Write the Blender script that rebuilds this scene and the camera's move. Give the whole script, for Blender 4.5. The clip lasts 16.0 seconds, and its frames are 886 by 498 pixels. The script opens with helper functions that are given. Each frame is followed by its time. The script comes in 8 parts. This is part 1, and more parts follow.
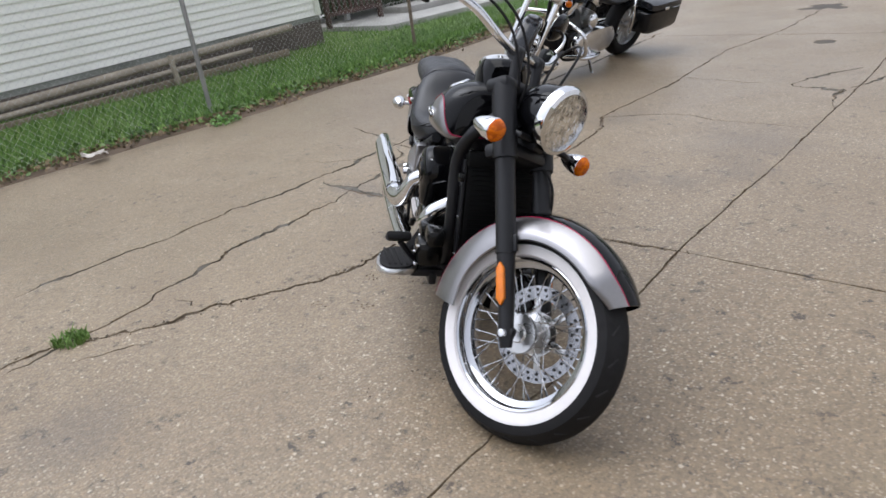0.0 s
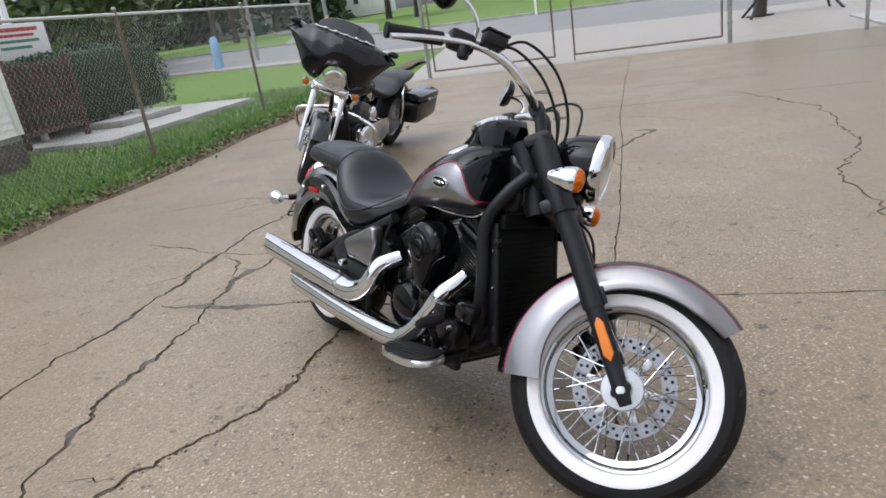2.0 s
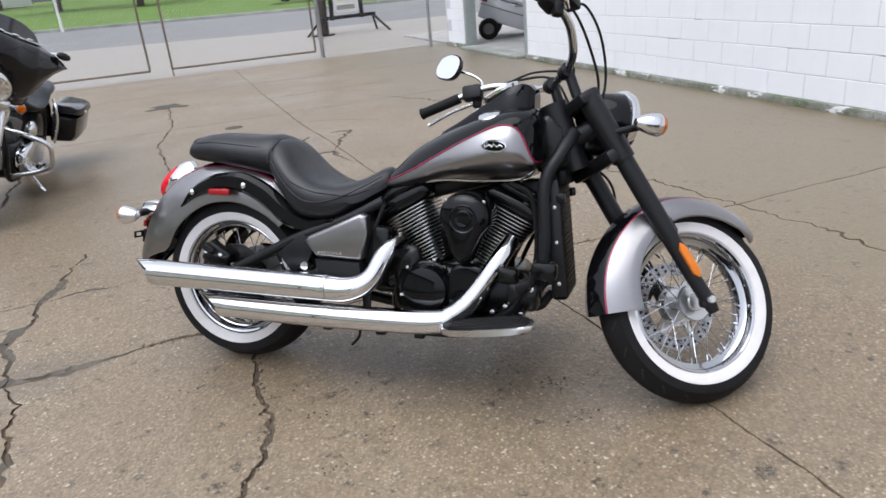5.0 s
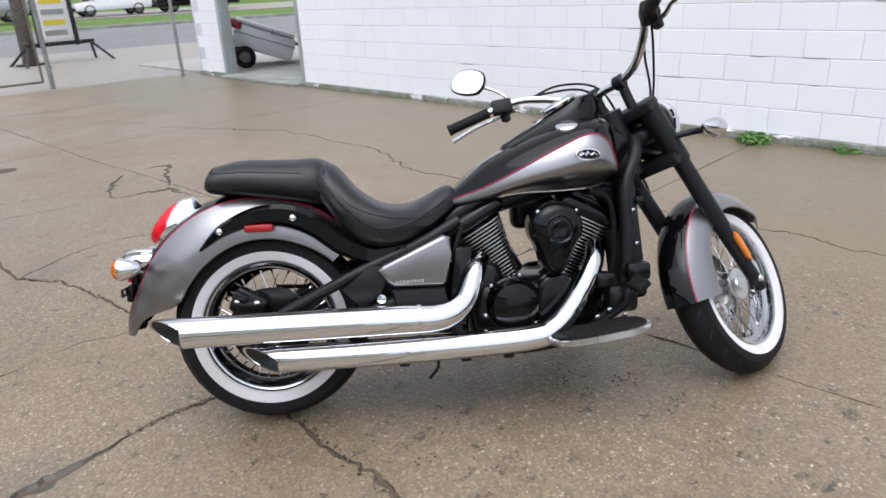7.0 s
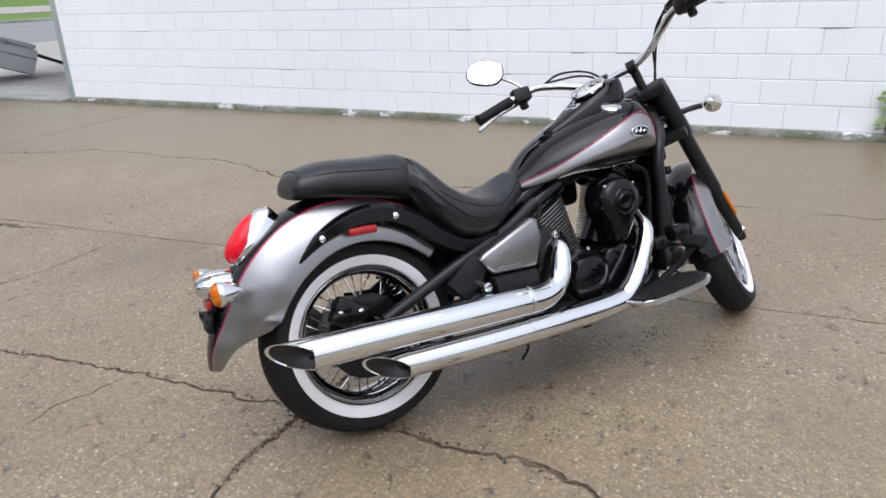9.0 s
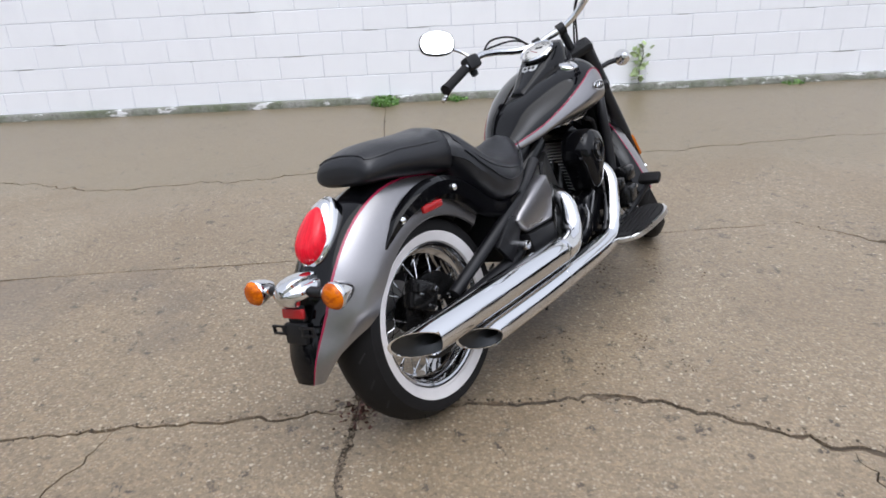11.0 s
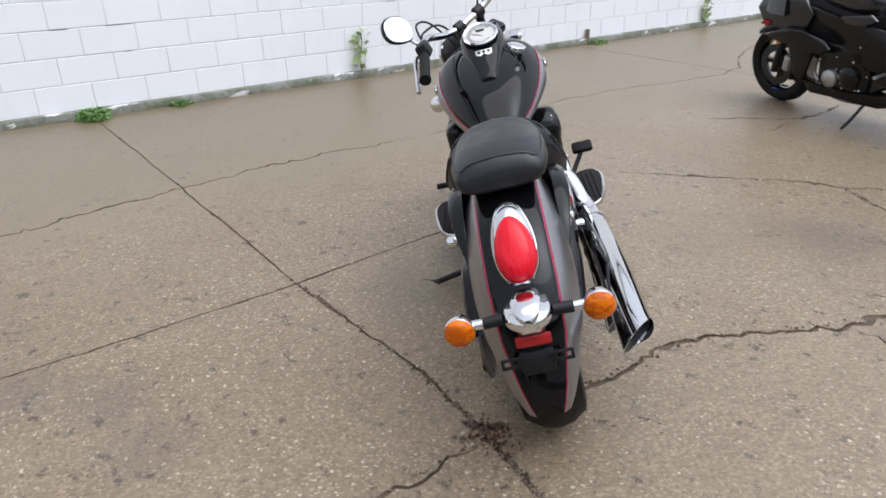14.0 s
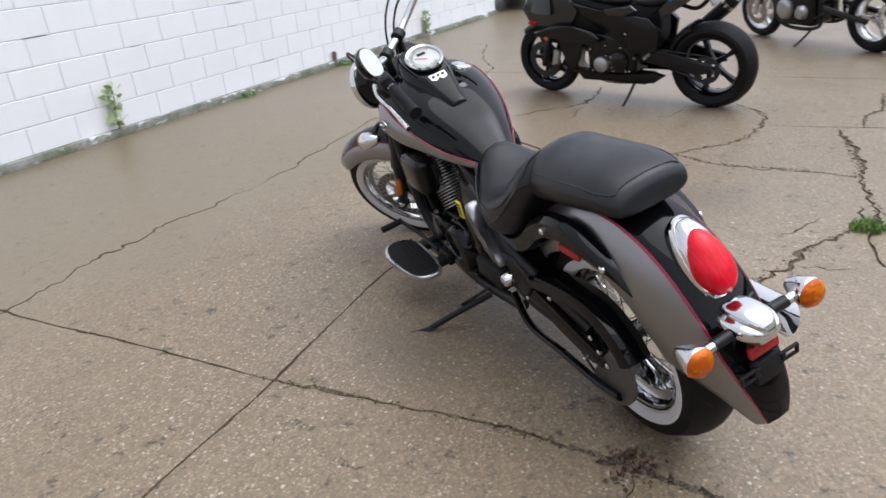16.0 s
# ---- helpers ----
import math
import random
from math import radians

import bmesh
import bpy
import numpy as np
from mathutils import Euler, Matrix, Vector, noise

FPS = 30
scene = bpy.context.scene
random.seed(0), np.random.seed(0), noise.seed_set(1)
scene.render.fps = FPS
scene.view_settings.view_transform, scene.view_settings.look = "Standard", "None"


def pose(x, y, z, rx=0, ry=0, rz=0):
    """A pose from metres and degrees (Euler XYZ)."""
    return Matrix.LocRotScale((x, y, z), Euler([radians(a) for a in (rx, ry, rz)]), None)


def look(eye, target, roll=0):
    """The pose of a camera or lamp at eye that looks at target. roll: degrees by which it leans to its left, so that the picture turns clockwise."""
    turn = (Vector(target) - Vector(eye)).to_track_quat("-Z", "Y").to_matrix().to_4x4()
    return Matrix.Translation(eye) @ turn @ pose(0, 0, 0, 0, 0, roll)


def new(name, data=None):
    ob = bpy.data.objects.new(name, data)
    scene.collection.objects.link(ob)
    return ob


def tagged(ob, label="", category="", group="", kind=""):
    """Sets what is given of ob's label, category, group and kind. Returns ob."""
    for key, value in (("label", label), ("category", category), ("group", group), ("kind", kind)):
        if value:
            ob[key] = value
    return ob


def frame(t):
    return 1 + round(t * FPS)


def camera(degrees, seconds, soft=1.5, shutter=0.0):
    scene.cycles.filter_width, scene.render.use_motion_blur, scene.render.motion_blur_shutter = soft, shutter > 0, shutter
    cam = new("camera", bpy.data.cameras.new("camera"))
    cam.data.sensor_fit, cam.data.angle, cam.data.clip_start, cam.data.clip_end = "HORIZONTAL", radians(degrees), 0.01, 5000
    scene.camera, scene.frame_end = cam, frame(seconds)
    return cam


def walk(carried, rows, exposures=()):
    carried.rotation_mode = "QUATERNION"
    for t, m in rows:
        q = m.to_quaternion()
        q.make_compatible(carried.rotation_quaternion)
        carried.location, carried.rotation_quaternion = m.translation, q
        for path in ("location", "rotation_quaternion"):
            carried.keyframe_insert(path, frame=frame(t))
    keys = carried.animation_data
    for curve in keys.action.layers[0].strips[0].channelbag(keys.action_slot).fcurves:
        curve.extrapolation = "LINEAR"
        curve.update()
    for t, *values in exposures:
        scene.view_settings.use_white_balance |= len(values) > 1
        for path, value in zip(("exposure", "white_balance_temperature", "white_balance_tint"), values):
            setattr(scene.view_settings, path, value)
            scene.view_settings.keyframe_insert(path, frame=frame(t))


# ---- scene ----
cam = camera(65.3, 16.0, soft=1.6, shutter=0.25)
PATH = [
    (0, (-0.014, 0.003, 1.341), (-1.346, 1.255, 0.53), -8.2),
    (0.5, (-0.253, -0.131, 1.34), (-1.489, 1.217, 0.531), -8.7),
    (1, (-0.48, -0.291, 1.342), (-1.499, 1.264, 0.604), -8.7),
    (1.5, (-0.697, -0.374, 1.335), (-1.472, 1.352, 0.689), -8.9),
    (2, (-0.972, -0.367, 1.326), (-1.615, 1.41, 0.672), -8.7),
    (2.5, (-1.232, -0.419, 1.312), (-1.649, 1.407, 0.611), -8.5),
    (3, (-1.49, -0.419, 1.3), (-1.695, 1.431, 0.569), -7.8),
    (3.5, (-1.774, -0.347, 1.317), (-1.916, 1.504, 0.574), -8.5),
    (4, (-2.025, -0.366, 1.318), (-1.91, 1.489, 0.582), -7.3),
    (4.2, (-2.102, -0.369, 1.32), (-1.871, 1.476, 0.584), -6.6),
    (6.3, (-3.137, 0.098, 1.336), (-2.102, 1.642, 0.597), -5.3),
    (6.5, (-3.22, 0.188, 1.332), (-2.108, 1.682, 0.602), -5.1),
    (7, (-3.416, 0.372, 1.342), (-2.143, 1.738, 0.624), -2.9),
    (7.5, (-3.653, 0.519, 1.347), (-2.238, 1.718, 0.6), -2.8),
    (8, (-3.787, 0.765, 1.322), (-2.279, 1.832, 0.555), -2.6),
    (8.5, (-3.902, 1.022, 1.331), (-2.31, 1.968, 0.575), -2.3),
    (8.7, (-3.971, 1.107, 1.329), (-2.334, 1.983, 0.585), -2.0),
    (10.8, (-4.264, 2.116, 1.329), (-2.421, 2.221, 0.559), -3.9),
    (11, (-4.268, 2.2, 1.321), (-2.433, 2.199, 0.526), -2.9),
    (11.5, (-4.16, 2.444, 1.305), (-2.352, 2.296, 0.464), -2.1),
    (12, (-4.054, 2.65, 1.303), (-2.259, 2.35, 0.474), -0.4),
    (12.5, (-4.042, 2.877, 1.308), (-2.313, 2.32, 0.469), -0.0),
    (13, (-3.982, 3.054, 1.302), (-2.349, 2.269, 0.455), -0.4),
    (13.5, (-3.807, 3.234, 1.303), (-2.243, 2.346, 0.428), -1.0),
    (14, (-3.676, 3.456, 1.318), (-2.179, 2.436, 0.47), -1.3),
    (14.5, (-3.515, 3.632, 1.335), (-2.162, 2.416, 0.504), -2.6),
    (15, (-3.219, 3.719, 1.333), (-1.936, 2.395, 0.559), -5.1),
    (15.5, (-2.99, 3.814, 1.319), (-1.83, 2.396, 0.516), -4.8),
    (16, (-2.772, 3.948, 1.334), (-1.865, 2.37, 0.505), -4.9),
]
walk(cam, [(t, look(eye, target, roll)) for t, eye, target, roll in PATH])

# ---- light: an overcast, damp day ----
world = bpy.data.worlds.new("overcast_sky")
scene.world = world
world.use_nodes = True
wn, wl = world.node_tree.nodes, world.node_tree.links
wn.clear()
sky = wn.new("ShaderNodeTexSky")
sky.sky_type = "NISHITA"
sky.sun_disc = False
sky.sun_elevation = radians(64)
sky.sun_rotation = radians(242)
sky.dust_density = 7.0
sky.air_density = 1.0
hue = wn.new("ShaderNodeHueSaturation")
hue.inputs["Saturation"].default_value = 0.06
bg = wn.new("ShaderNodeBackground")
bg.inputs["Strength"].default_value = 0.15
wo = wn.new("ShaderNodeOutputWorld")
even = wn.new("ShaderNodeGamma")
even.inputs["Gamma"].default_value = 0.62
wl.new(sky.outputs["Color"], even.inputs["Color"])
wl.new(even.outputs["Color"], hue.inputs["Color"])
cool = wn.new("ShaderNodeMix")
cool.data_type, cool.blend_type = "RGBA", "MULTIPLY"
cool.inputs[0].default_value = 1.0
cool.inputs[7].default_value = (2.19, 2.32, 2.66, 1.0)
wl.new(hue.outputs["Color"], cool.inputs[6])
wl.new(cool.outputs[2], bg.inputs["Color"])
wl.new(bg.outputs["Background"], wo.inputs["Surface"])

sun_data = bpy.data.lights.new("sun", "SUN")
sun_data.energy = 1.1
sun_data.angle = radians(64)
sun_data.color = (1.0, 0.98, 0.96)
sun = new("sun", sun_data)
sun.matrix_world = look((-2.6, 1.0, 16), (0, 2, 0))
scene.view_settings.exposure = 0.45

# ---- materials ----


class Nodes:
    """A node material under way: a Principled surface and shorthands for noise, ramps and mixes."""

    def __init__(self, name, base=(0.5, 0.5, 0.5), rough=0.5, metal=0.0, **more):
        self.m = bpy.data.materials.new(name)
        self.m.use_nodes = True
        self.n, self.l = self.m.node_tree.nodes, self.m.node_tree.links
        self.b = self.n["Principled BSDF"]
        self.set("Base Color", (*base, 1.0))
        self.set("Roughness", rough)
        self.set("Metallic", metal)
        for key, value in more.items():
            self.set(key.replace("_", " "), value)
        self.tc = self.n.new("ShaderNodeTexCoord")

    def set(self, key, value):
        self.b.inputs[key].default_value = value

    def to(self, socket, key):
        self.l.new(socket, self.b.inputs[key])

    def put(self, socket, value):
        if isinstance(value, (int, float)):
            socket.default_value = value
        elif isinstance(value, tuple):
            socket.default_value = (*value, 1.0)
        else:
            self.l.new(value, socket)

    def noise(self, scale, detail=4.0, rough=0.55, stretch=None, kind="Object"):
        t = self.n.new("ShaderNodeTexNoise")
        t.inputs["Scale"].default_value = scale
        t.inputs["Detail"].default_value = detail
        t.inputs["Roughness"].default_value = rough
        src = self.n.new("ShaderNodeNewGeometry").outputs["Position"] if kind == "World" else self.tc.outputs[kind]
        if stretch:
            mp = self.n.new("ShaderNodeMapping")
            mp.inputs["Scale"].default_value = stretch
            self.l.new(src, mp.inputs["Vector"])
            src = mp.outputs["Vector"]
        self.l.new(src, t.inputs["Vector"])
        return t.outputs["Fac"]

    def voro(self, scale, out="Distance", warp=0.0):
        t = self.n.new("ShaderNodeTexVoronoi")
        t.inputs["Scale"].default_value = scale
        src = self.tc.outputs["Object"]
        if warp:
            w = self.n.new("ShaderNodeTexNoise")
            w.inputs["Scale"].default_value = scale * 1.7
            w.inputs["Detail"].default_value = 2.0
            self.l.new(src, w.inputs["Vector"])
            add = self.n.new("ShaderNodeVectorMath")
            add.operation = "MULTIPLY_ADD"
            add.inputs[1].default_value = (warp / scale,) * 3
            self.l.new(w.outputs["Color"], add.inputs[0])
            self.l.new(src, add.inputs[2])
            src = add.outputs[0]
        self.l.new(src, t.inputs["Vector"])
        return t.outputs[out]

    def ramp(self, fac, *stops):
        r = self.n.new("ShaderNodeValToRGB")
        el = r.color_ramp.elements
        while len(el) < len(stops):
            el.new(0.5)
        for e, (at, c) in zip(el, stops):
            e.position = at
            e.color = (c, c, c, 1) if isinstance(c, (int, float)) else (*c, 1)
        self.l.new(fac, r.inputs["Fac"])
        return r.outputs["Color"]

    def mix(self, fac, a, b, how="MIX"):
        x = self.n.new("ShaderNodeMix")
        x.data_type, x.blend_type = "RGBA", how
        self.put(x.inputs[0], fac)
        self.put(x.inputs[6], a)
        self.put(x.inputs[7], b)
        return x.outputs[2]

    def bump(self, height, strength=0.3, distance=0.004):
        x = self.n.new("ShaderNodeBump")
        x.inputs["Strength"].default_value = strength
        x.inputs["Distance"].default_value = distance
        self.l.new(height, x.inputs["Height"])
        self.l.new(x.outputs["Normal"], self.b.inputs["Normal"])

    def random(self):
        return self.n.new("ShaderNodeObjectInfo").outputs["Random"]

    def island(self):
        return self.n.new("ShaderNodeNewGeometry").outputs["Random Per Island"]


def simple(name, base, rough=0.5, metal=0.0, grain=60.0, vary=0.12, bump=0.0, spots=0.06, **more):
    """A surface with fine grain, broad unevenness and a roughness that wanders."""
    k = Nodes(name, base, rough, metal, **more)
    fine, broad = k.noise(grain, 3), k.noise(grain / 14, 3)
    dark = tuple(c * (1 - vary) for c in base)
    light = tuple(min(1.0, c * (1 + vary)) for c in base)
    c = k.mix(k.ramp(broad, (0.3, 0.0), (0.7, 1.0)), dark, light)
    c = k.mix(k.ramp(fine, (0.45, 0.0), (0.75, spots * 4)), c, tuple(x * 0.75 for x in base))
    k.to(c, "Base Color")
    k.to(k.ramp(broad, (0.25, max(0.0, rough - 0.06)), (0.75, min(1.0, rough + 0.08))), "Roughness")
    if bump:
        k.bump(fine, bump, 0.002)
    return k.m


def blot(k, x, y, r, stretch=1.0):
    """A ragged round blot about a place on the ground."""
    mp = k.n.new("ShaderNodeMapping")
    mp.inputs["Location"].default_value = (-x / r, -y * stretch / r, 0)
    mp.inputs["Scale"].default_value = (1 / r, stretch / r, 0)
    k.l.new(k.tc.outputs["Object"], mp.inputs["Vector"])
    far = k.n.new("ShaderNodeVectorMath")
    far.operation = "LENGTH"
    k.l.new(mp.outputs["Vector"], far.inputs[0])
    add = k.n.new("ShaderNodeMath")
    add.operation = "MULTIPLY_ADD"
    add.inputs[1].default_value = 0.9
    k.l.new(k.noise(4.0, 6, 0.7), add.inputs[0])
    k.l.new(far.outputs["Value"], add.inputs[2])
    return k.ramp(add.outputs[0], (0.6, 1.0), (1.0, 0.0))


def make_concrete():
    k = Nodes("damp_concrete", (0.18, 0.15, 0.12), 0.55)
    broad, mid, fine = k.noise(0.3, 6, 0.6), k.noise(1.7, 7, 0.68), k.noise(60, 3, 0.7)
    base = k.mix(k.ramp(broad, (0.34, 0.0), (0.66, 1.0)), (0.156, 0.117, 0.074), (0.222, 0.173, 0.116))
    base = k.mix(k.ramp(mid, (0.38, 0.0), (0.7, 0.7)), base, (0.164, 0.122, 0.079))
    # the strip under the wall stays damp, silted and smooth
    xyz = k.n.new("ShaderNodeSeparateXYZ")
    k.l.new(k.tc.outputs["Object"], xyz.inputs[0])
    edge = k.n.new("ShaderNodeMath")
    edge.operation = "MULTIPLY_ADD"
    edge.inputs[1].default_value = 1.6
    k.l.new(k.noise(0.9, 5, 0.6), edge.inputs[0])
    k.l.new(xyz.outputs["X"], edge.inputs[2])
    silt = k.ramp(edge.outputs[0], (0.35, 0.0), (1.0, 0.85))
    # aggregate: every pebble its own tone, the pale ones standing out
    grit = k.ramp(k.voro(105, "Color", 0.9), (0.1, (0.42, 0.4, 0.38)), (0.42, (0.9, 0.89, 0.87)), (0.7, (1.16, 1.13, 1.08)), (0.95, (1.75, 1.66, 1.5)))
    base = k.mix(0.48, base, k.mix(1.0, base, grit, "MULTIPLY"))
    sand = k.ramp(k.noise(170, 3, 0.75), (0.32, (0.6, 0.59, 0.57)), (0.5, (1.0, 1.0, 1.0)), (0.68, (1.4, 1.36, 1.28)))
    base = k.mix(0.45, base, k.mix(1.0, base, sand, "MULTIPLY"))
    worn = k.ramp(k.noise(1.3, 5, 0.65), (0.36, 0.3), (0.58, 1.0))
    pick = k.mix(1.0, k.ramp(k.voro(84, "Color", 0.8), (0.52, 0.0), (0.6, 1.0)), k.ramp(k.voro(84, "Distance", 0.8), (0.28, 1.0), (0.5, 0.0)), "MULTIPLY")
    base = k.mix(k.mix(1.0, pick, worn, "MULTIPLY"), base, (0.31, 0.255, 0.182))
    pale = k.mix(1.0, k.ramp(k.voro(38, "Distance", 0.8), (0.15, 1.0), (0.24, 0.0)), worn, "MULTIPLY")
    base = k.mix(k.mix(1.0, pale, k.ramp(k.voro(38, "Color", 0.8), (0.4, 0.0), (0.62, 1.0)), "MULTIPLY"), base, (0.48, 0.42, 0.325))
    base = k.mix(silt, base, k.mix(0.75, base, (0.15, 0.117, 0.066)))
    # popped-out stones and ragged dirty hollows
    chips = k.mix(1.0, k.ramp(k.noise(34, 4, 0.72), (0.6, 0.0), (0.66, 0.9)), worn, "MULTIPLY")
    base = k.mix(chips, base, (0.07, 0.054, 0.038))
    hollows = k.mix(1.0, k.ramp(k.noise(12, 6, 0.78), (0.585, 0.0), (0.64, 0.95)), k.ramp(k.noise(1.9, 4, 0.6), (0.45, 0.0), (0.55, 1.0)), "MULTIPLY")
    base = k.mix(hollows, base, (0.052, 0.041, 0.03))
    pocks = k.mix(1.0, k.ramp(k.voro(13, "Distance", 1.4), (0.18, 1.0), (0.3, 0.0)), k.ramp(k.voro(13, "Color", 1.4), (0.6, 0.0), (0.66, 1.0)), "MULTIPLY")
    pocks = k.mix(1.0, k.mix(1.0, pocks, k.ramp(k.noise(60, 4, 0.7), (0.44, 0.0), (0.5, 1.0)), "MULTIPLY"), k.ramp(k.noise(1.1, 4, 0.6), (0.42, 0.25), (0.52, 1.0)), "MULTIPLY")
    base = k.mix(pocks, base, (0.05, 0.037, 0.025))
    stains = k.ramp(k.noise(4.2, 5, 0.72), (0.6, 0.0), (0.76, 0.55))
    base = k.mix(stains, base, (0.072, 0.058, 0.044))
    # old oil and wet spots; the last three paint shade under the cruiser
    for x, y, r, st in ((-1.45, 3.6, 0.26, 1.0), (-1.93, 3.28, 0.2, 1.0), (-1.64, 3.32, 0.2, 1.0), (-1.6, 2.22, 0.3, 1.0), (-2.33, 0.38, 0.3, 1.0), (-5.6, 6.55, 0.5, 2.2), (-5.2, 5.45, 0.4, 2.0), (-1.58, 4.12, 0.5, 1.0), (-3.3, 2.5, 0.36, 1.6), (-2.6, 4.35, 0.3, 1.0), (-1.86, 1.78, 0.36, 1.0), (-1.5, 1.42, 0.3, 1.0), (-2.06, 2.0, 0.26, 1.0)):
        base = k.mix(k.mix(1.0, blot(k, x, y, r * 1.7, st), (0.32, 0.32, 0.32), "MULTIPLY"), base, (0.072, 0.06, 0.052))
    k.to(base, "Base Color")
    wet = k.ramp(k.noise(0.45, 4), (0.42, 0.62), (0.6, 0.36))
    wet = k.mix(silt, wet, (0.34, 0.34, 0.34))
    k.to(k.mix(0.25, wet, fine), "Roughness")
    k.set("Specular IOR Level", 0.45)
    k.set("Coat Weight", 0.34)
    k.set("Coat Roughness", 0.3)
    k.set("Coat IOR", 1.33)
    relief = k.mix(0.5, fine, k.voro(84, "Distance", 0.8))
    relief = k.mix(k.mix(1.0, hollows, (0.7, 0.7, 0.7), "MULTIPLY"), relief, (0.0, 0.0, 0.0))
    k.bump(relief, 0.7, 0.005)
    return k.m


def make_block_paint():
    k = Nodes("white_block_paint", (0.74, 0.75, 0.79), 0.6)
    c = k.mix(k.ramp(k.noise(0.6, 5, kind="World"), (0.35, 0.0), (0.7, 1.0)), (0.85, 0.853, 0.865), (0.8, 0.803, 0.82))
    c = k.mix(k.ramp(k.noise(2.6, 5, 0.7, (1, 1, 0.3), "World"), (0.5, 0.0), (0.78, 0.3)), c, (0.7, 0.705, 0.725))
    c = k.mix(k.ramp(k.noise(15, 6, 0.78, kind="World"), (0.64, 0.0), (0.74, 0.4)), c, (0.52, 0.52, 0.54))
    c = k.mix(k.ramp(k.random(), (0.0, 0.0), (1.0, 0.1)), c, (0.66, 0.67, 0.71))
    k.to(c, "Base Color")
    k.bump(k.noise(45, 6, 0.75, kind="World"), 0.45, 0.004)
    return k.m


def make_siding():
    k = Nodes("cream_siding", (0.72, 0.71, 0.6), 0.5)
    c = k.mix(k.ramp(k.noise(0.8, 4), (0.3, 0.0), (0.7, 1.0)), (0.9, 0.89, 0.82), (0.86, 0.85, 0.78))
    c = k.mix(k.ramp(k.noise(3, 5, 0.6, (0.3, 0.3, 6)), (0.6, 0.0), (0.8, 0.3)), c, (0.45, 0.45, 0.38))
    k.to(c, "Base Color")
    return k.m


def make_grass():
    k = Nodes("grass_blade", (0.06, 0.13, 0.03), 0.6)
    c = k.mix(k.island(), (0.06, 0.14, 0.026), (0.15, 0.27, 0.055))
    c = k.mix(k.ramp(k.noise(0.7, 4), (0.45, 0.0), (0.75, 0.4)), c, (0.2, 0.26, 0.08))
    k.to(c, "Base Color")
    return k.m


def make_lawn():
    k = Nodes("lawn_turf", (0.05, 0.12, 0.025), 1.0, Specular_IOR_Level=0.05)
    c = k.mix(k.ramp(k.noise(0.25, 5), (0.3, 0.0), (0.7, 1.0)), (0.122, 0.19, 0.056), (0.155, 0.22, 0.075))
    c = k.mix(k.ramp(k.noise(18, 5, 0.7), (0.4, 0.0), (0.7, 0.8)), c, (0.068, 0.132, 0.03))
    k.to(c, "Base Color")
    k.bump(k.noise(45, 4, 0.7), 0.8, 0.02)
    return k.m


def make_asphalt():
    k = Nodes("worn_asphalt", (0.12, 0.12, 0.12), 0.6)
    c = k.mix(k.ramp(k.noise(0.4, 5), (0.3, 0.0), (0.7, 1.0)), (0.15, 0.148, 0.145), (0.2, 0.195, 0.19))
    c = k.mix(k.ramp(k.noise(60, 3, 0.7), (0.45, 0.0), (0.7, 0.5)), c, (0.09, 0.09, 0.09))
    k.to(c, "Base Color")
    k.bump(k.noise(90, 3), 0.3, 0.003)
    return k.m


def make_silver():
    k = Nodes("metallic_silver_paint", (0.46, 0.45, 0.45), 0.45, 0.95, Coat_Weight=0.4, Coat_Roughness=0.05)
    flake = k.noise(900, 2, 0.8)
    k.to(k.mix(flake, (0.13, 0.125, 0.128), (0.4, 0.39, 0.4)), "Base Color")
    k.to(k.ramp(k.noise(2, 3), (0.3, 0.29), (0.7, 0.33)), "Roughness")
    return k.m


def make_lamp_facets():
    k = Nodes("faceted_reflector", (0.7, 0.7, 0.72), 0.12, 1.0)
    k.to(k.ramp(k.voro(75, "Color"), (0.25, 0.45), (0.7, 0.85)), "Base Color")
    k.bump(k.voro(60), 0.35, 0.01)
    return k.m


FACETS = make_lamp_facets()
CONCRETE = make_concrete()
BLOCK = make_block_paint()
SIDING = make_siding()
GRASS = make_grass()
LAWN = make_lawn()
ASPHALT = make_asphalt()
SILVER = make_silver()
EARTH = simple("damp_earth", (0.1, 0.07, 0.046), 0.9, grain=30, vary=0.35, bump=0.8)
MORTAR = simple("painted_mortar", (0.6, 0.61, 0.65), 0.7, grain=14, vary=0.1, bump=0.3, spots=0.12)
FOOTING = simple("mossy_concrete_footing", (0.27, 0.28, 0.25), 0.8, grain=24, vary=0.35, bump=0.6, spots=0.2)
SLAB = simple("old_concrete_walk", (0.34, 0.33, 0.31), 0.75, grain=40, vary=0.18, bump=0.4)
GALV = simple("galvanised_steel", (0.33, 0.33, 0.32), 0.5, 0.7, grain=50, vary=0.2, spots=0.15)
RUST = simple("rusty_fence_steel", (0.19, 0.15, 0.115), 0.7, 0.3, grain=30, vary=0.4, spots=0.3)
CHROME = Nodes("chrome", (0.7, 0.705, 0.72), 0.035, 1.0).m
# CHROME darkened for the wheels: dark reflections are put into the base colour
DIMCHROME = Nodes("dimmed_wheel_chrome", (0.46, 0.465, 0.48), 0.06, 1.0).m
POLISHED = simple("polished_aluminium", (0.62, 0.62, 0.62), 0.28, 1.0, grain=80)
CASTING = simple("cast_aluminium", (0.4, 0.4, 0.4), 0.42, 0.9, grain=120, bump=0.2)
BLACK = Nodes("black_gloss_paint", (0.003, 0.003, 0.0037), 0.035, 0.0, Specular_IOR_Level=0.26).m
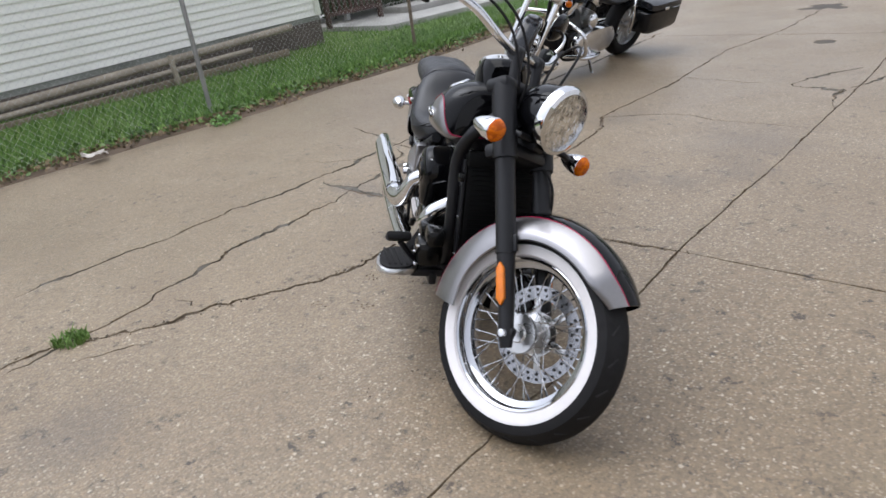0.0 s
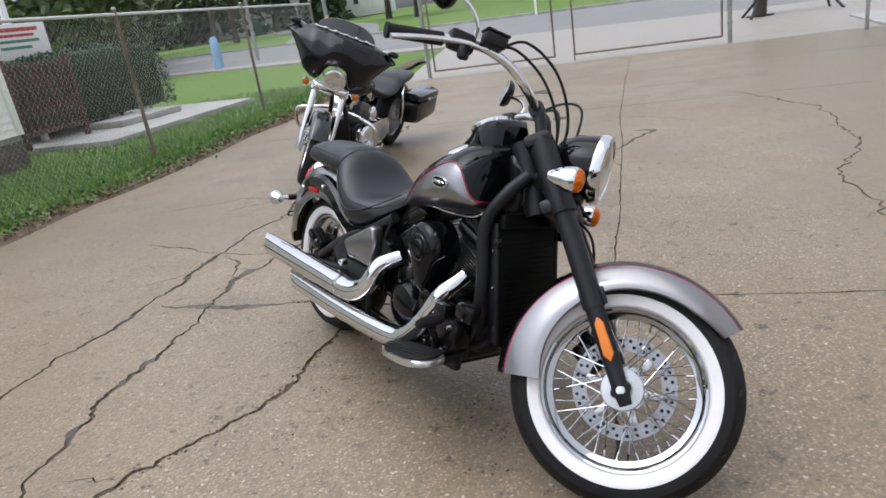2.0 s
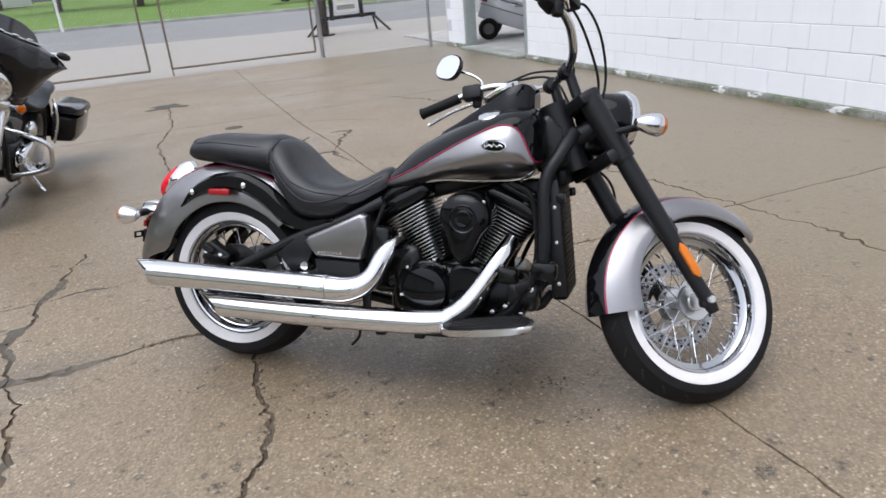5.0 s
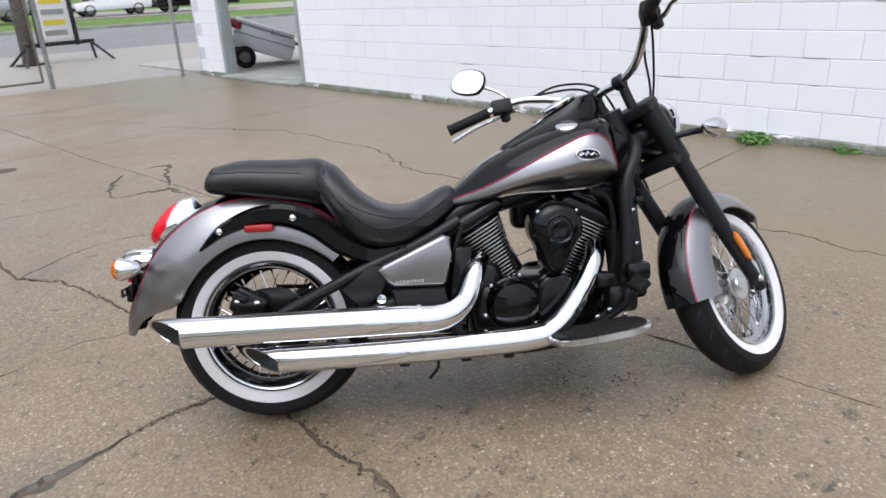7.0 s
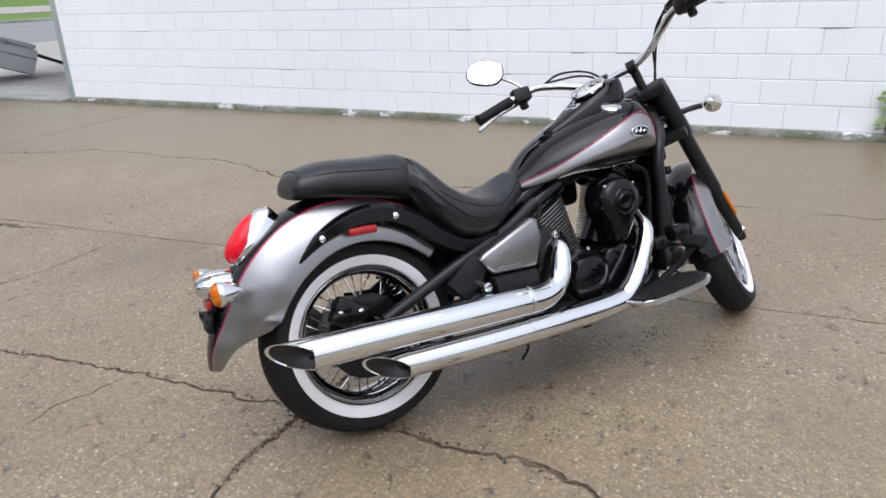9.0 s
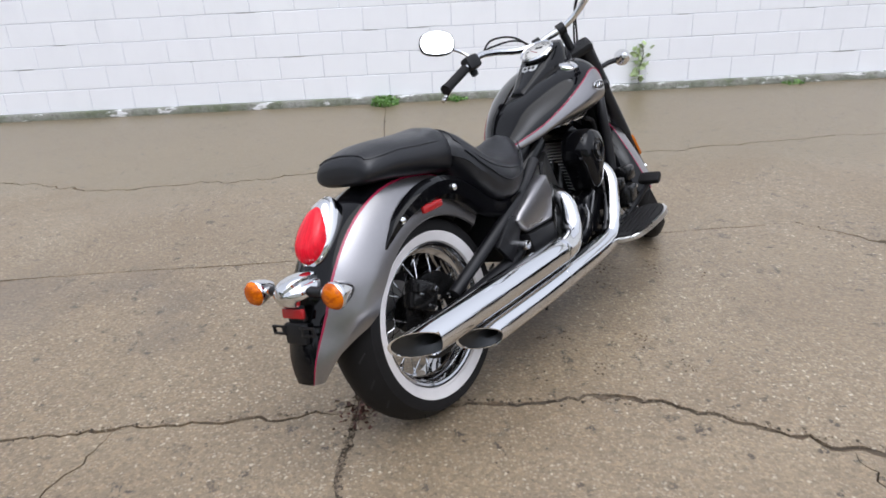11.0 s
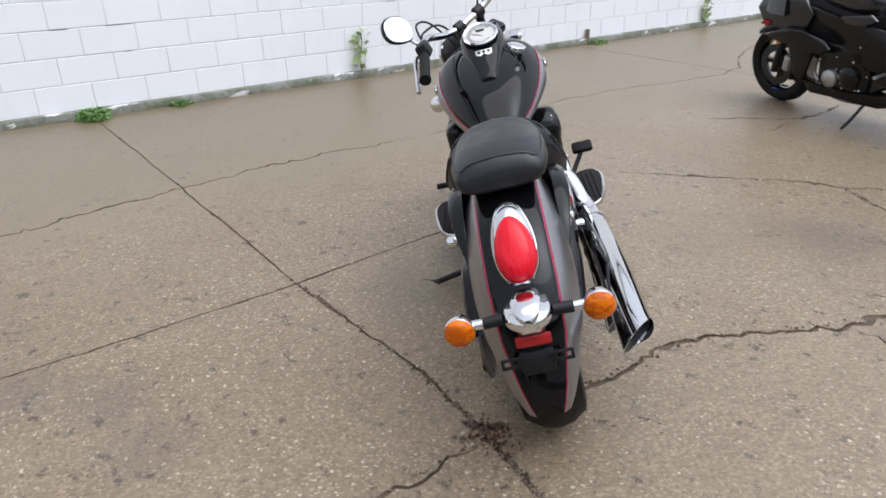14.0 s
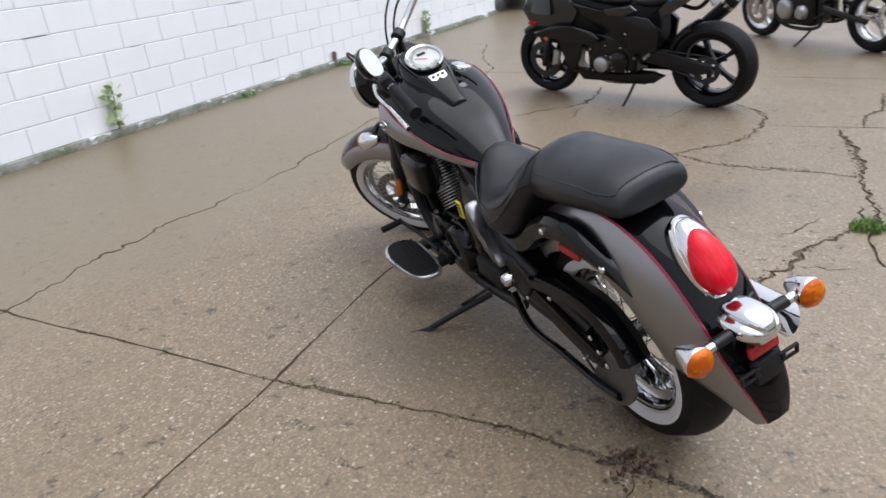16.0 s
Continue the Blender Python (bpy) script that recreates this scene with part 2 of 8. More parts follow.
SATIN = simple("satin_black_paint", (0.008, 0.008, 0.0095), 0.4, grain=80, vary=0.15, Specular_IOR_Level=0.3)
ENGINE = simple("black_engine_enamel", (0.005, 0.005, 0.005), 0.2, grain=60, vary=0.2, bump=0.05, Specular_IOR_Level=0.3)
PLASTIC = simple("black_plastic", (0.009, 0.009, 0.01), 0.5, grain=90, bump=0.1, Specular_IOR_Level=0.24)
RUBBER = simple("tyre_rubber", (0.011, 0.0105, 0.011), 0.62, grain=40, vary=0.35, bump=0.25, spots=0.15, Specular_IOR_Level=0.16)
VINYL = simple("black_seat_vinyl", (0.009, 0.0095, 0.012), 0.36, grain=260, vary=0.12, bump=0.3, Specular_IOR_Level=0.42)
WHITEWALL = simple("white_tyre_wall", (0.66, 0.635, 0.635), 0.55, grain=30, vary=0.06)
PINSTRIPE = Nodes("red_pinstripe", (0.26, 0.012, 0.045), 0.25).m
# flat black for printed marks, and for painted shade in grooves and holes
DARKHOLE = Nodes("dead_black", (0.012, 0.012, 0.012), 0.9).m
STEEL = simple("disc_steel", (0.3, 0.3, 0.31), 0.2, 1.0, grain=24, vary=0.5, bump=0.3)


def lens(name, colour, rough=0.12, through_light=0.3, deep=(0, 0, 0), size=34, stretch=(0.5, 0.5, 1.0)):
    """Moulded plastic: blocks of prisms, each of its own depth of colour."""
    k = Nodes(name, colour, rough, 0.0, Coat_Weight=0.12, Coat_Roughness=0.05, Specular_IOR_Level=0.3)
    k.to(k.mix(k.ramp(k.noise(size, 3, 0.6, stretch=stretch), (0.45, 0.0), (0.55, 1.0)), deep, colour), "Base Color")
    k.set("Transmission Weight", through_light)
    k.set("IOR", 1.4)
    k.bump(k.noise(140, 1), 0.3, 0.002)
    return k.m


AMBER = lens("amber_lens", (0.64, 0.145, 0.001), 0.25, 0.05, (0.42, 0.075, 0.001), 70)
REDLENS = lens("red_lens", (0.72, 0.01, 0.026), 0.14, 0.05, (0.6, 0.007, 0.02), 120, (0.2, 1.6, 0.2))
REFLECTOR_RED = simple("red_reflector", (0.3, 0.008, 0.01), 0.2, grain=200)
REFLECTOR_AMBER = simple("amber_reflector", (0.62, 0.165, 0.012), 0.22, grain=200)
GLASS = Nodes("clear_glass", (1, 1, 1), 0.02, 0.0, Transmission_Weight=1.0, IOR=1.45).m
MIRROR = Nodes("mirror_glass", (0.92, 0.93, 0.95), 0.01, 1.0).m

# ---- building helpers ----


def V(*c):
    return Vector(c)


def part(name, bm, material, parent, label="", smooth=True):
    """Links a bmesh as one mesh object under a thing or a part."""
    me = bpy.data.meshes.new(name)
    bmesh.ops.recalc_face_normals(bm, faces=bm.faces)
    bm.to_mesh(me)
    bm.free()
    for m in material if isinstance(material, (list, tuple)) else (material,):
        me.materials.append(m)
    if smooth:
        me.shade_smooth()
        me.set_sharp_from_angle(angle=radians(38))
    ob = new(name, me)
    ob.parent = parent
    return tagged(ob, label) if label else ob


def thing(name, m, label, category, group="", kind=""):
    """An Empty at a thing's base, which parents its parts."""
    ob = new(name)
    ob.empty_display_size = 0.1
    ob.matrix_world = m
    return tagged(ob, label, category, group, kind)


def single(name, bm, material, label, category, group="", kind="", m=None, smooth=True):
    """A thing of one mesh."""
    ob = part(name, bm, material, None, smooth=smooth)
    if m is not None:
        ob.matrix_world = m
    return tagged(ob, label, category, group, kind)


def join(*parts):
    """One bmesh out of several."""
    out = parts[0]
    for b in parts[1:]:
        tmp = bpy.data.meshes.new("tmp")
        b.to_mesh(tmp)
        out.from_mesh(tmp)
        bpy.data.meshes.remove(tmp)
        b.free()
    return out


def moved(bm, m):
    bmesh.ops.transform(bm, matrix=m, verts=bm.verts)
    return bm


def painted(bm, index):
    for f in bm.faces:
        f.material_index = index
    return bm


def loft(rings, cap=True, closed=True):
    """A skin over rings of equal length; closed: each ring runs round."""
    bm = bmesh.new()
    vs = [[bm.verts.new(p) for p in ring] for ring in rings]
    n = len(vs[0])
    for a, b in zip(vs, vs[1:]):
        for i in range(n if closed else n - 1):
            j = (i + 1) % n
            bm.faces.new((a[i], a[j], b[j], b[i]))
    if cap and closed:
        bm.faces.new(vs[0][::-1])
        bm.faces.new(vs[-1])
    return bm


def spline(points, sub=6):
    """A smooth curve through points (Catmull-Rom)."""
    p = [Vector(q) for q in points]
    if len(p) < 3 or sub < 2:
        return p
    ext = [2 * p[0] - p[1], *p, 2 * p[-1] - p[-2]]
    out = []
    for i in range(1, len(ext) - 2):
        a, b, c, d = ext[i - 1 : i + 3]
        for k in range(sub):
            t = k / sub
            out.append(0.5 * (2 * b + (c - a) * t + (2 * a - 5 * b + 4 * c - d) * t * t + (3 * b - a - 3 * c + d) * t**3))
    return out + [p[-1]]


def lerp_list(values, n):
    """Values spread evenly over n places."""
    if isinstance(values, (int, float)):
        return [values] * n
    return [float(v) for v in np.interp(np.linspace(0, 1, n), np.linspace(0, 1, len(values)), values)]


def tube(points, radius, seg=12, sub=6, cap=True, squash=1.0):
    """A round bar along a smooth curve; radius may be a list along it."""
    path = spline(points, sub)
    rad = lerp_list(radius, len(path))
    tangents = []
    for i in range(len(path)):
        d = path[min(i + 1, len(path) - 1)] - path[max(i - 1, 0)]
        tangents.append(d.normalized())
    side = tangents[0].orthogonal().normalized()
    rings = []
    for p, t, r in zip(path, tangents, rad):
        side = (side - t * side.dot(t)).normalized()
        up = t.cross(side)
        rings.append([p + r * (math.cos(a) * side + squash * math.sin(a) * up) for a in (2 * math.pi * k / seg for k in range(seg))])
    return loft(rings, cap)


def lathe(profile, seg=32, m=None, closed=False):
    """A profile of (radius, height) turned round z; closed: the profile is itself a loop."""
    rings = [[V(r * math.cos(a), r * math.sin(a), h) for a in (2 * math.pi * k / seg for k in range(seg))] for r, h in profile]
    if closed:
        rings.append(rings[0])
    bm = loft(rings, cap=not closed)
    bmesh.ops.remove_doubles(bm, verts=bm.verts, dist=1e-6)
    return moved(bm, m) if m is not None else bm


def rbox(sx, sy, sz, bevel=0.01, m=None, seg=2):
    """A box with rounded edges, about its centre."""
    bm = bmesh.new()
    bmesh.ops.create_cube(bm, size=1.0, matrix=Matrix.Diagonal((sx, sy, sz, 1)))
    if bevel:
        bmesh.ops.bevel(bm, geom=list(bm.edges), offset=min(bevel, 0.49 * min(sx, sy, sz)), segments=seg, affect="EDGES", profile=0.5)
    return moved(bm, m) if m is not None else bm


def ball(rx, ry, rz, m=None, u=20, v=12):
    bm = bmesh.new()
    bmesh.ops.create_uvsphere(bm, u_segments=u, v_segments=v, radius=1.0, matrix=Matrix.Diagonal((rx, ry, rz, 1)))
    return moved(bm, m) if m is not None else bm


def prism(outline, depth, m=None, bevel=0.0, seg=2):
    """A flat outline in xy, pulled along z about its middle."""
    bm = bmesh.new()
    bot = [bm.verts.new((x, y, -depth / 2)) for x, y in outline]
    top = [bm.verts.new((x, y, depth / 2)) for x, y in outline]
    n = len(outline)
    bm.faces.new(bot[::-1])
    bm.faces.new(top)
    for i in range(n):
        bm.faces.new((bot[i], bot[(i + 1) % n], top[(i + 1) % n], top[i]))
    if bevel:
        ends = [e for e in bm.edges if abs(e.verts[0].co.z - e.verts[1].co.z) < 1e-6]
        bmesh.ops.bevel(bm, geom=ends, offset=bevel, segments=seg, affect="EDGES", profile=0.5)
    return moved(bm, m) if m is not None else bm


def smooth_outline(points, sub=5):
    """A closed smooth outline through xy points."""
    p = [V(x, y, 0) for x, y in points]
    n, out = len(p), []
    for i in range(n):
        a, b, c, d = p[i - 1], p[i], p[(i + 1) % n], p[(i + 2) % n]
        for k in range(sub):
            t = k / sub
            q = 0.5 * (2 * b + (c - a) * t + (2 * a - 5 * b + 4 * c - d) * t * t + (3 * b - a - 3 * c + d) * t**3)
            out.append((q.x, q.y))
    return out


def along(a, b):
    """The pose at a whose z points to b."""
    d = Vector(b) - Vector(a)
    return Matrix.Translation(a) @ d.to_track_quat("Z", "Y").to_matrix().to_4x4()


def rod(a, b, r, seg=10):
    d = (Vector(b) - Vector(a)).length
    return lathe([(0, 0), (r, 0), (r, d), (0, d)], seg, along(a, b))


def side_on(x, y, z):
    """The pose at a place whose z points to the thing's right (-y), x forward, y up."""
    return Matrix.Translation((x, y, z)) @ Matrix(((1, 0, 0, 0), (0, 0, -1, 0), (0, 1, 0, 0), (0, 0, 0, 1)))


def lying(x, y, z):
    """The pose at a place whose z points to the thing's left (+y): wheels and axles lie along it."""
    return Matrix.Translation((x, y, z)) @ Matrix.Rotation(radians(-90), 4, "X")

# ---- the ground and the paved lot ----
WALL_X, LOT_W, LOT_S, LOT_N = 2.373, -6.35, -24.0, 13.2
rng = random.Random(7)


def sheet(x0, x1, y0, y1, z, nx, ny, wave=0.0):
    bm = bmesh.new()
    bmesh.ops.create_grid(bm, x_segments=nx, y_segments=ny, size=0.5)
    for v in bm.verts:
        x, y = x0 + (v.co.x + 0.5) * (x1 - x0), y0 + (v.co.y + 0.5) * (y1 - y0)
        v.co = (x, y, z + wave * noise.noise(V(x * 0.8, y * 0.8, 3)))
    return bm




def lie(x, y):
    """The height of the land: level round the lot, rising slowly past the street."""
    return min(max(y - 20.0, 0.0), 130.0) * 0.02


turf = sheet(-600, 600, -600, 600, -0.12, 60, 60)
for v in turf.verts:
    v.co.z += lie(v.co.x, v.co.y)
ground = single("ground", turf, LAWN, "wide green lawn running off to the horizon", "ground", kind="structure")


def wander(points, step=0.028, swing=0.018):
    """A broken line through a few places, with the small kinks of a crack."""
    out, side, slow = [], 0.0, 0.0
    for (ax, ay), (bx, by) in zip(points, points[1:]):
        d = math.hypot(bx - ax, by - ay)
        n = max(1, round(d / step))
        px, py = -(by - ay) / d, (bx - ax) / d
        for i in range(n):
            t = i / n
            side = side * 0.86 + rng.gauss(0, 1) * swing * 0.42
            if rng.random() < 0.06:
                side += rng.uniform(-1, 1) * swing
            fade = min(1.0, 6 * t, 6 * (1 - t) + 0.3)
            o = side * fade + rng.uniform(-1, 1) * swing * 0.12
            out.append((ax + (bx - ax) * t + px * o, ay + (by - ay) * t + py * o))
    return out + [points[-1]]


def ribbon(points, width, patchy=False):
    """The outline of a crack of about that width along a line, pinched to points at its ends; here and there a chip is broken out.
    patchy: it swells and dies away along the line."""
    left, right = [], []
    n = len(points)
    wl = wr = 1.0
    for i, (x, y) in enumerate(points):
        ax, ay = points[max(i - 1, 0)]
        bx, by = points[min(i + 1, n - 1)]
        d = math.hypot(bx - ax, by - ay) or 1
        px, py = -(by - ay) / d, (bx - ax) / d
        wl = wl * 0.6 + 0.4 * rng.uniform(0.15, 1.7) + (rng.uniform(0.5, 2.2) if rng.random() < 0.05 else 0)
        wr = wr * 0.6 + 0.4 * rng.uniform(0.15, 1.7) + (rng.uniform(0.5, 2.2) if rng.random() < 0.05 else 0)
        end = min(1.0, 0.1 + min(i, n - 1 - i) * 0.1)
        if patchy:
            end *= 0.12 + max(0.0, 0.75 + 1.5 * noise.noise(V(x * 3.1, y * 3.1, 7)))
        left.append((x + px * wl * width / 2 * end, y + py * wl * width / 2 * end))
        right.append((x - px * wr * width / 2 * end, y - py * wr * width / 2 * end))
    return left + right[::-1]


CRACKS = [  # groove, swing, width of the broken or silted band along it, what fills the band, places
    (0.011, 0.012, 0.016, 3, [(-2.4, 2.48), (-2.68, 2.52), (-2.87, 2.51)]),
    (0.009, 0.003, 0.0, 0, [(2.36, 2.67), (0.25, 2.585), (-0.62, 2.555), (-1.26, 2.54)]),
    (0.01, 0.008, 0.017, 3, [(-1.22, 2.545), (-1.58, 2.51), (-1.92, 2.475), (-2.27, 2.48), (-2.44, 2.48)]),
    (0.014, 0.014, 0.037, 4, [(-2.85, 2.51), (-3.02, 2.48), (-3.17, 2.455), (-3.37, 2.46), (-3.51, 2.465), (-3.7, 2.49)]),
    (0.009, 0.005, 0.0, 0, [(-1.67, 13.2), (-1.58, 9.2), (-1.5, 7.04), (-1.38, 5.4), (-1.3, 3.7), (-1.28, 3.1), (-1.26, 2.55), (-1.19, 1.87), (-1.14, 0.9), (-1.11, 0.45)]),
    (0.011, 0.02, 0.012, 3, [(-1.11, 0.45), (-1.58, 0.04), (-1.89, -0.22), (-2.04, -0.29), (-2.21, -0.47), (-2.35, -0.66), (-2.46, -1.0), (-2.43, -1.29), (-2.36, -1.44), (-2.2, -1.62)]),
    (0.012, 0.02, 0.022, 4, [(-3.38, 2.47), (-3.29, 2.27), (-3.29, 2.02), (-3.26, 1.81), (-3.26, 1.5), (-3.2, 1.35), (-3.06, 0.95), (-3.0, 0.33)]),
    (0.01, 0.02, 0.046, 4, [(-3.24, 3.91), (-3.29, 3.63), (-3.38, 3.27), (-3.37, 3.04), (-3.45, 2.83), (-3.4, 2.55), (-3.38, 2.47)]),
    (0.007, 0.02, 0.011, 4, [(-3.8, 3.24), (-3.59, 3.05), (-3.52, 2.89), (-3.45, 2.83)]),
    (0.013, 0.02, 0.021, 4, [(-3.8, 0.6), (-3.82, 1.6), (-3.8, 2.4), (-3.79, 2.63), (-3.79, 2.8), (-3.86, 3.22), (-3.86, 3.38), (-3.88, 3.69), (-3.85, 4.08), (-3.94, 4.47), (-3.96, 5.5), (-4.1, 8.0)]),
    (0.009, 0.014, 0.012, 4, [(-4.7, 3.55), (-4.29, 3.44), (-3.86, 3.3), (-3.6, 3.25), (-3.39, 3.26), (-3.22, 3.31), (-2.96, 3.31)]),
    (0.008, 0.014, 0.0, 0, [(-2.97, 3.31), (-2.75, 3.33), (-2.62, 3.28), (-2.5, 3.24), (-2.475, 3.17)]),
    (0.007, 0.02, 0.0, 0, [(-4.63, 4.17), (-4.4, 4.43), (-3.96, 4.63), (-3.47, 4.54)]),
    (0.007, 0.02, 0.0, 0, [(-4.2, 2.72), (-3.99, 2.81), (-3.9, 2.9), (-3.84, 3.15)]),
    (0.014, 0.018, 0.025, 3, [(-2.43, 2.35), (-2.455, 2.07), (-2.47, 1.8), (-2.49, 1.6), (-2.57, 1.4), (-2.69, 1.18), (-2.78, 0.96), (-2.87, 0.8), (-2.95, 0.69), (-3.05, 0.6)]),
    (0.012, 0.014, 0.011, 3, [(-2.46, 2.5), (-2.47, 2.8), (-2.48, 3.2), (-2.53, 3.62), (-2.57, 3.9), (-2.6, 4.14), (-2.76, 4.35), (-2.75, 5.5), (-2.9, 6.8), (-2.75, 8.0), (-2.8, 9.4)]),
    (0.008, 0.014, 0.0, 0, [(-2.85, 4.31), (-2.7, 4.39), (-2.49, 4.5), (-2.19, 4.58), (-1.95, 4.5), (-1.36, 4.5)]),
    (0.008, 0.014, 0.0, 0, [(-2.9, 5.7), (-2.55, 5.64), (-2.21, 5.57), (-1.92, 5.55)]),
    (0.014, 0.02, 0.028, 3, [(-2.88, -1.08), (-2.95, -0.7), (-2.98, -0.42), (-3.02, -0.28), (-3.0, -0.13), (-3.04, 0.17), (-3.08, 0.4), (-3.04, 0.62)]),
    (0.012, 0.006, 0.0, 0, [(-2.45, -1.02), (-2.88, -1.08), (-3.3, -1.13), (-6.2, -1.3)]),
    (0.01, 0.014, 0.011, 3, [(-2.03, -0.27), (-2.23, -0.15), (-2.45, -0.13), (-2.59, -0.14), (-2.82, -0.12), (-3.0, -0.08)]),
    (0.007, 0.02, 0.01, 4, [(-2.75, 1.1), (-2.85, 1.08), (-2.99, 1.04)]),
    (0.006, 0.014, 0.009, 4, [(-2.65, 0.87), (-2.75, 0.73), (-2.85, 0.54)]),
    (0.01, 0.02, 0.0, 0, [(0.24, 0.95), (0.44, -0.6), (0.36, -1.5), (0.22, -2.45), (0.32, -2.82), (0.56, -3.15), (1.11, -4.37), (1.38, -4.28)]),
    (0.01, 0.02, 0.019, 4, [(-0.67, -0.94), (-0.95, -1.28), (-1.12, -1.44), (-1.08, -2.12)]),
    (0.01, 0.02, 0.0, 0, [(-1.14, -0.93), (-1.13, -1.35)]),
    (0.013, 0.02, 0.017, 3, [(-3.04, -1.11), (-3.05, -1.4), (-3.15, -1.57), (-3.18, -2.1)]),
    (0.008, 0.02, 0.0, 0, [(-1.81, -1.06), (-1.89, -1.51)]),
    (0.012, 0.03, 0.0, 0, [(-0.43, 8.1), (0.3, 6.67), (0.3, 5.2), (0.01, 4.46), (0.03, 3.9), (0.07, 3.49), (0.16, 2.96), (0.2, 2.59), (0.3, 2.16), (0.27, 1.84), (0.24, 0.95)]),
    (0.009, 0.01, 0.0, 0, [(-1.5, 7.04), (-1.16, 6.86), (-0.75, 6.46)]),
    (0.009, 0.01, 0.0, 0, [(-1.55, 9.0), (-0.88, 9.04), (0.04, 9.18)]),
    (0.011, 0.03, 0.037, 4, [(-1.53, 6.2), (-1.76, 5.81), (-1.84, 5.55), (-1.61, 5.49), (-1.45, 5.46), (-1.37, 4.94)]),
    (0.011, 0.03, 0.031, 4, [(-1.34, 6.23), (-1.13, 6.21), (-1.43, 5.51)]),
    (0.009, 0.004, 0.0, 0, [(2.3, 7.75), (-1.4, 7.7), (-6.2, 7.6)]),
    (0.009, 0.004, 0.0, 0, [(2.3, -2.6), (-1.2, -2.62), (-6.2, -2.6)]),
    (0.009, 0.004, 0.0, 0, [(2.3, 10.6), (-1.5, 10.7), (-6.2, 10.8)]),
    (0.007, 0.02, 0.0, 0, [(-5.2, 4.4), (-4.6, 4.7), (-3.97, 4.6)]),
]


def paved_lot():
    """One sheet of concrete; its joints and cracks are real grooves."""
    edge = [(LOT_W + 0.15 * noise.noise(V(0, y * 0.7, 1)) - max(0.0, y - 6) * 0.12, y) for y in np.linspace(LOT_N, LOT_S, 90)]
    outline = [(12.0, LOT_S), (12.0, -7.46), (WALL_X, -7.46), (WALL_X, LOT_N)] + [(float(x), float(y)) for x, y in edge]
    loops, fill = [outline], [(0.0, 0)]
    for width, swing, band, kind, places in CRACKS:
        line = wander(places, 0.026, swing)
        loops.append(ribbon(line, width * 0.9))
        fill.append((0.011, 1))
        if band:
            loops.append(ribbon(line, band, True))
            fill.append((0.0035 if kind == 3 else 0.0018, kind))
    hole = [(-2.43 + r * math.cos(a), 2.47 + 0.8 * r * math.sin(a)) for a, r in ((2 * math.pi * i / 21, (0.02 + 0.055 * max(0.0, math.cos(1.5 * (2 * math.pi * i / 21 - 0.5))) ** 2) * rng.uniform(0.45, 1.4)) for i in range(21))]
    patch = [(-2.8 + r * math.cos(a), 9.5 + 0.8 * r * math.sin(a)) for a, r in ((2 * math.pi * i / 19, rng.uniform(0.12, 0.36)) for i in range(19))]
    spot = [(-2.14 + r * math.cos(a), 7.26 + r * math.sin(a)) for a, r in ((2 * math.pi * i / 12, rng.uniform(0.09, 0.11)) for i in range(12))]
    for loop, deep in ((hole, (0.011, 1)), (patch, (0.003, 2)), (spot, (0.003, 2))):
        loops.append(loop)
        fill.append(deep)
    coords, faces = [], []
    for loop in loops:
        faces.append(list(range(len(coords), len(coords) + len(loop))))
        coords += [Vector(p) for p in loop]
    from mathutils.geometry import delaunay_2d_cdt

    pts, _, tris, _, _, _ = delaunay_2d_cdt(coords, [], faces, 1, 1e-4)
    middle = np.array([[sum(pts[i].x for i in t) / 3, sum(pts[i].y for i in t) / 3] for t in tris])
    depth, kinds = np.zeros(len(tris)), np.zeros(len(tris), int)
    for loop, (deep, kind) in zip(loops[1:], fill[1:]):
        a = np.array(loop)
        near = np.where(((middle >= a.min(0)) & (middle <= a.max(0))).all(1))[0]
        b = np.roll(a, -1, 0)
        for k in near:
            x, y = middle[k]
            cross = ((a[:, 1] > y) != (b[:, 1] > y)) & (x < (b[:, 0] - a[:, 0]) * (y - a[:, 1]) / (b[:, 1] - a[:, 1] + 1e-12) + a[:, 0])
            if cross.sum() % 2:
                if deep > depth[k]:
                    depth[k], kinds[k] = deep, kind
    bm = bmesh.new()
    top = [bm.verts.new((p.x, p.y, 0)) for p in pts]
    low = {}
    for tri, deep, kind in zip(tris, depth, kinds):
        if deep == 0:
            bm.faces.new([top[i] for i in tri])
            continue
        for i in tri:
            if i not in low:
                low[i] = bm.verts.new((pts[i].x, pts[i].y, -float(deep)))
            low[i].co.z = min(low[i].co.z, -float(deep))
        bm.faces.new([low[i] for i in tri]).material_index = int(kind)
    index = {v: i for i, v in enumerate(top)}
    for e in list(bm.edges):
        a, b = e.verts
        if len(e.link_faces) == 1 and a in index and b in index and index[a] in low and index[b] in low:
            try:
                bm.faces.new((a, b, low[index[b]], low[index[a]]))
            except ValueError:
                pass
    rim = [e for e in bm.edges if len(e.link_faces) == 1 and all(v.co.z > -1e-6 for v in e.verts)]
    skirt = bmesh.ops.extrude_edge_only(bm, edges=rim)["geom"]
    for v in skirt:
        if isinstance(v, bmesh.types.BMVert):
            v.co.z -= 0.14
    return bm


TARPATCH = simple("dark_repair_patch", (0.06, 0.05, 0.04), 0.8, grain=30, vary=0.4, bump=0.6)
SPALL = simple("broken_concrete_edge", (0.1, 0.077, 0.053), 0.85, grain=70, vary=0.5, bump=0.9, spots=0.25)
SILT = simple("wet_silt", (0.075, 0.064, 0.047), 0.5, grain=45, vary=0.35, bump=0.4, spots=0.2)
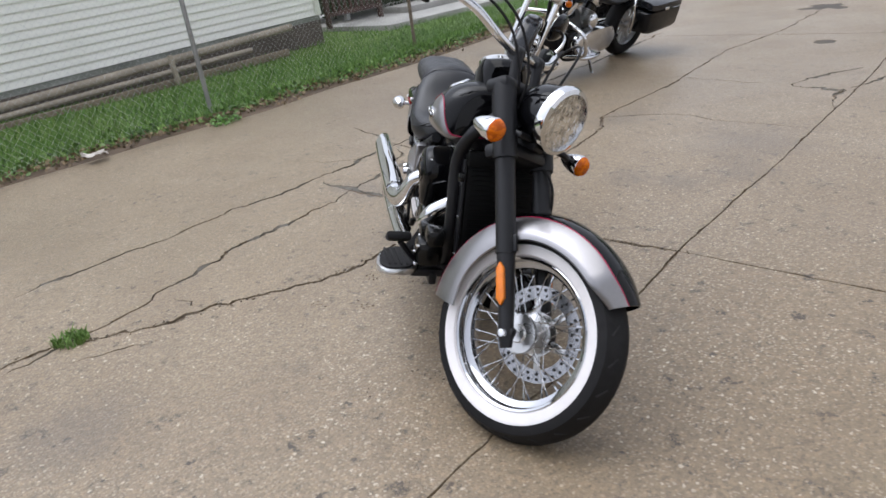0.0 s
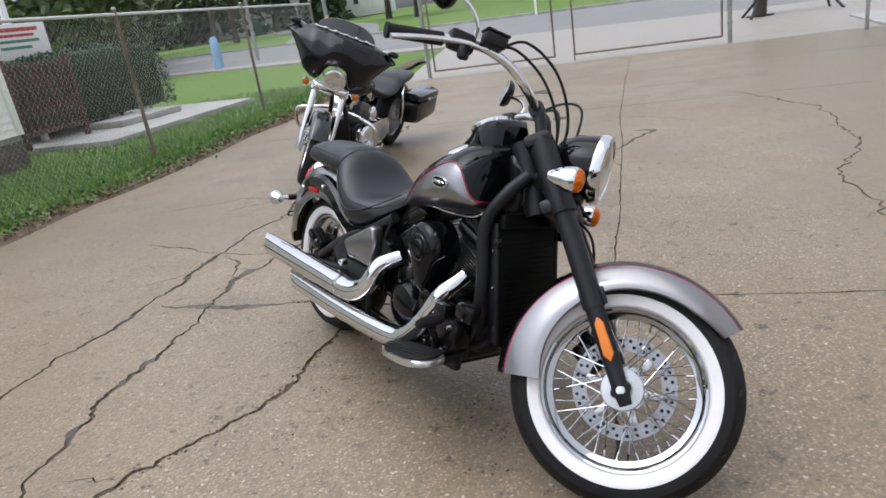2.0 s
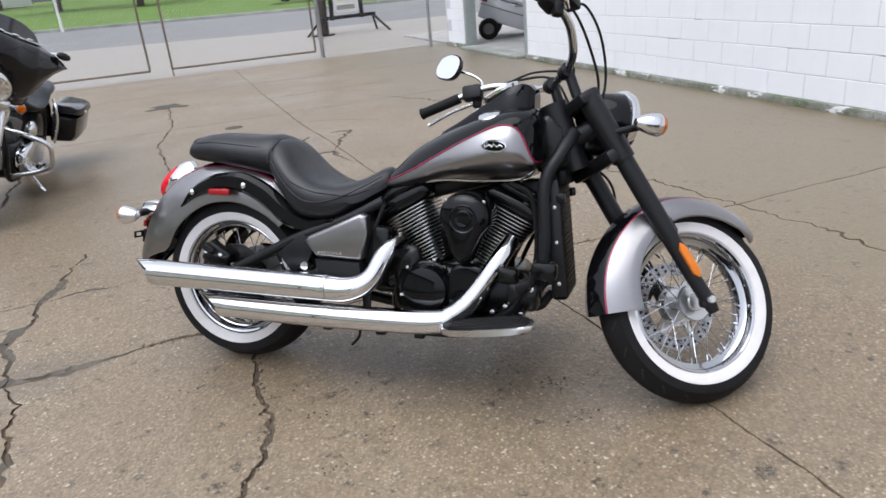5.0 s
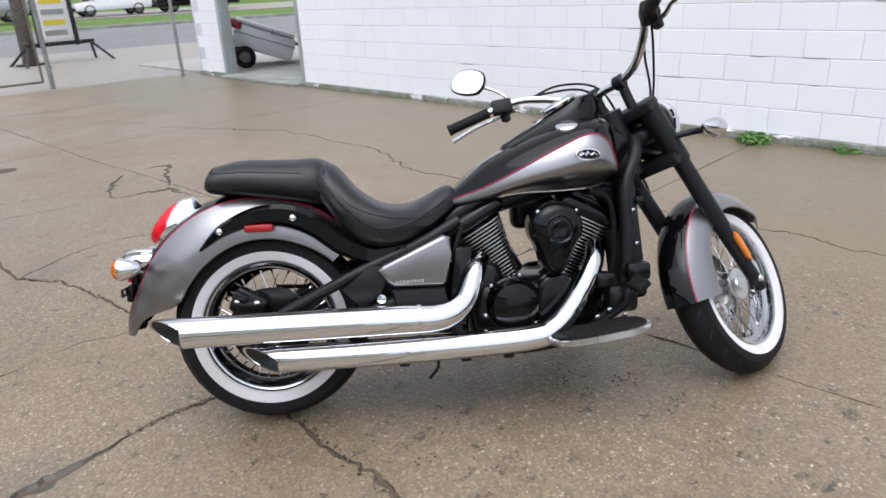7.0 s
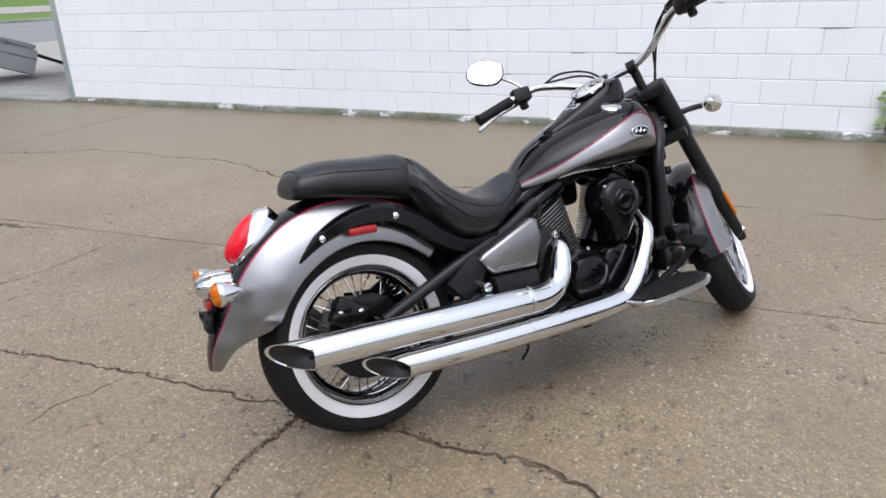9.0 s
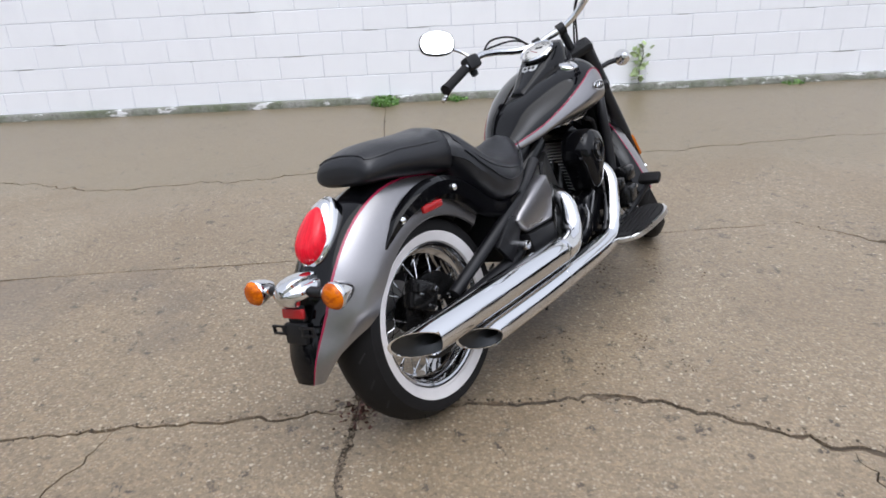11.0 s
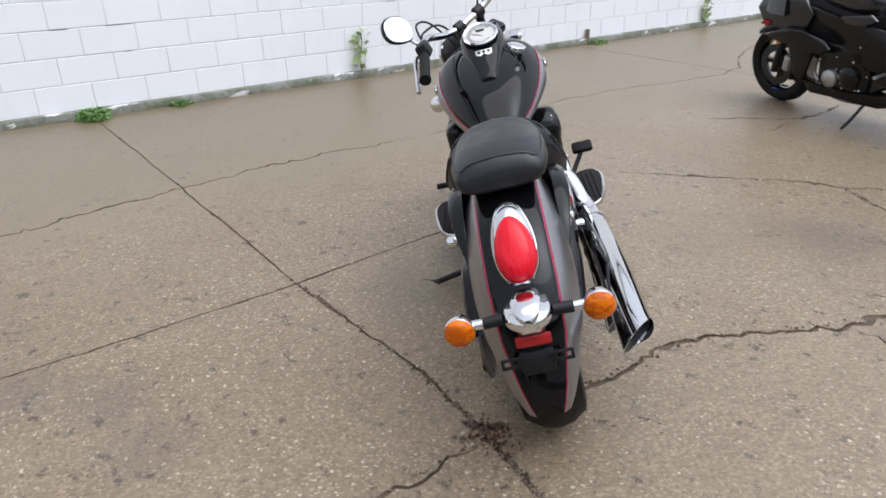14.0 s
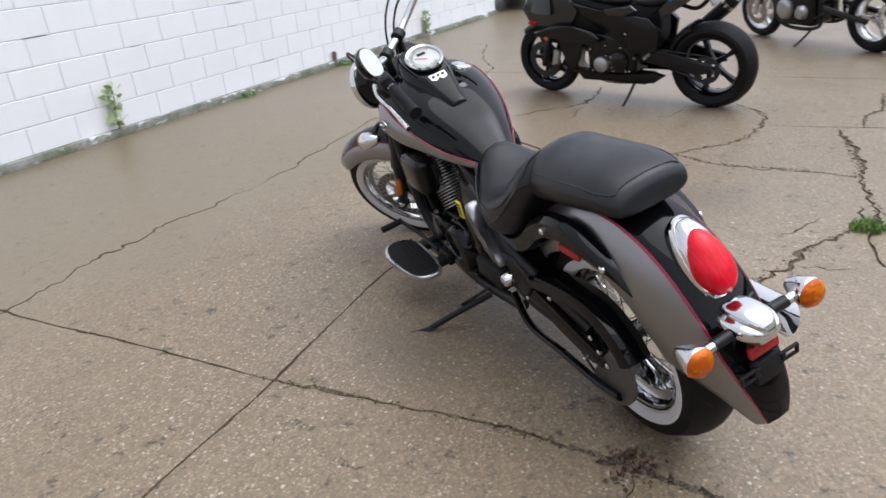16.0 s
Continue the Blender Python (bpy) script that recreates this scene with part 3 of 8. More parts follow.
lot = single("pavement", paved_lot(), [CONCRETE, EARTH, TARPATCH, SPALL, SILT], "damp brown concrete lot with joints and long cracks", "pavement", kind="structure", smooth=False)

# ---- the white block building ----
FLAKING = Nodes("flaking_footing", (0.27, 0.28, 0.25), 0.85)
_moss = FLAKING.mix(FLAKING.ramp(FLAKING.noise(3, 5, 0.7, kind="World"), (0.4, 0.0), (0.62, 1.0)), (0.3, 0.3, 0.27), (0.13, 0.15, 0.09))
_moss = FLAKING.mix(FLAKING.ramp(FLAKING.noise(22, 5, 0.75, kind="World"), (0.45, 0.0), (0.7, 0.8)), _moss, (0.09, 0.09, 0.07))
FLAKING.to(FLAKING.mix(FLAKING.ramp(FLAKING.noise(7, 6, 0.7, (1, 0.6, 1.6), "World"), (0.57, 0.0), (0.61, 1.0)), _moss, (0.68, 0.68, 0.68)), "Base Color")
FLAKING.bump(FLAKING.noise(30, 5, 0.7, kind="World"), 0.6, 0.006)
FLAKING = FLAKING.m


def wall_span(y0, y1, z0, z1, x0=WALL_X + 0.006, thick=0.2):
    return rbox(thick, y1 - y0, z1 - z0, 0, Matrix.Translation((x0 + thick / 2, (y0 + y1) / 2, (z0 + z1) / 2)))


WALL_S, DOOR_S, DOOR_N, WALL_N, WALL_H = -7.5, 9.4, 11.9, 12.8, 3.6
wall = single("wall_east", join(wall_span(WALL_S, DOOR_S, 0, WALL_H), wall_span(DOOR_N, WALL_N, 0, WALL_H), wall_span(DOOR_S, DOOR_N, 2.6, WALL_H)), MORTAR, "white-painted concrete block wall of a garage", "wall", kind="structure", smooth=False)
part("footing", join(rbox(0.05, DOOR_S - WALL_S, 0.09, 0.012, pose(WALL_X - 0.015, (DOOR_S + WALL_S) / 2, 0.02)), rbox(0.05, WALL_N - DOOR_N, 0.09, 0.012, pose(WALL_X - 0.015, (DOOR_N + WALL_N) / 2, 0.02))), FLAKING, wall, "mossy grey footing strip with flaking white paint")
shell = join(
    rbox(0.2, 9.0, WALL_H, 0, pose(11.0, 12.8 - 9.2, WALL_H / 2)),
    rbox(9.2, 0.2, WALL_H, 0, pose(7.2, WALL_S - 0.1, WALL_H / 2)),
    rbox(0.2, 11.5, WALL_H, 0, pose(11.0, -1.7 - 0.1, WALL_H / 2)),
    rbox(8.4, 0.2, WALL_H, 0, pose(6.8, 7.4, WALL_H / 2)),
)
single("wall_back", shell, BLOCK, "plain white inner and far walls of the garage", "wall", kind="structure", smooth=False)
single("ceiling", rbox(9.0, WALL_N - WALL_S + 0.4, 0.2, 0, pose(6.8, (WALL_N + WALL_S) / 2, WALL_H + 0.1)), MORTAR, "flat garage roof slab", "ceiling", kind="structure", smooth=False)
single("floor", rbox(8.6, 8.4, 0.06, 0.005, pose(6.7, 11.6, 0.005)), SLAB, "grey concrete garage floor", "floor", kind="structure", smooth=False)
JAMBPAINT = simple("grey_green_door_paint", (0.36, 0.4, 0.39), 0.5, grain=30, vary=0.15, spots=0.15)
jamb = thing("door_1", pose(WALL_X, DOOR_N, 0), "open garage doorway with grey steel jambs", "doorway", kind="structure")
for y, name in ((DOOR_N - 0.05, "jamb"), (DOOR_S + 0.05, "jamb")):
    part(name, rbox(0.2, 0.09, 2.6, 0.01, pose(0.1, y - DOOR_N, 1.3)), JAMBPAINT, jamb)
part("threshold", rbox(0.3, DOOR_N - DOOR_S - 0.2, 0.05, 0.01, pose(0.0, (DOOR_S - DOOR_N) / 2, 0.02)), FOOTING, jamb)

# ---- the silver and black cruiser ----
BIKE = pose(-2.468, 2.231, 0.004, 0, 0, -37.5) @ Matrix.Rotation(radians(1.2), 4, "Y") @ Matrix.Rotation(radians(-13.5), 4, "X")
AXLE_Z, FRONT_R, REAR_R = 0.316, 0.3135, 0.316
RAKE, STEER = 32.0, 39.5
FORK = Matrix.Translation((1.606, 0.027, 0.319)) @ Matrix.Rotation(radians(STEER), 4, V(-math.sin(radians(RAKE)), 0, math.cos(radians(RAKE))))


def tyre_profile(r, half, rim):
    """A loop of (radius, height) round a tyre's section."""
    side = [(rim, half * 0.72), (rim + 0.012, half * 0.86), (rim + (r - rim) * 0.45, half), (rim + (r - rim) * 0.68, half * 0.93), (r - 0.022, half * 0.72), (r - 0.007, half * 0.42), (r, half * 0.12)]
    return side + [(a, -h) for a, h in side[::-1]]


def spoke_wheel(parent, name, m, r, half, rim, white_in, white_out, count, flange, hub_mat, hub_label):
    """A tyre with white walls, a chrome rim, a hub and laced wire spokes."""
    tyre = part(name, lathe(tyre_profile(r, half, rim), 72, m, closed=True), RUBBER, parent, "black rubber tyre with a broad white wall")

    def skin(rad):
        t = (rad - rim) / (r - rim)
        return half * float(np.interp(t, (0, 0.1, 0.45, 0.68), (0.72, 0.86, 1.0, 0.93)))

    for s in (1, -1):
        ring = [(q, s * (skin(q) + (0.0015 if i not in (0, 6) else -0.002))) for i, q in enumerate(np.linspace(white_in, white_out, 7))]
        back = [(q, h - s * 0.004) for q, h in ring[::-1]]
        part("white_wall", lathe([(float(a), float(b)) for a, b in ring + back], 72, m, closed=True), WHITEWALL, tyre, "clean white sidewall band")
    # solid bars set in the tread; their black stands for shade in grooves
    groove = rbox(0.034, 0.005, 0.006, 0, None)
    cut = bpy.data.meshes.new("dark_tread_bar")
    groove.to_mesh(cut)
    groove.free()
    cut.materials.append(DARKHOLE)
    for i in range(44):
        s = 1 if i % 2 else -1
        a = 2 * math.pi * i / 44
        ob = new("dark_tread_bar", cut)
        ob.parent = tyre
        out = V(math.cos(radians(32)), 0, s * math.sin(radians(32)))
        run = (V(0, math.cos(radians(40)), 0) + V(-s * math.sin(radians(32)), 0, math.cos(radians(32))) * s * math.sin(radians(40))).normalized()
        turn = Matrix((run, out.cross(run), out)).transposed().to_4x4()
        ob.matrix_local = m @ Matrix.Rotation(a, 4, "Z") @ Matrix.Translation((r - 0.0162, 0, s * half * 0.56)) @ turn
    lip = half * 0.66
    prof = [(rim + 0.006, lip), (rim + 0.006, lip + 0.007), (rim + 0.001, lip + 0.01), (rim - 0.005, lip + 0.007), (rim - 0.007, lip), (rim - 0.008, lip * 0.62), (rim - 0.013, lip * 0.52), (rim - 0.026, lip * 0.4), (rim - 0.028, 0)]
    loop = prof + [(a, -h) for a, h in prof[-2::-1]] + [(rim + 0.001, -lip * 0.5), (rim + 0.001, lip * 0.5)]
    part("rim", lathe(loop, 64, m, closed=True), DIMCHROME, tyre, "bright chrome wheel rim")
    hub = [(0, flange), (0.024, flange), (0.028, flange - 0.006), (0.056, flange - 0.008), (0.059, flange - 0.016), (0.03, flange - 0.024), (0.026, 0)]
    part("hub", lathe(hub + [(a, -h) for a, h in hub[-2::-1]], 32, m), hub_mat, tyre, hub_label)
    inner, outer = 0.05, rim - 0.024
    for i in range(count):
        s = 1 if i % 2 else -1
        lean = 1 if (i // 2) % 2 else -1
        a = 2 * math.pi * i / count
        b = a + lean * 0.62
        p = V(inner * math.cos(b), inner * math.sin(b), s * (flange - 0.014))
        q = V(outer * math.cos(a), outer * math.sin(a), s * 0.008)
        part("spoke", join(rod(m @ p, m @ q, 0.0015, 5), rod(m @ q.lerp(p, 0.14), m @ q, 0.0032, 6)), DIMCHROME, tyre)
    return tyre


def disc(m, r_out, r_in, thick):
    return lathe([(r_in, -thick / 2), (r_out, -thick / 2), (r_out, thick / 2), (r_in, thick / 2)], 48, m, closed=True)


def arc_shell(angles, radius, half, low, centre, rows=9, band=0.5, stripe=0.08, thick=0.004, bulge=2.4):
    """A mudguard: an arch about an axle with rounded shoulders; a middle band, a stripe and flanks as materials 0, 1, 2."""
    sections = []
    for a, r, w, lo in zip(angles, radius, half, low):
        ca, sa = math.cos(a), math.sin(a)
        us = [-1, -0.97, -0.9, -0.8, -band - stripe, -band, -0.3, 0, 0.3, band, band + stripe, 0.8, 0.9, 0.97, 1]
        ring = []
        for u in us:
            # u runs over the crown: up one flank, over the top, and down the other
            ang = u * math.pi / 2
            y = w * math.copysign(abs(math.sin(ang)) ** (2 / bulge), u)
            rr = lo + (r - lo) * abs(math.cos(ang)) ** (2 / bulge)
            ring.append(V(centre[0] + rr * ca, y, centre[2] + rr * sa))
        sections.append((ring, [V(p.x - thick * ca, p.y * (1 - thick / max(w, 0.01)), p.z - thick * sa) for p in ring]))
    n = len(sections[0][0])
    bm = bmesh.new()
    out = [[bm.verts.new(p) for p in s[0]] for s in sections]
    inn = [[bm.verts.new(p) for p in s[1]] for s in sections]
    for k in range(len(out) - 1):
        for i in range(n - 1):
            f = bm.faces.new((out[k][i], out[k][i + 1], out[k + 1][i + 1], out[k + 1][i]))
            f.material_index = 0 if 5 <= i <= 8 else (1 if i in (4, 9) else 2)
            bm.faces.new((inn[k][i], inn[k + 1][i], inn[k + 1][i + 1], inn[k][i + 1])).material_index = 0
        for i in (0, n - 1):
            bm.faces.new((out[k][i], out[k + 1][i], inn[k + 1][i], inn[k][i])).material_index = 2
    for k in (0, -1):
        for i in range(n - 1):
            bm.faces.new((out[k][i], inn[k][i], inn[k][i + 1], out[k][i + 1])).material_index = 0 if 5 <= i <= 8 else 2
    return bm


def dense(stations, n):
    """Rows of numbers, smoothed to n rows."""
    a = np.array(stations, float)
    t = np.linspace(0, len(a) - 1, n)
    pts = [spline([(c, 0, 0) for c in a[:, k]], 12) for k in range(a.shape[1])]
    src = np.linspace(0, len(a) - 1, len(pts[0]))
    return [tuple(float(np.interp(q, src, [p.x for p in col])) for col in pts) for q in t]


def cruiser():
    top = thing("motorcycle", BIKE, "silver and black cruiser motorcycle with whitewall tyres, on its side stand", "motorcycle")
    M2 = [BLACK, PINSTRIPE, SILVER]

    # wheels
    rear = spoke_wheel(top, "rear_wheel", lying(0, 0, AXLE_Z), REAR_R, 0.088, 0.21, 0.214, 0.253, 36, 0.06, ENGINE, "black wheel hub")
    part("brake_disc", disc(lying(0, -0.072, AXLE_Z), 0.13, 0.06, 0.006), ENGINE, rear)
    part("belt_pulley", lathe([(0.03, 0), (0.1, 0.0), (0.1, 0.03), (0.085, 0.034), (0.03, 0.03)], 40, lying(0, 0.085, AXLE_Z)), CASTING, rear, "grey belt pulley")
    front = spoke_wheel(top, "front_wheel", FORK @ lying(0, 0, 0), FRONT_R, 0.061, 0.217, 0.22, 0.259, 40, 0.05, POLISHED, "polished wheel hub")
    fdisc = part("brake_disc", disc(FORK @ lying(0, 0.062, 0), 0.145, 0.104, 0.005), STEEL, front, "drilled steel brake disc")
    part("disc_carrier", join(disc(FORK @ lying(0, 0.06, 0), 0.066, 0.045, 0.006), *[rbox(0.044, 0.022, 0.005, 0.002, FORK @ lying(0, 0.06, 0) @ pose(0, 0, 0, 0, 0, 60 * i) @ pose(0.085, 0, 0)) for i in range(6)]), POLISHED, fdisc)
    # solid plugs instead of drilled holes; the holes' shade is their black colour
    for r, n, size in ((0.117, 24, 0.005), (0.133, 30, 0.005)):
        for i in range(n):
            a = 2 * math.pi * i / n
            part("dark_hole_plug", lathe([(0, -0.0035), (size, -0.0035), (size, 0.0035), (0, 0.0035)], 8, FORK @ lying(r * math.cos(a), 0.062, r * math.sin(a))), DARKHOLE, fdisc)
    for i in range(6):
        a = 2 * math.pi * i / 6
        part("disc_bolt", lathe([(0, 0), (0.007, 0), (0.007, -0.005), (0, -0.006)], 8, FORK @ lying(0.055 * math.cos(a), 0.056, 0.055 * math.sin(a))), CHROME, fdisc)

    # mudguards
    ang = [radians(a) for a in np.linspace(43, 189, 40)]
    wide = [0.094 * min(1.0, 0.62 + 4 * t) for t in np.linspace(0, 1, 40)]
    low = [0.352 - float(np.interp(t, (0, 0.12, 0.45, 0.8, 1.0), (0.055, 0.072, 0.085, 0.115, 0.135))) for t in np.linspace(0, 1, 40)]
    part("front_mudguard", moved(arc_shell(ang, [0.356] * 40, wide, low, (0, 0, 0), band=0.42, stripe=0.03, bulge=1.9), FORK), M2, top, "silver front mudguard with a black crown")
    th = np.linspace(180, 44, 48)
    r_top = np.interp(th, (44, 66, 86, 104, 119, 136, 157, 176, 181), (0.41, 0.432, 0.436, 0.448, 0.452, 0.45, 0.45, 0.462, 0.462))
    r_low = np.interp(th, (44, 66, 86, 104, 122, 139, 156, 163, 172, 181), (0.3, 0.295, 0.296, 0.294, 0.288, 0.285, 0.286, 0.31, 0.4, 0.44))
    width = np.interp(th, (44, 100, 140, 157, 170, 178, 181), (0.118, 0.128, 0.128, 0.118, 0.088, 0.06, 0.045))
    part("rear_mudguard", arc_shell([radians(float(a)) for a in th], [float(x) for x in r_top], [float(x) for x in width], [float(x) for x in r_low], (0, 0, AXLE_Z), band=0.36, stripe=0.035), M2, top, "deep silver rear mudguard with a black crown")
    for s in (1, -1):
        rail = [(-0.2, 0.572), (-0.12, 0.64), (-0.02, 0.679), (0.08, 0.68), (0.17, 0.642), (0.25, 0.58), (0.34, 0.54), (0.45, 0.55)]
        wd = [0.003, 0.018, 0.029, 0.034, 0.035, 0.035, 0.03, 0.03]
        path = spline([(x, 0, z) for x, z in rail], 5)
        ws = lerp_list(wd, len(path))
        rings = []
        for i, (p, w) in enumerate(zip(path, ws)):
            d = (path[min(i + 1, len(path) - 1)] - path[max(i - 1, 0)]).normalized()
            nrm = V(-d.z, 0, d.x)
            full = min(1.0, w / 0.026)
            rings.append([p + nrm * a * w + V(0, s * b, 0) for a, b in ((1, 0.118), (1, 0.118 + 0.024 * full), (0.6, 0.118 + 0.04 * full), (-0.6, 0.118 + 0.04 * full), (-1, 0.118 + 0.024 * full), (-1, 0.118))])
        strut = part("fender_strut", loft(rings), BLACK, top)
        for x, y, z in ((-0.12, 0.144, 0.641), (0.105, 0.158, 0.672)):
            part("bolt", lathe([(0, 0), (0.01, 0), (0.01, 0.006), (0.006, 0.01), (0, 0.011)], 12, pose(x, s * y, z, -90 * s)), CHROME, strut)
        part("side_reflector", rbox(0.088, 0.014, 0.024, 0.01, pose(0.0, s * 0.154, 0.646)), REFLECTOR_RED, top, "red side reflector")

    # tank
    def tank_ring(x, zb, zt, w, zs):
        """From the keel up one side and down the other: silver flank to zs, then the stripe and the black top."""
        half = []
        zw = zb + (zs - zb) * 0.55
        for t in np.linspace(0, 1, 9):
            a = t * math.pi / 2
            half.append((w * math.sin(a) ** 0.75, zb + (zw - zb) * (1 - math.cos(a)) ** 0.8))
        for t in np.linspace(0, 1, 33)[1:]:
            a = t * math.pi / 2
            half.append((w * math.cos(a) ** 0.6, zw + (zt - zw) * math.sin(a) ** 1.05))
        ring = [V(x, -y, z) for y, z in half] + [V(x, y, z) for y, z in half[-2:0:-1]]
        return ring

    st = dense([(0.6, 0.672, 0.71, 0.06, 0.69), (0.64, 0.664, 0.742, 0.085, 0.705), (0.72, 0.68, 0.808, 0.13, 0.735), (0.82, 0.699, 0.86, 0.175, 0.785), (0.93, 0.7, 0.905, 0.208, 0.84), (1.03, 0.703, 0.935, 0.216, 0.88), (1.09, 0.712, 0.94, 0.204, 0.862), (1.13, 0.745, 0.93, 0.17, 0.78), (1.148, 0.79, 0.9, 0.11, 0.77)], 84)
    bm = loft([tank_ring(*row) for row in st])
    zs_of = lambda x: float(np.interp(x, [r[0] for r in st], [r[4] for r in st]))
    for f in bm.faces:
        c = f.calc_center_median()
        d = c.z - zs_of(c.x)
        f.material_index = 2 if d < 0 else 0
    tank = part("fuel_tank", bm, M2, top, "silver-sided fuel tank with a black top")

    def flank(x, z, s):
        """The place on the tank's side at x and height z."""
        row = [float(np.interp(x, [r[0] for r in st], [r[k] for r in st])) for k in range(5)]
        ring = [p for p in tank_ring(*row) if p.y <= 0]
        zz = [p.z for p in ring]
        y = float(np.interp(z, zz, [-p.y for p in ring]))
        return V(x, s * (y + 0.001), z)

    for s in (1, -1):
        line = [flank(r[0], r[4], s) for r in st[1:-1]]
        part("pinstripe", tube(line, 0.0026, 6, 1), PINSTRIPE, tank, "thin red pinstripe")
        c = flank(1.02, 0.818, s)
        tilt = Matrix.Translation(c) @ Matrix.Rotation(radians(-90 * s), 4, "X") @ Matrix.Rotation(radians(3 * s), 4, "Z")
        oval = [(0.04 * math.cos(a), 0.0185 * math.sin(a)) for a in np.linspace(0, 2 * math.pi, 28)[:-1]]
        badge = part("badge", prism(oval, 0.006, tilt, 0.0015), CHROME, tank, "oval chrome badge")
        part("badge_field", prism([(x * 0.88, y * 0.8) for x, y in oval], 0.002, tilt @ pose(0, 0, 0.0035)), BLACK, badge)
        part("badge_mark", join(*[moved(tube([V(x, y, 0) for x, y in pts], 0.0019, 6, 4), tilt @ pose(0, 0, 0.005)) for pts in ([(-0.031, 0.009), (-0.026, -0.007), (-0.02, 0.011)], [(-0.022, -0.004), (-0.012, 0.003), (-0.006, -0.004), (0.002, 0.004), (0.01, -0.003), (0.018, 0.004), (0.028, -0.002)], [(-0.006, -0.004), (0.0, 0.011)])]), CHROME, badge)
        part("tank_seam", tube([V(r[0], s * r[3] * 0.55, r[1] + 0.006) for r in st[4:-8:6]], 0.004, 6, 2), CHROME, tank)
    # filler cap
    part("filler_cap", lathe([(0, 0.022), (0.03, 0.021), (0.036, 0.017), (0.038, 0.008), (0.034, 0.0), (0.034, -0.02), (0, -0.02)], 28, pose(0.985, -0.118, 0.898, 24, -10)), CHROME, tank, "chrome fuel filler cap")
    # instrument console
    cons = dense([(0.79, 0.0, 0.85, 0.026, 0.82), (0.797, 0.0, 0.862, 0.033, 0.825), (0.85, 0.0, 0.892, 0.046, 0.85), (0.92, 0.0, 0.935, 0.065, 0.875), (0.985, 0.0, 0.972, 0.083, 0.89), (1.04, 0.0, 1.006, 0.088, 0.9), (1.085, 0.0, 1.014, 0.076, 0.9), (1.112, 0.0, 0.995, 0.055, 0.9)], 30)

    def cons_ring(x, y0, zt, w, zb):
        pts = [(-w, zb - 0.03), (-w, zb), (-w * 0.93, zb + (zt - zb) * 0.72), (-w * 0.78, zt - 0.004), (-w * 0.45, zt), (0, zt + 0.002)]
        return [V(x, y, z) for y, z in pts] + [V(x, -y, z) for y, z in pts[-2::-1]]

    console = part("instrument_console", loft([cons_ring(*r) for r in cons]), BLACK, top, "black tapering instrument console")
    dial = pose(0.992, 0, 0.982, 0, -28, 0) @ Matrix.Scale(1.1, 4)
    part("dial_ring", lathe([(0.052, 0.0), (0.06, 0.0), (0.062, 0.008), (0.058, 0.013), (0.052, 0.01)], 40, dial, closed=True), CHROME, console, "chrome speedometer ring")
    face = part("dial_face", lathe([(0, 0), (0.053, 0), (0.053, 0.004), (0, 0.004)], 40, dial), DIAL, console, "cream speedometer face")
    for i in range(25):
        a = radians(-40 + 260 * i / 24)
        part("tick", rbox(0.009 if i % 3 else 0.014, 0.0015, 0.001, 0, dial @ pose(0, 0, 0, 0, 0, math.degrees(a)) @ pose(0.042, 0, 0.0048)), DARKHOLE, face)
    part("needle", rbox(0.04, 0.002, 0.001, 0, dial @ pose(0.0, 0.012, 0.006, 0, 0, 60)), PINSTRIPE, face)
    part("trip_window", rbox(0.012, 0.03, 0.001, 0, dial @ pose(0.022, 0, 0.005)), DARKHOLE, face)
    lamp = pose(0.908, 0, 0.9265, 0, -36, 0)
    plate = part("warning_lamp_panel", prism([(0.018, -0.032), (0.018, 0.032), (-0.006, 0.03), (-0.022, 0.0), (-0.006, -0.03)], 0.006, lamp, 0.0015), POLISHED, console)
    for y in (-0.018, 0, 0.018):
        part("warning_lamp", lathe([(0, 0), (0.0065, 0), (0.006, 0.002), (0, 0.003)], 12, lamp @ pose(0.005, y, 0.003)), PLASTIC, plate)
    part("reset_button", lathe([(0, 0), (0.004, 0), (0.004, 0.004), (0, 0.005)], 10, pose(0.866, 0, 0.896, 0, -38, 0)), CHROME, console)

    # seats
    def seat_ring(x, zt, zb, w, crown):
        n, ring = 24, []
        for i in range(n):
            a = 2 * math.pi * i / n
            c, s = math.cos(a), math.sin(a)
            y = w * math.copysign(abs(c) ** 0.55, c)
            zc, hh = (zt + zb) / 2, (zt - zb) / 2
            z = zc + hh * math.copysign(abs(s) ** 0.72, s)
            if s > 0:
                z -= crown * (y / w) ** 2
            ring.append(V(x, y, z))
        return ring

    rider = dense([(0.175, 0.83, 0.72, 0.115, 0.02), (0.21, 0.838, 0.68, 0.148, 0.03), (0.25, 0.815, 0.62, 0.168, 0.035), (0.31, 0.742, 0.565, 0.184, 0.008), (0.38, 0.692, 0.55, 0.188, -0.008), (0.45, 0.682, 0.56, 0.172, -0.002), (0.52, 0.705, 0.595, 0.138, 0.03), (0.58, 0.735, 0.64, 0.095, 0.035), (0.612, 0.738, 0.67, 0.07, 0.03), (0.63, 0.715, 0.685, 0.045, 0.01)], 44)
    saddle = part("rider_seat", loft([seat_ring(*r) for r in rider]), VINYL, top, "black vinyl scooped rider seat")
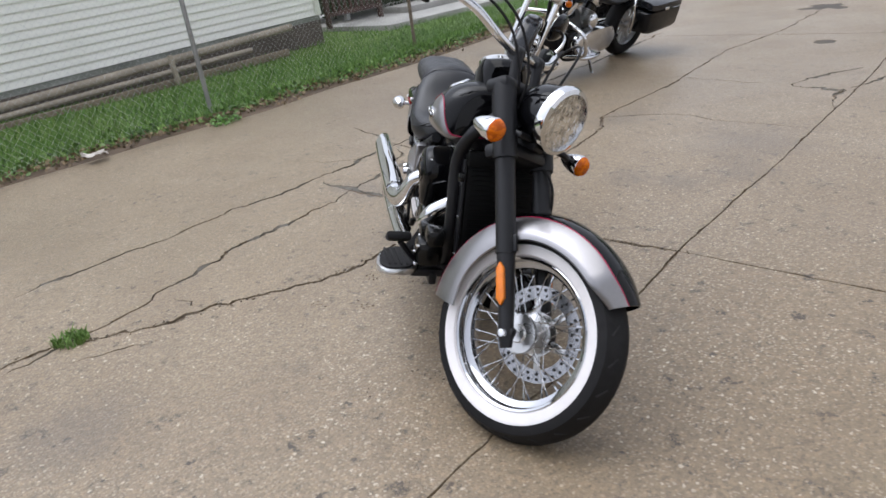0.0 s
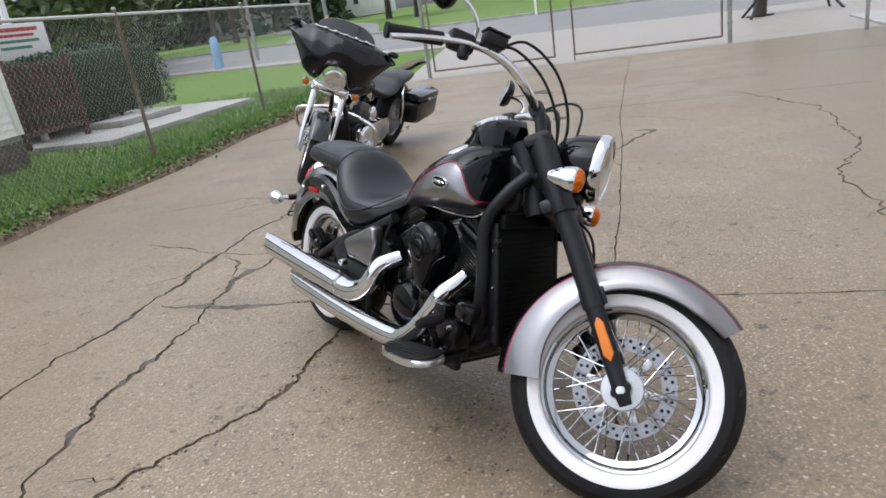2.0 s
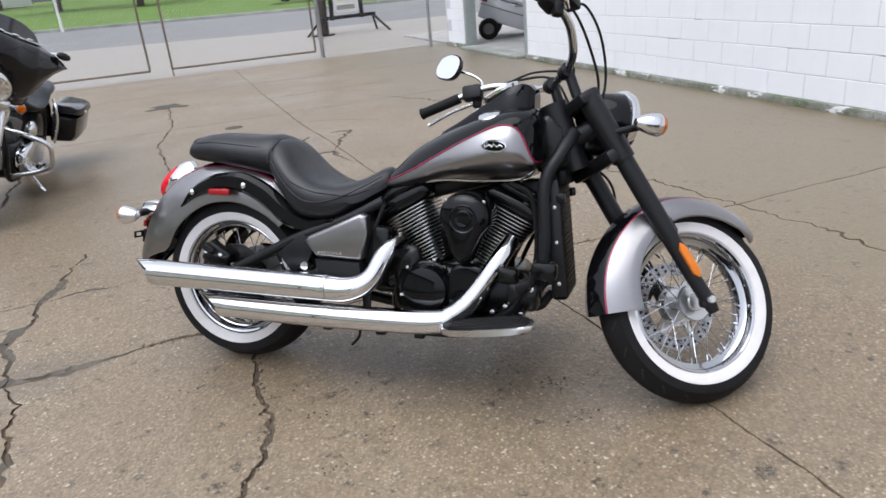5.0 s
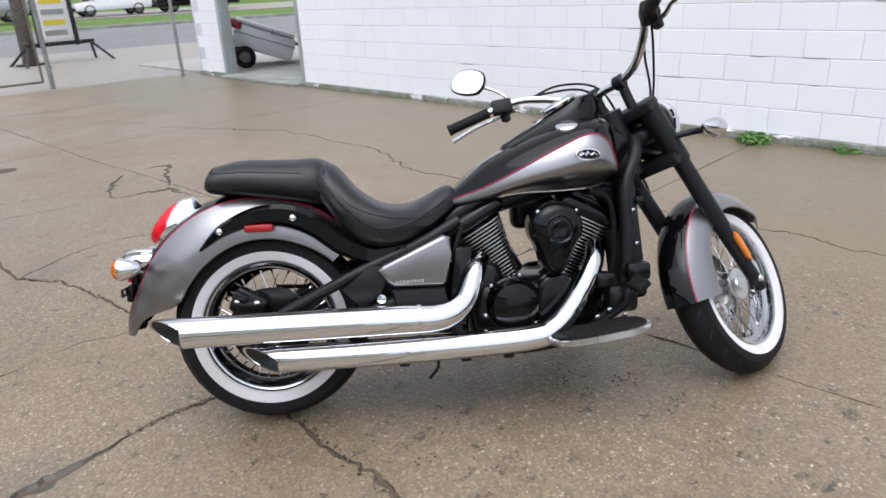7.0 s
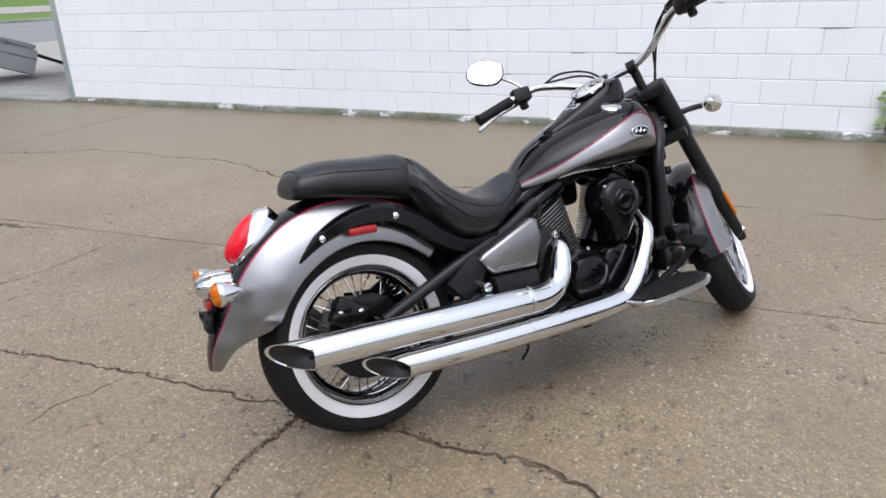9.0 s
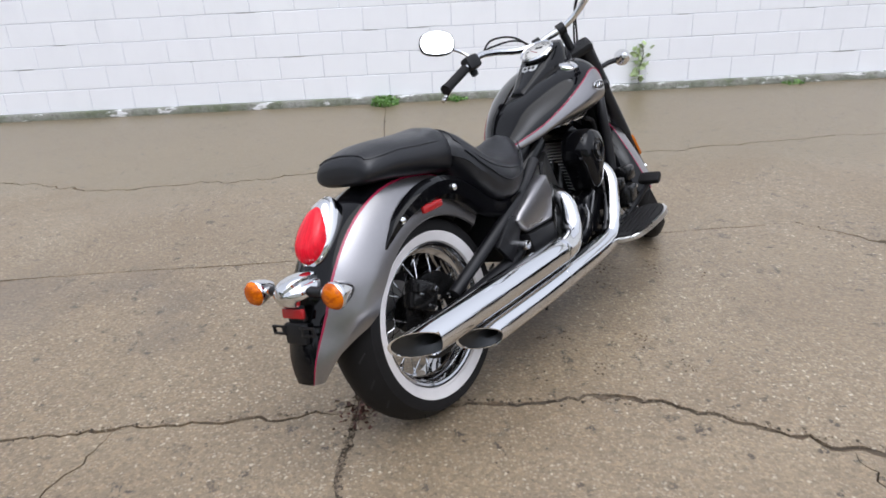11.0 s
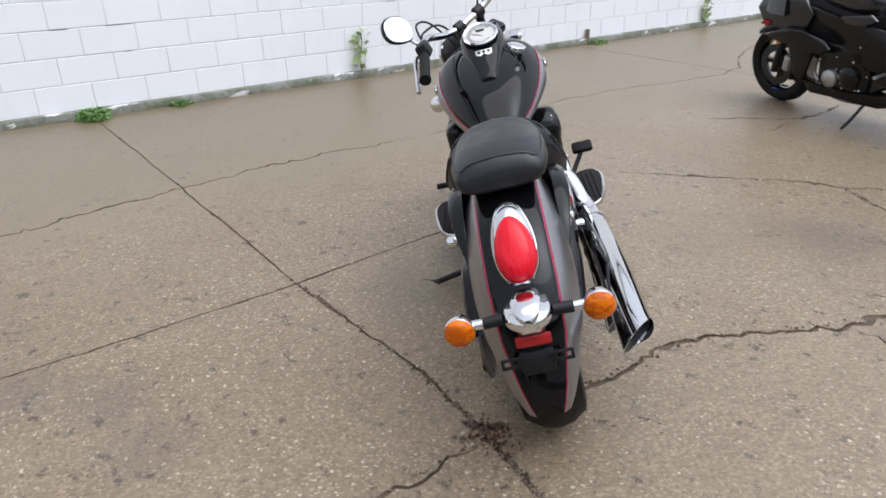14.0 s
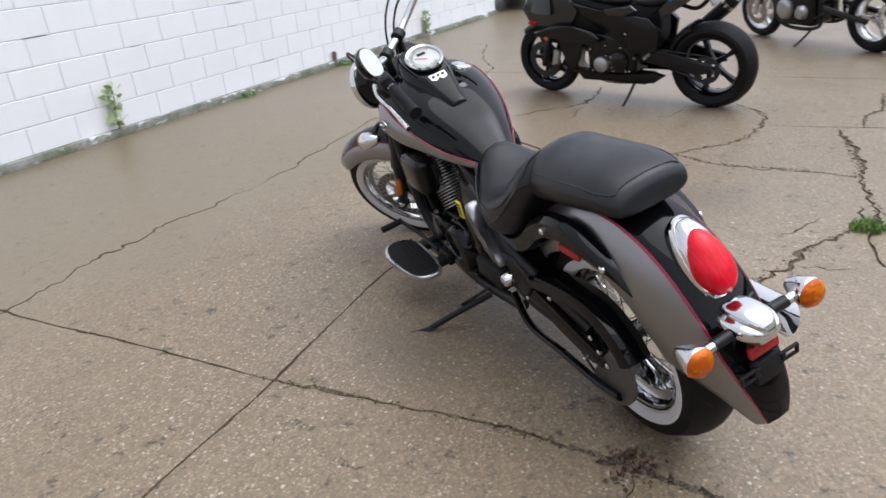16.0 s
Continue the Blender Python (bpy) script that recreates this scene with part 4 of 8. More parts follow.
    pillion = dense([(-0.168, 0.79, 0.765, 0.078, 0.004), (-0.16, 0.818, 0.757, 0.098, 0.008), (-0.135, 0.84, 0.75, 0.112, 0.012), (-0.06, 0.855, 0.742, 0.122, 0.016), (0.02, 0.853, 0.73, 0.126, 0.018), (0.11, 0.85, 0.715, 0.126, 0.02), (0.175, 0.852, 0.7, 0.122, 0.025), (0.215, 0.838, 0.7, 0.108, 0.03)], 36)
    pad = part("pillion_seat", loft([seat_ring(*r) for r in pillion]), VINYL, top, "black vinyl pillion pad")
    def cushion(rows, x, deg):
        """The place on a cushion's skin at x, so many degrees up from its side."""
        cols = list(zip(*sorted(rows)))
        _, zt, zb, w, crown = (float(np.interp(x, cols[0], c)) for c in cols)
        c, q = math.cos(radians(deg)), math.sin(radians(deg))
        y = w * math.copysign(abs(c) ** 0.55, c)
        return V(x, y, (zt + zb) / 2 + (zt - zb) / 2 * q**0.72 - crown * (y / w) ** 2)

    def stitched(rows, xs, deg, back):
        """A seam along one side of a cushion, across its back edge and along the other side."""
        side = [cushion(rows, x, deg) for x in xs]
        rear = [cushion(rows, back, q) for q in np.linspace(deg + 12, 168 - deg, 7)]
        return [*side, *rear, *[V(p.x, -p.y, p.z) for p in side[::-1]]]

    part("seam", tube(stitched(pillion, (0.19, 0.12, 0.04, -0.04, -0.1), 32, -0.142), 0.0028, 6, 5), VINYL, pad)
    part("seam", tube(stitched(rider, (0.56, 0.5, 0.44, 0.38, 0.32, 0.27), 20, 0.205), 0.0025, 6, 5), VINYL, saddle)
    for s in (1, -1):
        part("seam", tube([V(0.21, s * 0.15, 0.76), V(0.27, s * 0.177, 0.69), V(0.35, s * 0.189, 0.63), V(0.44, s * 0.177, 0.63), V(0.53, s * 0.134, 0.668), V(0.6, s * 0.082, 0.71)], 0.0025, 6, 5), VINYL, saddle)

    cruiser_frame(top)
    cruiser_engine(top)
    cruiser_front(top)
    cruiser_tail(top)
    return top


DIAL = simple("cream_dial", (0.5, 0.49, 0.47), 0.5, grain=40, vary=0.04)


def cruiser_frame(top):
    for s in (1, -1):
        part("frame_rail", tube([V(0.62, s * 0.12, 0.63), V(0.5, s * 0.135, 0.57), V(0.3, s * 0.15, 0.49), V(0.04, s * 0.125, 0.365)], 0.019, 12), SATIN, top)
        part("frame_downtube", tube([V(1.24, s * 0.05, 0.86), V(1.21, s * 0.11, 0.8), V(1.165, s * 0.14, 0.7), V(1.17, s * 0.14, 0.5), V(1.14, s * 0.14, 0.36), V(1.02, s * 0.13, 0.24), V(0.8, s * 0.13, 0.2), V(0.45, s * 0.13, 0.24)], 0.021, 12), SATIN, top)
        part("swingarm", tube([V(0.46, s * 0.13, 0.4), V(0.3, s * 0.15, 0.36), V(0.0, s * 0.125, 0.318)], 0.024, 10), SATIN, top)
        part("frame_gusset", prism([(0.3, 0.37), (0.36, 0.42), (0.4, 0.5), (0.33, 0.51), (0.24, 0.44)], 0.02, side_on(0, s * 0.165, 0), 0.004), SATIN, top)
    part("backbone", tube([V(1.3, 0, 0.88), V(1.1, 0, 0.76), V(0.8, 0, 0.68), V(0.5, 0, 0.6), V(0.3, 0, 0.5)], 0.034, 12), SATIN, top)
    part("neck_cover", prism(smooth_outline([(1.11, 0.75), (1.105, 0.87), (1.135, 0.915), (1.18, 0.905), (1.235, 0.79), (1.19, 0.72)], 3), 0.1, side_on(0, 0, 0), 0.025, 3), ENGINE, top, "black panel over the steering neck")
    part("steering_head", rod((1.245, 0, 0.74), (1.16, 0, 0.95), 0.045, 20), SATIN, top)
    part("radiator", join(rbox(0.05, 0.23, 0.4, 0.012, pose(1.2, 0, 0.53, 0, -6)), rbox(0.03, 0.24, 0.05, 0.01, pose(1.215, 0, 0.72, 0, -6))), COOLER, top, "black radiator between the frame tubes")
    for s in (1, -1):
        part("radiator_side", rbox(0.045, 0.012, 0.37, 0.004, pose(1.2, s * 0.121, 0.53, 0, -6)), SATIN, top)
        part("radiator_cap" if s > 0 else "radiator_clip", rbox(0.028, 0.02, 0.03, 0.006, pose(1.215, s * 0.132, 0.66, 0, -6)), ENGINE, top)
        for z in (0.39, 0.52, 0.63):
            part("radiator_bolt", lathe([(0, 0), (0.006, 0), (0.006, 0.005), (0, 0.006)], 8, pose(1.205 + (z - 0.53) * -0.1, s * 0.127, z, -90 * s)), CHROME, top)
    for i in range(22):
        part("radiator_fin", rbox(0.004, 0.2, 0.003, 0, pose(1.2265 - (i * 0.016 - 0.17) * 0.105, 0, 0.36 + i * 0.016, 0, -6)), COOLER, top)
    part("coolant_hose", tube([V(1.19, -0.09, 0.35), V(1.15, -0.13, 0.31), V(1.06, -0.14, 0.33)], 0.014, 10), RUBBER, top)
    # side covers
    for s in (1, -1):
        m = side_on(0, s * 0.165, 0)
        if s < 0:
            out = [(0.352, 0.492), (0.37, 0.51), (0.56, 0.592), (0.585, 0.585), (0.585, 0.53), (0.57, 0.44), (0.555, 0.432), (0.4, 0.437), (0.385, 0.45)]
        else:
            m = side_on(0, 0.172, 0)
            out = smooth_outline([(0.51, 0.635), (0.53, 0.62), (0.505, 0.56), (0.46, 0.505), (0.4, 0.455), (0.38, 0.466), (0.42, 0.515), (0.445, 0.535), (0.475, 0.59)], 3)
            part("side_panel", prism([(0.352, 0.47), (0.37, 0.51), (0.5, 0.58), (0.56, 0.57), (0.55, 0.44), (0.4, 0.437)], 0.03, side_on(0, 0.155, 0), 0.008), PLASTIC, top)
        cov = part("side_cover", prism(out, 0.05, m, 0.014, 3), SILVER, top, "silver side cover")
        if s < 0:
            part("cover_lettering", join(*[rbox(0.008, 0.002, 0.009, 0, pose(0.41 + i * 0.0115, s * 0.1905, 0.455)) for i in range(8)]), POLISHED, cov)
        part("side_cover_lower", prism([(0.392, 0.432), (0.56, 0.428), (0.572, 0.36), (0.41, 0.355)], 0.06, m, 0.012), PLASTIC, top)
        part("battery_box", rbox(0.06, 0.05, 0.2, 0.015, pose(0.615, s * 0.14, 0.45, 0, 8)), ENGINE, top)
    part("airbox", rbox(0.26, 0.24, 0.22, 0.03, pose(0.46, 0, 0.46)), PLASTIC, top)
    part("swingarm_cover", prism(smooth_outline([(0.46, 0.45), (0.3, 0.43), (0.12, 0.385), (-0.02, 0.345), (-0.055, 0.318), (-0.02, 0.288), (0.12, 0.315), (0.3, 0.36), (0.46, 0.37)], 4), 0.03, side_on(0, 0.15, 0), 0.012, 3), BLACK, top)
    tag = part("yellow_tag", rbox(0.034, 0.004, 0.058, 0.001, pose(0.575, 0.192, 0.6)), YELLOWTAG, top, "small yellow tag with black lines")
    for i in range(4):
        part("tag_line", rbox(0.025, 0.002, 0.005, 0, pose(0.575, 0.1945, 0.582 + i * 0.012)), DARKHOLE, tag)
    # side stand
    stand = part("side_stand", tube([V(0.66, 0.15, 0.2), V(0.72, 0.27, 0.16), V(0.775, 0.37, 0.118)], 0.012, 10), SATIN, top)
    part("stand_foot", tube([V(0.775, 0.37, 0.116), V(0.8, 0.41, 0.106), V(0.81, 0.45, 0.115)], [0.012, 0.011, 0.009], 8, squash=0.6), SATIN, stand)
    part("stand_spring", tube([V(0.64, 0.16, 0.24), V(0.72, 0.25, 0.18)], 0.006, 8), PLASTIC, stand)
    # belt drive on the left
    path = [(0.34, 0.455), (0.26, 0.47), (0.16, 0.49), (0.06, 0.505)] + [(0.19 * math.cos(a), 0.316 + 0.19 * math.sin(a)) for a in np.linspace(math.pi / 2, math.pi * 0.88, 12)]
    rings = []
    for i, (x, z) in enumerate(path):
        (xa, za), (xb, zb) = path[max(i - 1, 0)], path[min(i + 1, len(path) - 1)]
        d = V(xb - xa, 0, zb - za).normalized()
        n = V(d.z, 0, -d.x)
        q = V(x, 0, z)
        rings.append([q + n * a + V(0, y, 0) for a, y in ((0, 0.1), (0.005, 0.14), (0, 0.166), (-0.014, 0.174), (-0.036, 0.174), (-0.036, 0.168), (-0.008, 0.16), (-0.006, 0.1))])
    part("belt_guard", loft(rings), BLACK, top, "black curved belt guard")
    part("lower_belt_guard", tube([V(0.42, 0.16, 0.33), V(0.35, 0.165, 0.235), V(0.17, 0.165, 0.228), V(0.0, 0.165, 0.222), V(-0.09, 0.16, 0.226)], 0.012, 10, squash=1.4), BLACK, top)
    for x, z in ((0.033, 0.29), (-0.055, 0.367), (-0.029, 0.4), (-0.081, 0.336), (0.295, 0.373), (0.148, 0.441)):
        part("bolt", lathe([(0, 0), (0.008, 0), (0.008, 0.007), (0.005, 0.01), (0, 0.011)], 8, pose(x, 0.166, z, -90)), CHROME, top)
    part("drive_belt", join(tube([V(0.4, 0.105, 0.39), V(0.2, 0.105, 0.405), V(0.0, 0.105, 0.418)], 0.008, 6), tube([V(0.4, 0.105, 0.29), V(0.2, 0.105, 0.255), V(0.0, 0.105, 0.216)], 0.008, 6)), RUBBER, top)
    shield = [(0.165 * math.cos(a), 0.318 + 0.15 * math.sin(a)) for a in np.linspace(math.pi * 0.8, math.pi * 1.55, 18)]
    part("pulley_shield", prism(shield + [(0.03, 0.24), (-0.04, 0.33), (-0.1, 0.4)], 0.008, side_on(0, 0.152, 0), 0.002), SHIELD, top, "grey-brown plate over the belt pulley")
    part("pivot_cap", lathe([(0, 0.012), (0.016, 0.01), (0.02, 0.004), (0.02, -0.02), (0, -0.02)], 20, lying(0.296, 0.222, 0.465)), CHROME, top, "chrome swingarm pivot cap")
    part("pivot_cap", lathe([(0, 0.012), (0.014, 0.01), (0.016, 0.004), (0.016, -0.03), (0, -0.03)], 20, pose(0.36, -0.195, 0.408, 90)), CHROME, top)
    for s in (1, -1):
        part("axle_nut", lathe([(0, 0.03), (0.012, 0.03), (0.018, 0.02), (0.018, 0), (0, 0)], 8, pose(0.0, s * 0.13, 0.316, -90 * s)), CHROME, top)
    part("rear_caliper", join(rbox(0.11, 0.05, 0.09, 0.018, pose(-0.06, -0.09, 0.4, 0, 30)), rbox(0.05, 0.06, 0.03, 0.008, pose(-0.08, -0.1, 0.43, 0, 30))), ENGINE, top, "black rear brake caliper")
    for x, z in ((-0.09, 0.42), (-0.03, 0.41), (-0.05, 0.36), (0.02, 0.37)):
        part("caliper_bolt", lathe([(0, 0), (0.008, 0), (0.008, 0.008), (0, 0.009)], 8, pose(x, -0.118, z, 90)), CHROME, top)
    # floorboards and pedals
    for s in (1, -1):
        out = smooth_outline([(0.89, 0.225), (0.875, 0.295), (0.93, 0.338), (1.04, 0.362), (1.12, 0.364), (1.172, 0.335), (1.165, 0.27), (1.1, 0.225)], 4)
        m = Matrix.Translation((1.02, 0, 0.272)) @ Matrix.Rotation(radians(-9), 4, "Y") @ Matrix.Translation((-1.02, 0, 0))
        board = part("floorboard", prism([(x, s * y) for x, y in out], 0.02, m, 0.006), POLISHED, top, "polished floorboard with a ribbed rubber mat")
        part("mat", prism([(1.02 + (x - 1.02) * 0.92, s * (0.295 + (y - 0.295) * 0.86)) for x, y in out], 0.01, m @ pose(0, 0, 0.012), 0.003), RUBBER, board)
        part("rib", join(*[rbox(0.22, 0.008, 0.006, 0.002, m @ pose(1.02, s * y, 0.018)) for y in (0.245, 0.265, 0.285, 0.305, 0.325)]), RUBBER, board)
        part("board_bracket", join(rbox(0.05, 0.12, 0.03, 0.008, pose(0.95, s * 0.19, 0.25)), rbox(0.05, 0.12, 0.03, 0.008, pose(1.09, s * 0.19, 0.27)), rbox(0.2, 0.03, 0.05, 0.01, pose(1.02, s * 0.17, 0.25))), SATIN, board)
    brake = part("brake_pedal", tube([V(1.02, -0.2, 0.27), V(1.1, -0.25, 0.33), V(1.14, -0.3, 0.4)], [0.012, 0.011, 0.01], 8), SATIN, top)
    part("pedal_pad", rbox(0.05, 0.085, 0.028, 0.01, pose(1.141, -0.306, 0.418, 0, -35)), RUBBER, brake)
    shift = part("shift_lever", tube([V(0.95, 0.2, 0.3), V(1.07, 0.22, 0.35), V(1.148, 0.25, 0.387)], 0.008, 8), SATIN, top)
    part("shift_peg", rod((1.148, 0.245, 0.387), (1.15, 0.335, 0.387), 0.013, 12), RUBBER, shift)
    # pillion pegs and small fittings
    part("foot_control_housing", join(rbox(0.1, 0.08, 0.09, 0.02, pose(1.12, -0.2, 0.36)), rbox(0.08, 0.06, 0.06, 0.015, pose(1.18, -0.19, 0.44)), rbox(0.06, 0.05, 0.05, 0.012, pose(1.07, -0.2, 0.42))), ENGINE, top)
    for x, z in ((1.07, 0.33), (1.12, 0.31), (1.15, 0.39), (1.03, 0.31)):
        part("control_bolt", lathe([(0, 0), (0.008, 0), (0.008, 0.01), (0, 0.012)], 8, pose(x, -0.235, z, 90)), CHROME, top)


def cruiser_engine(top):
    eng = part("crankcase", join(
        rbox(0.46, 0.28, 0.2, 0.05, pose(0.87, 0, 0.33), 3),
        rbox(0.2, 0.26, 0.18, 0.04, pose(0.66, 0, 0.4), 3),
        rbox(0.3, 0.22, 0.06, 0.02, pose(0.88, 0, 0.225)),
    ), ENGINE, top, "black V-twin crankcase")
    for s in (1, -1):
        r = 0.086 if s < 0 else 0.1
        cov = part("engine_cover", lathe([(0, 0.055), (r * 0.55, 0.054), (r * 0.85, 0.046), (r * 0.97, 0.03), (r, 0.01), (r * 1.06, 0.006), (r * 1.06, -0.02), (0, -0.02)], 36, pose(0.785, s * 0.135, 0.348, -90 * s)), BLACK, eng, "round gloss black engine cover")
        for i in range(6):
            a = i * math.pi / 3 + 0.3
            part("cover_bolt", lathe([(0, 0), (0.006, 0), (0.006, 0.006), (0, 0.008)], 8, pose(0.785 + (r + 0.012) * math.cos(a), s * 0.14, 0.348 + (r + 0.012) * math.sin(a), -90 * s)), CHROME, cov)
        part("engine_cover", prism(smooth_outline([(0.86, 0.29), (0.87, 0.42), (0.95, 0.44), (1.0, 0.4), (0.99, 0.31), (0.93, 0.27)], 3), 0.05, side_on(0, s * 0.145, 0), 0.014, 3), BLACK, eng)
    for base, tip in (((0.79, 0.42), (0.675, 0.62)), ((0.965, 0.42), (1.065, 0.62))):
        d = V(tip[0] - base[0], 0, tip[1] - base[1])
        m = along((base[0], 0, base[1]), (tip[0], 0, tip[1]))
        cyl = part("cylinder", lathe([(0, 0), (0.068, 0), (0.068, d.length * 0.9), (0, d.length * 0.9)], 24, m), ENGINE, eng, "finned black cylinder")
        for i in range(17):
            h = 0.012 + i * 0.0118
            u, v, c = V(-d.z, 0, d.x).normalized(), V(0, 1, 0), V(base[0], 0, base[1]) + d.normalized() * h
            wide = 0.04 + 0.0031 * i
            ring = [(wide * math.copysign(abs(math.cos(q)) ** 0.45, math.cos(q)), 0.108 * math.copysign(abs(math.sin(q)) ** 0.45, math.sin(q))) for q in (2 * math.pi * (n + 0.5) / 16 for n in range(16))]
            fin = loft([[c + u * a + v * b + d.normalized() * e for a, b in ring] for e in (0, 0.0035)])
            part("fin", fin, FIN, cyl, "machined bright fin edge")
        head = part("cylinder_head", moved(rbox(0.2, 0.23, 0.06, 0.025, None, 3), m @ pose(0, 0, d.length * 1.03)), BLACK, eng)
        part("rocker_cover", moved(rbox(0.15, 0.19, 0.06, 0.025, None, 3), m @ pose(0, 0, d.length * 1.19)), BLACK, head)
    # air cleaner
    out = smooth_outline([(0.922, 0.676), (0.972, 0.662), (1.004, 0.622), (1.006, 0.572), (0.982, 0.53), (0.96, 0.48), (0.935, 0.446), (0.9, 0.446), (0.878, 0.48), (0.862, 0.53), (0.84, 0.572), (0.842, 0.622), (0.874, 0.662)], 4)
    rings = []
    for sc, y in ((1.0, -0.11), (1.0, -0.165), (0.985, -0.185), (0.93, -0.2), (0.82, -0.21), (0.6, -0.216), (0.3, -0.218)):
        rings.append([V(0.922 + (x - 0.922) * sc, y, 0.585 + (z - 0.585) * sc) for x, z in out])
    cleaner = part("air_cleaner", loft(rings), BLACK, top, "gloss black teardrop air cleaner cover")
    part("cleaner_ring", lathe([(0.04, -0.004), (0.046, 0.003), (0.043, 0.006), (0.036, 0.002)], 32, pose(0.925, -0.214, 0.592, 90), closed=True), BLACK, cleaner)
    part("cleaner_boss", lathe([(0.022, 0.0), (0.028, 0.004), (0.024, 0.008), (0.012, 0.006), (0, 0.006)], 20, pose(0.925, -0.215, 0.592, 90)), BLACK, cleaner)
    for x, z in ((0.862, 0.648), (0.985, 0.645), (0.935, 0.462), (0.9, 0.462), (0.866, 0.545), (0.98, 0.545)):
        part("cleaner_bolt", lathe([(0, 0), (0.006, 0), (0.006, 0.006), (0, 0.007)], 8, pose(x, -0.19, z, 90)), CHROME, cleaner)
    part("left_cover", moved(rbox(0.17, 0.08, 0.14, 0.03, None, 3), pose(0.93, 0.17, 0.63)), ENGINE, top, "black cover box beside the cylinders")
    part("coil_cover", rbox(0.1, 0.1, 0.1, 0.02, pose(1.12, 0, 0.66)), PLASTIC, top)
    # hoses
    for pts, r in (([V(1.05, -0.12, 0.7), V(1.12, -0.12, 0.66), V(1.14, -0.1, 0.5), V(1.12, -0.08, 0.36)], 0.009), ([V(0.63, -0.14, 0.62), V(0.6, -0.15, 0.52), V(0.65, -0.15, 0.45)], 0.007), ([V(0.7, 0.14, 0.6), V(0.63, 0.16, 0.5), V(0.7, 0.16, 0.4)], 0.007), ([V(1.04, 0.13, 0.68), V(1.1, 0.13, 0.56), V(1.05, 0.13, 0.42)], 0.008)):
        part("hose", tube(pts, r, 8), RUBBER, top)
    # exhaust
    def silencer(path, radii, slash):
        pts = spline(path, 8)
        bm = tube(path, radii, 24, 8, cap=False)
        bm.verts.ensure_lookup_table()
        c = pts[0]
        ring = list(bm.verts)[:24]
        for v in ring:
            d = v.co - c
            v.co.x -= (d.y * 0.83 + d.z * 0.56) * slash
        return bm, [v.co.copy() for v in ring], c

    for name, path, radii in (
        ("upper", [V(-0.27, -0.238, 0.355), V(0.05, -0.245, 0.353), V(0.4, -0.245, 0.348), V(0.54, -0.24, 0.347), V(0.615, -0.225, 0.385), V(0.655, -0.195, 0.465), V(0.69, -0.13, 0.5)], [0.046, 0.046, 0.046, 0.042, 0.034, 0.03, 0.028]),
        ("lower", [V(-0.01, -0.226, 0.252), V(0.4, -0.235, 0.25), V(0.8, -0.232, 0.256), V(0.9, -0.225, 0.285), V(0.972, -0.21, 0.36), V(1.033, -0.185, 0.46), V(1.06, -0.12, 0.52)], [0.042, 0.042, 0.04, 0.036, 0.032, 0.03, 0.028]),
    ):
        bm, ring, c = silencer(path, radii, 1.55)
        lip = [c + (p - c) * 0.93 for p in ring]
        pipe = part("exhaust_pipe", join(bm, loft([ring, lip, [p + V(0.02, 0, 0) for p in lip]], cap=False)), CHROME, top, "chrome slash-cut exhaust pipe")
        ring = [c + (p - c) * 0.985 + V(0.004, 0, 0) for p in lip]
        inner = [[c + (p - c) * 0.97 + V(0.002, 0, 0) for p in ring], [c + (p - c) * 0.8 + V(0.012, 0, 0) for p in ring], [c + (p - c) * 0.5 + V(0.035, 0, 0) for p in ring], [c + (p - c) * 0.46 + V(0.15, 0, 0) for p in ring]]
        part("tip_bore", loft([ring, *inner], cap=False), EXHAUST_DARK, pipe, "dark pipe mouth")
        mid = V(0.47, -0.246, 0.348) if name == "upper" else V(0.47, -0.235, 0.251)
        part("pipe_clamp", lathe([(0.04, -0.006), (0.0468 if name == "upper" else 0.0428, -0.005), (0.0468 if name == "upper" else 0.0428, 0.005), (0.04, 0.006)], 24, Matrix.Translation(mid) @ Matrix.Rotation(radians(90), 4, "Y")), CHROME, pipe)
    for x in (0.42, 0.62, 0.76):
        part("frame_lug", rbox(0.035, 0.03, 0.03, 0.006, pose(x, -0.15, 0.19)), SATIN, top)
    part("drain_hose", tube([V(0.52, -0.12, 0.22), V(0.53, -0.13, 0.16), V(0.5, -0.13, 0.12)], 0.005, 8), RUBBER, top)
    part("exhaust_bracket", rbox(0.03, 0.012, 0.13, 0.004, pose(0.59, -0.2, 0.3)), SATIN, top)


COOLER = simple("matt_black_radiator", (0.003, 0.003, 0.003), 0.5, grain=60, Specular_IOR_Level=0.1)
SHIELD = simple("grey_brown_plate", (0.13, 0.12, 0.115), 0.35, 0.6, grain=40)
YELLOWTAG = simple("yellow_tag_card", (0.75, 0.6, 0.02), 0.5, grain=30, vary=0.05)
FIN = simple("machined_fin", (0.45, 0.45, 0.44), 0.3, 1.0, grain=90)
# dark steel of the pipe mouths and the sport bike's discs and sprocket
EXHAUST_DARK = simple("dark_steel", (0.035, 0.037, 0.04), 0.45, 0.6, grain=60)


def fk(bm):
    return moved(bm, FORK)


